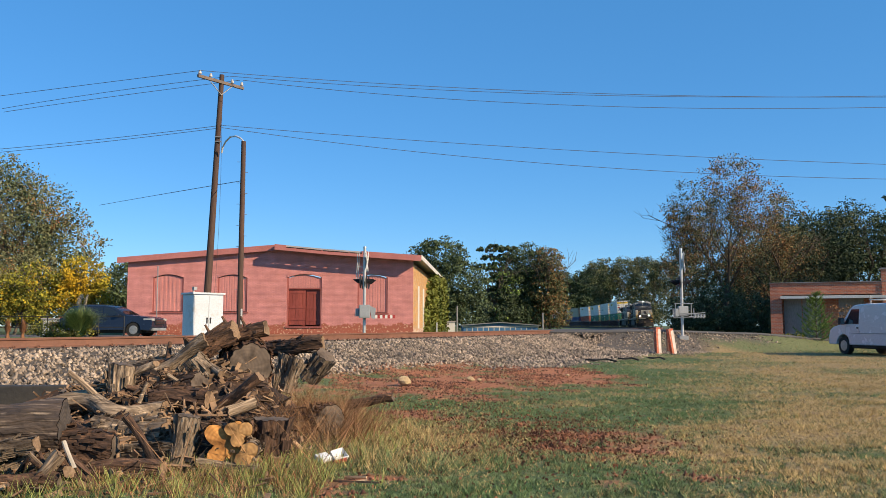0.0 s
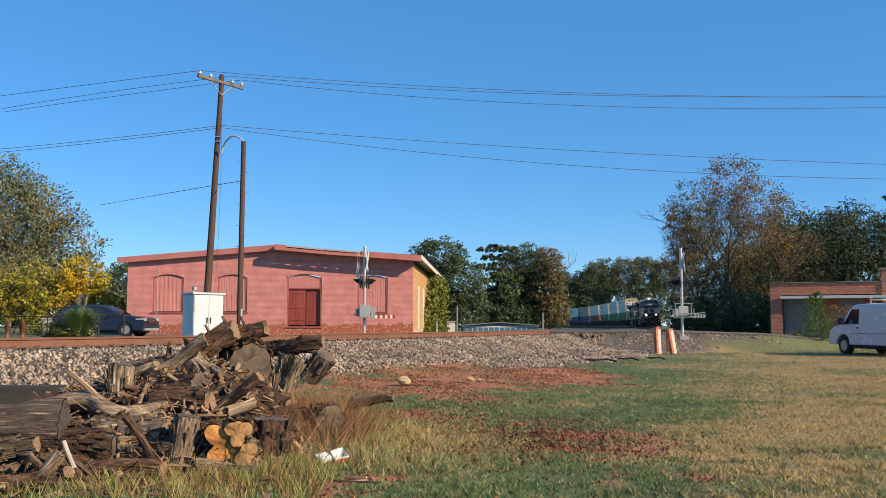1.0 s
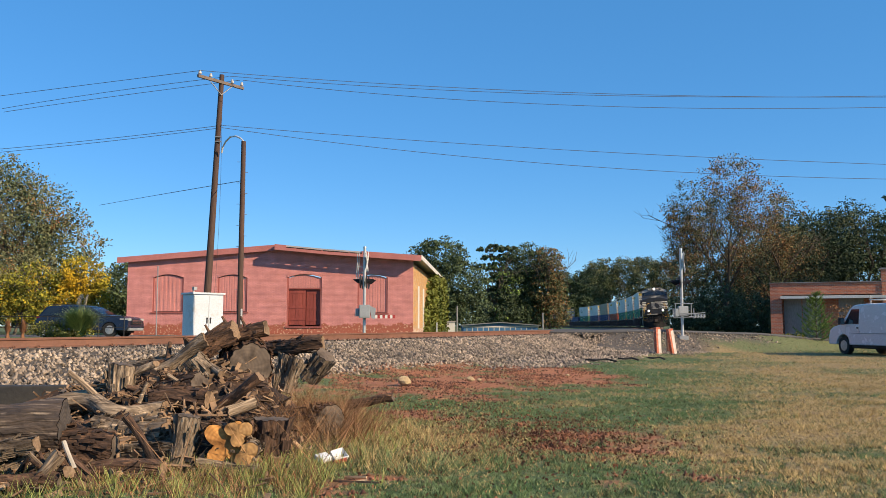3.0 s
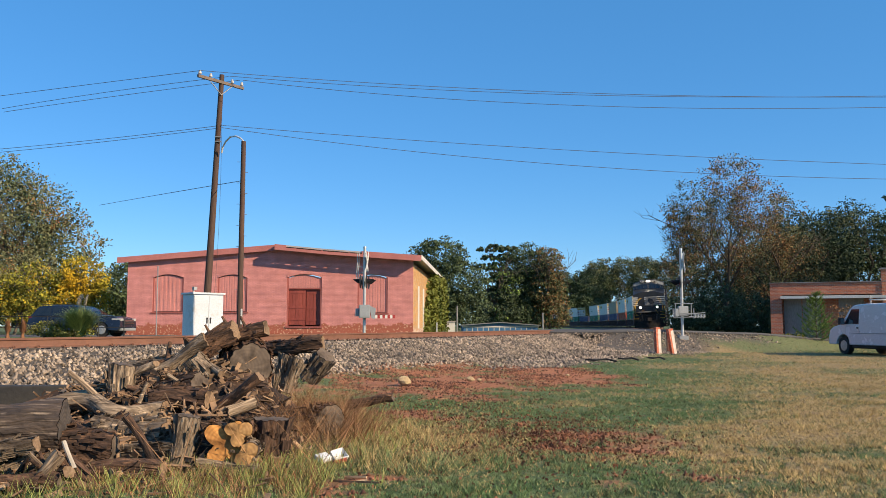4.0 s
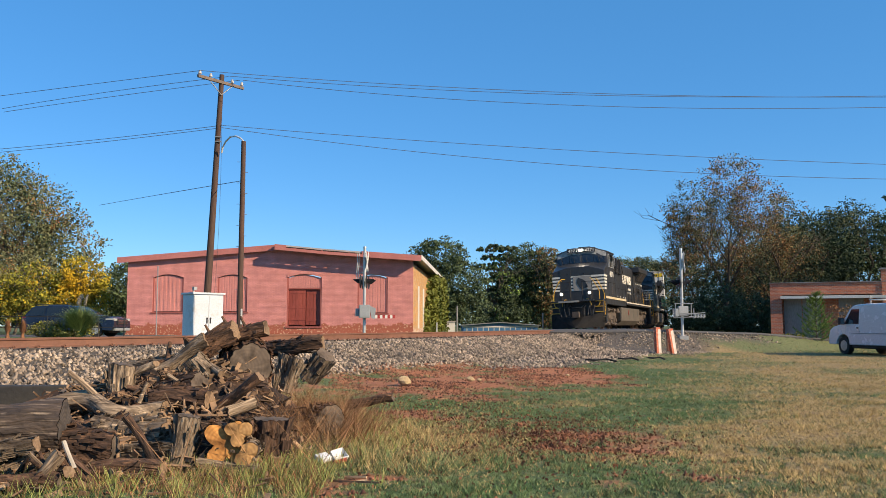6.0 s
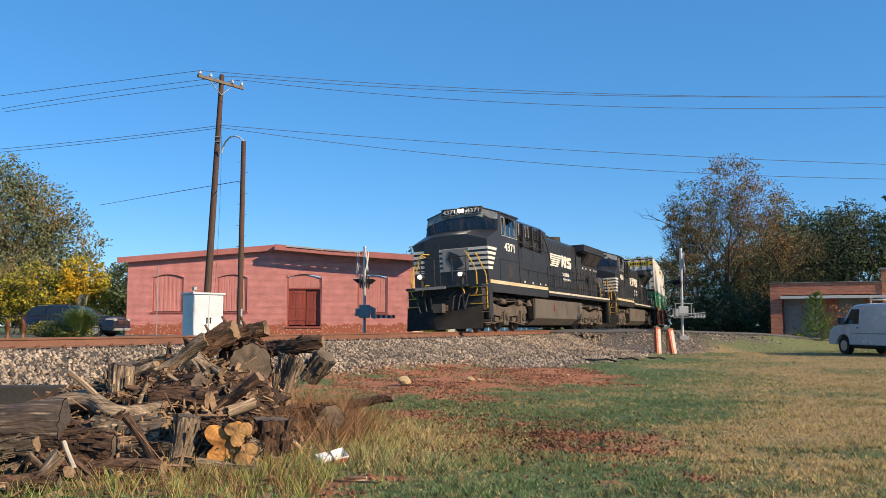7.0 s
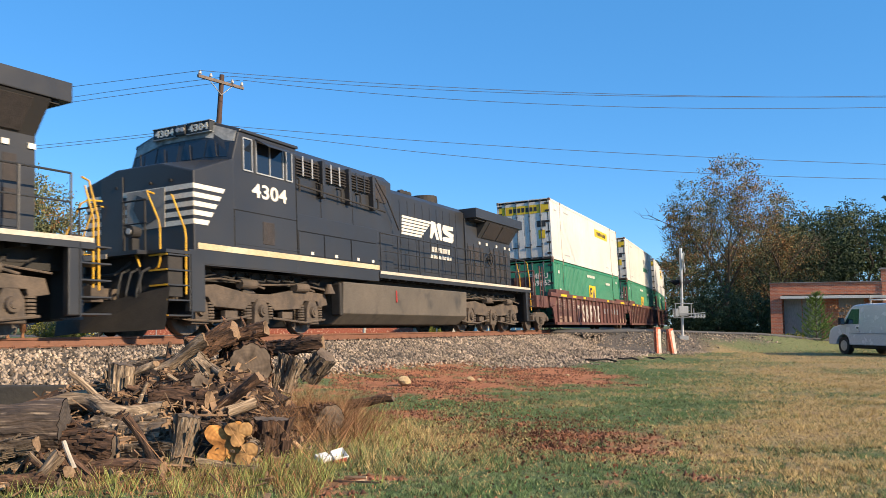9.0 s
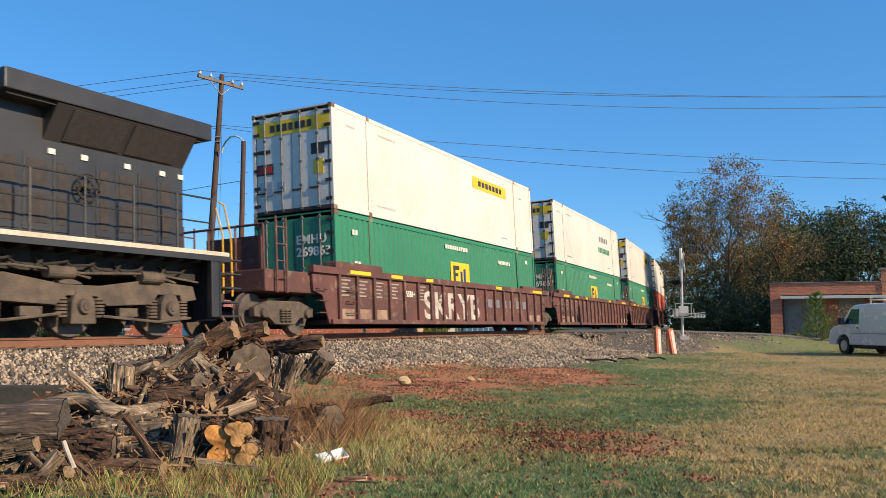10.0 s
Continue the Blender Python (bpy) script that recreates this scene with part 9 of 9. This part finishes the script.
def banner_side(C, x0, x1, z0, z1, slots):
    for s in (-1, 1):
        b = panel(C, "banner", x0, x1, z0, z1, M_SIGNY, s)
        n = slots
        for k in range(n):
            w = (x1 - x0) * 0.72 / n
            xs = x0 + (x1 - x0) * 0.16 + k * w
            panel(b, "letter_bar", xs, xs + w * 0.72, z0 + (z1 - z0) * 0.28, z0 + (z1 - z0) * 0.74, M_DKPRINT, s, 0.006)


def front_marks(C):
    b = part("banner", boxm(-0.002, 0.012, -CW + 0.06, CW - 0.10, 2.22, 2.62), M_SIGNY, C, "yellow door banner with plain dark bars")
    for k in range(7):
        y = 0.68 - k * 0.2
        part("letter_bar", boxm(-0.008, -0.001, y - 0.14, y, 2.32, 2.52), M_DKPRINT, b)
    for y0, y1, z0, z1, m in ((-1.05, -0.62, 1.55, 1.85, M_DKPRINT), (0.62, 1.16, 1.15, 1.45, M_DKPRINT), (0.66, 1.12, 1.2, 1.4, M_REDMARK), (-1.0, -0.68, 1.0, 1.4, M_SIGNY), (0.25, 0.5, 0.65, 0.9, M_GALV), (0.7, 1.1, 1.75, 1.85, M_DKPRINT), (0.65, 1.05, 0.55, 0.95, M_GALV)):
        part("placard", boxm(-0.003 if m is not M_REDMARK else -0.006, 0.012, y0, y1, z0, z1), m, C)


def white_top(label):
    C = container(label, M_WHITE, False)
    front_marks(C)
    for s in (-1, 1):
        for x0, n, z in ((2.35, 9, 0.34), (0.75, 4, 2.38), (2.6, 8, 2.46), (12.3, 6, 0.34), (14.5, 4, 2.2)):
            for k in range(n):
                s < 0 and panel(C, "print_bar", x0 + k * 0.13, x0 + k * 0.13 + 0.085, z, z + 0.055, M_PALEPRINT, s)
    return C


def green_low(label):
    C = container(label, M_GREEN, True)
    for s in (-1, 1):
        f = panel(C, "emblem_panel", 7.35, 8.95, 1.18, 2.0, M_SIGNY, s)
        panel(f, "emblem_bar", 7.55, 7.72, 1.3, 1.88, M_DKPRINT, s, 0.006)
        panel(f, "emblem_bar", 7.72, 8.05, 1.74, 1.88, M_DKPRINT, s, 0.006)
        panel(f, "emblem_bar", 7.72, 7.95, 1.52, 1.63, M_DKPRINT, s, 0.006)
        panel(f, "emblem_bar", 8.15, 8.32, 1.3, 1.7, M_BLUE, s, 0.006)
        panel(f, "emblem_bar", 8.42, 8.6, 1.3, 1.8, M_BLUE, s, 0.006)
        for x0, x1, z in ((7.0, 9.0, 2.42), (11.9, 13.3, 2.2), (15.0, 15.4, 2.4), (0.9, 1.3, 2.3)):
            for k in range(int((x1 - x0) / 0.16)):
                panel(C, "letter_bar", x0 + k * 0.16, x0 + k * 0.16 + 0.11, z, z + 0.14, M_CREAM, s)
        m = pose(0.95, -CW - 0.0, 1.32) if s < 0 else pose(1.5, CW, 1.32, 0, 0, 180)
        lettering("53", 0.36, m, M_CREAM, C, "number")
    lettering("EMHU", 0.34, pose(-0.004, -0.08, 2.05, 0, 0, -90), M_CREAM, C, "mark")
    lettering("269863", 0.34, pose(-0.004, -0.08, 1.72, 0, 0, -90), M_CREAM, C, "mark")
    return C


def well_car(label, first):
    W = thing("well_car", label, "rail car", group="well cars")
    for s in (-1, 1):
        y0, y1 = s * 1.33, s * 1.39
        bm = bmesh.new()
        slab(bm, [(-0.55, 0.24), (16.70, 0.24), (17.0, 0.95), (17.35, 1.05), (17.4, 1.62), (-1.3, 1.62), (-1.25, 1.05), (-0.85, 0.95)], "y", min(y0, y1), max(y0, y1))
        sd = part("side_wall", bm, M_BROWN, W)
        part("top_chord", boxm(-1.35, 17.45, min(s * 1.31, s * 1.48), max(s * 1.31, s * 1.48), 1.50, 1.68, 0.01), M_BROWN, sd)
        part("bottom_chord", boxm(-0.5, 16.65, min(s * 1.31, s * 1.47), max(s * 1.31, s * 1.47), 0.22, 0.34, 0.01), M_BROWN, sd)
        for k in range(19):
            x = -0.15 + k * 0.92
            part("rib", boxm(x, x + 0.11, min(y1, s * 1.47), max(y1, s * 1.47), 0.34, 1.50, 0.01), M_BROWN, sd)
        for x, w in ((0.4, 1.1), (2.7, 0.7), (5.0, 0.5), (11.0, 0.6), (15.2, 1.2)):
            part("reflector", boxm(x, x + w, min(s * 1.475, s * 1.487), max(s * 1.475, s * 1.487), 1.54, 1.64), M_SIGNY, sd, "faded yellow reflector strip")
        for k in range(9):
            x = 0.5 + k * 0.92
            for z in (0.62, 0.75, 0.88):
                if k % 2 == 0 or z < 0.7:
                    part("print_bar", boxm(x + 0.02, x + 0.42, min(y1, y1 + s * 0.008), max(y1, y1 + s * 0.008), z + 0.3, z + 0.35), M_TANK, sd)
        for x in (0.0, 0.92, 1.84, 14.7, 15.6) if s < 0 else ():
            part("dust_panel", boxm(x, x + 0.68, min(y1, y1 + s * 0.008), max(y1, y1 + s * 0.008), 0.35, 0.62), M_DUST, sd, "tan dusty lower panel")
        for x in (0.03, 0.95, 1.87, 2.8, 4.6) if s < 0 else ():
            for k in range(5):
                w = (0.5, 0.36, 0.44, 0.3, 0.4)[k]
                part("stencil_bar", boxm(x, x + w, min(y1, y1 + s * 0.008), max(y1, y1 + s * 0.008), 1.36 - k * 0.10, 1.40 - k * 0.10), M_FADED, sd)
        for x in (-1.15, 0.25, 16.3):
            for z in (0.5, 0.8, 1.1) if s < 0 else ():
                bm = bmesh.new()
                tube(bm, [(x, s * 1.40, z), (x, s * 1.50, z), (x + 0.4, s * 1.50, z), (x + 0.4, s * 1.40, z)], 0.014, 5)
                part("grab_iron", bm, M_BROWN, sd)
        part("ledge", boxm(-0.2, 2.3, min(s * 1.05, s * 1.42), max(s * 1.05, s * 1.42), 1.68, 1.86, 0.02), M_BROWN, sd)
        part("ledge", boxm(14.2, 16.7, min(s * 1.05, s * 1.42), max(s * 1.05, s * 1.42), 1.68, 1.80, 0.02), M_BROWN, sd)
        bm = bmesh.new()
        xs = (-2.75, -2.35) if first else (-1.55, -1.25)
        for x in xs:
            rod(bm, (x, s * 1.38, 0.95 if first else 1.2), (x, s * 1.38, 2.75), 0.028, None, 6)
        for z in (1.3, 1.7, 2.1, 2.5):
            rod(bm, (xs[0], s * 1.38, z), (xs[1], s * 1.38, z), 0.018, None, 6)
        part("ladder", bm, M_BROWN, W)
        bm = bmesh.new()
        for x in (16.95, 17.3):
            rod(bm, (x, s * 1.38, 1.0), (x, s * 1.38, 2.7), 0.028, None, 6)
        for z in (1.3, 1.7, 2.1, 2.5):
            rod(bm, (16.95, s * 1.38, z), (17.3, s * 1.38, z), 0.018, None, 6)
        part("ladder", bm, M_BROWN, W)
    part("well_floor", boxm(-0.5, 16.65, -1.33, 1.33, 0.24, 0.34), M_UNDER, W)
    bm = boxm(-3.1 if first else -2.1, -0.55, -1.3, 1.3, 0.98, 1.5, 0.03)
    part("end_platform", bm, M_BROWN, W)
    part("end_platform", boxm(16.7, 17.5, -1.3, 1.3, 0.98, 1.5, 0.03), M_BROWN, W)
    if first:
        bm = bmesh.new()
        for y in (-1.2, -0.4, 0.4, 1.2):
            rod(bm, (-3.0, y, 1.5), (-3.0, y, 2.55), 0.03, None, 6)
        rod(bm, (-3.0, -1.2, 2.55), (-3.0, 1.2, 2.55), 0.03, None, 6)
        box(bm, -2.95, -2.9, -1.1, 0.5, 1.5, 2.3)
        part("end_railing", bm, M_BROWN, W)
        bm = bmesh.new()
        box(bm, -4.0, -3.1, -0.12, 0.12, 0.78, 0.98)
        part("coupler", bm, M_TRUCK, W)
    wheelset(W, -3.0, 0.48)
    wheelset(W, -1.22, 0.48)
    for s in (-1, 1):
        bm = bmesh.new()
        slab(bm, [(-3.3, 0.40), (-2.75, 0.38), (-2.5, 0.22), (-1.72, 0.22), (-1.47, 0.38), (-0.92, 0.40), (-0.92, 0.62), (-1.5, 0.78), (-2.72, 0.78), (-3.3, 0.62)], "y", min(s * 0.98, s * 1.14), max(s * 0.98, s * 1.14))
        tf = part("truck_side_frame", soften(bm, 0.02), M_TRUCK, W, "grimy cast side frame")
        for dx in (-0.16, 0, 0.16):
            bm = bmesh.new()
            for k in range(5):
                rod(bm, (-2.11 + dx, s * 1.16, 0.30 + k * 0.06), (-2.11 + dx, s * 1.16, 0.335 + k * 0.06), 0.075, None, 10)
            part("spring", bm, M_TRUCK, tf)
        for x in (-3.0, -1.22):
            bm = bmesh.new()
            rod(bm, (x, s * 1.13, 0.48), (x, s * 1.22, 0.48), 0.12, 0.10, 14)
            part("bearing_cap", bm, M_TRUCK, tf)
    return W


def build_train():
    lab_w = "white smooth-sided container stacked on a lower container"
    lab_g = "green corrugated container sitting in the well car"
    tops = [white_top("white container with yellow banner stacked on top")]
    banner_side(tops[0], 9.65, 13.1, 1.98, 2.42, 7)
    t2 = white_top("white container with faded green print, stacked on top")
    for s in (-1, 1):
        for k in range(8):
            panel(t2, "letter_bar", 10.0 + k * 0.4, 10.0 + k * 0.4 + 0.28, 1.15, 1.45, M_GREEN, s)
            if k < 5:
                panel(t2, "letter_bar", 10.3 + k * 0.5, 10.3 + k * 0.5 + 0.3, 1.8, 2.1, M_GALV, s)
    t3 = white_top("white container with small yellow banner, stacked on top")
    banner_side(t3, 10.6, 13.4, 1.7, 2.5, 4)
    tan = container("tan smooth-sided container stacked on top", M_TAN, False)
    low = green_low(lab_g)
    red = container("orange-red corrugated container in the well car", M_ORANGE, True)
    blue = container("dark blue corrugated container in the well car", M_BLUE, True)
    W0 = well_car("rust-brown well car with graffiti and end railing", True)
    W1 = well_car("rust-brown articulated well car with ribbed sides", False)
    # graffiti as plain pale strokes
    lettering("SKRYB", 1.18, pose(4.95, -1.392, 0.42), M_SPRAY, W0, "graffiti", squeeze=1.28)
    for k in range(6):
        part("graffiti_stroke", boxm(10.35 + k * 0.75, 10.75 + k * 0.75, -1.396, -1.385, 0.85, 1.15), M_GALV, W0, "pale spray-painted stroke")
    lettering("55863", 0.24, pose(3.75, -1.39, 1.05), M_CREAM, W0, "number")
    used = set()

    def put(src, off, z):
        ob = src if src.name not in used else copy_thing(src, Matrix())
        used.add(src.name)
        TRAIN.append((ob, off, z))
    plan = [(tops[0], low), (t2, low), (t3, low), (tops[0], red), (tan, blue), (t3, blue), (t2, low), (None, blue), (tops[0], low), (tan, red), (t2, blue), (t3, low), (tops[0], blue), (t2, red)]
    for i, (a, b) in enumerate(plan):
        off = i * 19.56
        put(W0 if i == 0 else W1, off, 0.0)
        if b:
            put(b, off, 0.36)
        if a:
            put(a, off, 0.36 + CH + 0.012)


build_train()
# ---- motion ----
SPEED = 19.08              # metres a second, steady


def motions():
    times = [i * 0.5 for i in range(21)]
    ticks = [i / 30 for i in range(301)]
    for ob, off, *z in TRAIN:
        mid = 8.077 if z else 10.45       # each body rides on the curve at its middle
        lift = pose(-mid, 0, z[0] if z else 0)
        walk(ob, [(t, track_pose(18.44 + SPEED * (10 - t) + off + mid) @ lift) for t in times])
        if off < 40:
            for w in ob.children:
                if w.name.startswith("wheelset"):
                    r, x = w["r"], w.location.x
                    walk(w, [(t, pose(x, 0, r, 0, -math.degrees(SPEED * t / r), 0)) for t in ticks])

    # the car on the street rolls back and stops
    rolled = [(0.0, 0.0), (0.5, -0.18), (1.0, -0.38), (1.5, -0.60), (2.0, -0.78), (2.5, -0.96), (3.2, -1.23), (4.0, -1.54), (4.4, -1.70), (4.8, -1.80), (5.2, -1.84), (7.5, -1.84), (10.0, -1.84)]
    walk(SUV, [(t, site(-15.32 + 1.093 * d, 47.0, -0.36, 176)) for t, d in rolled])


motions()
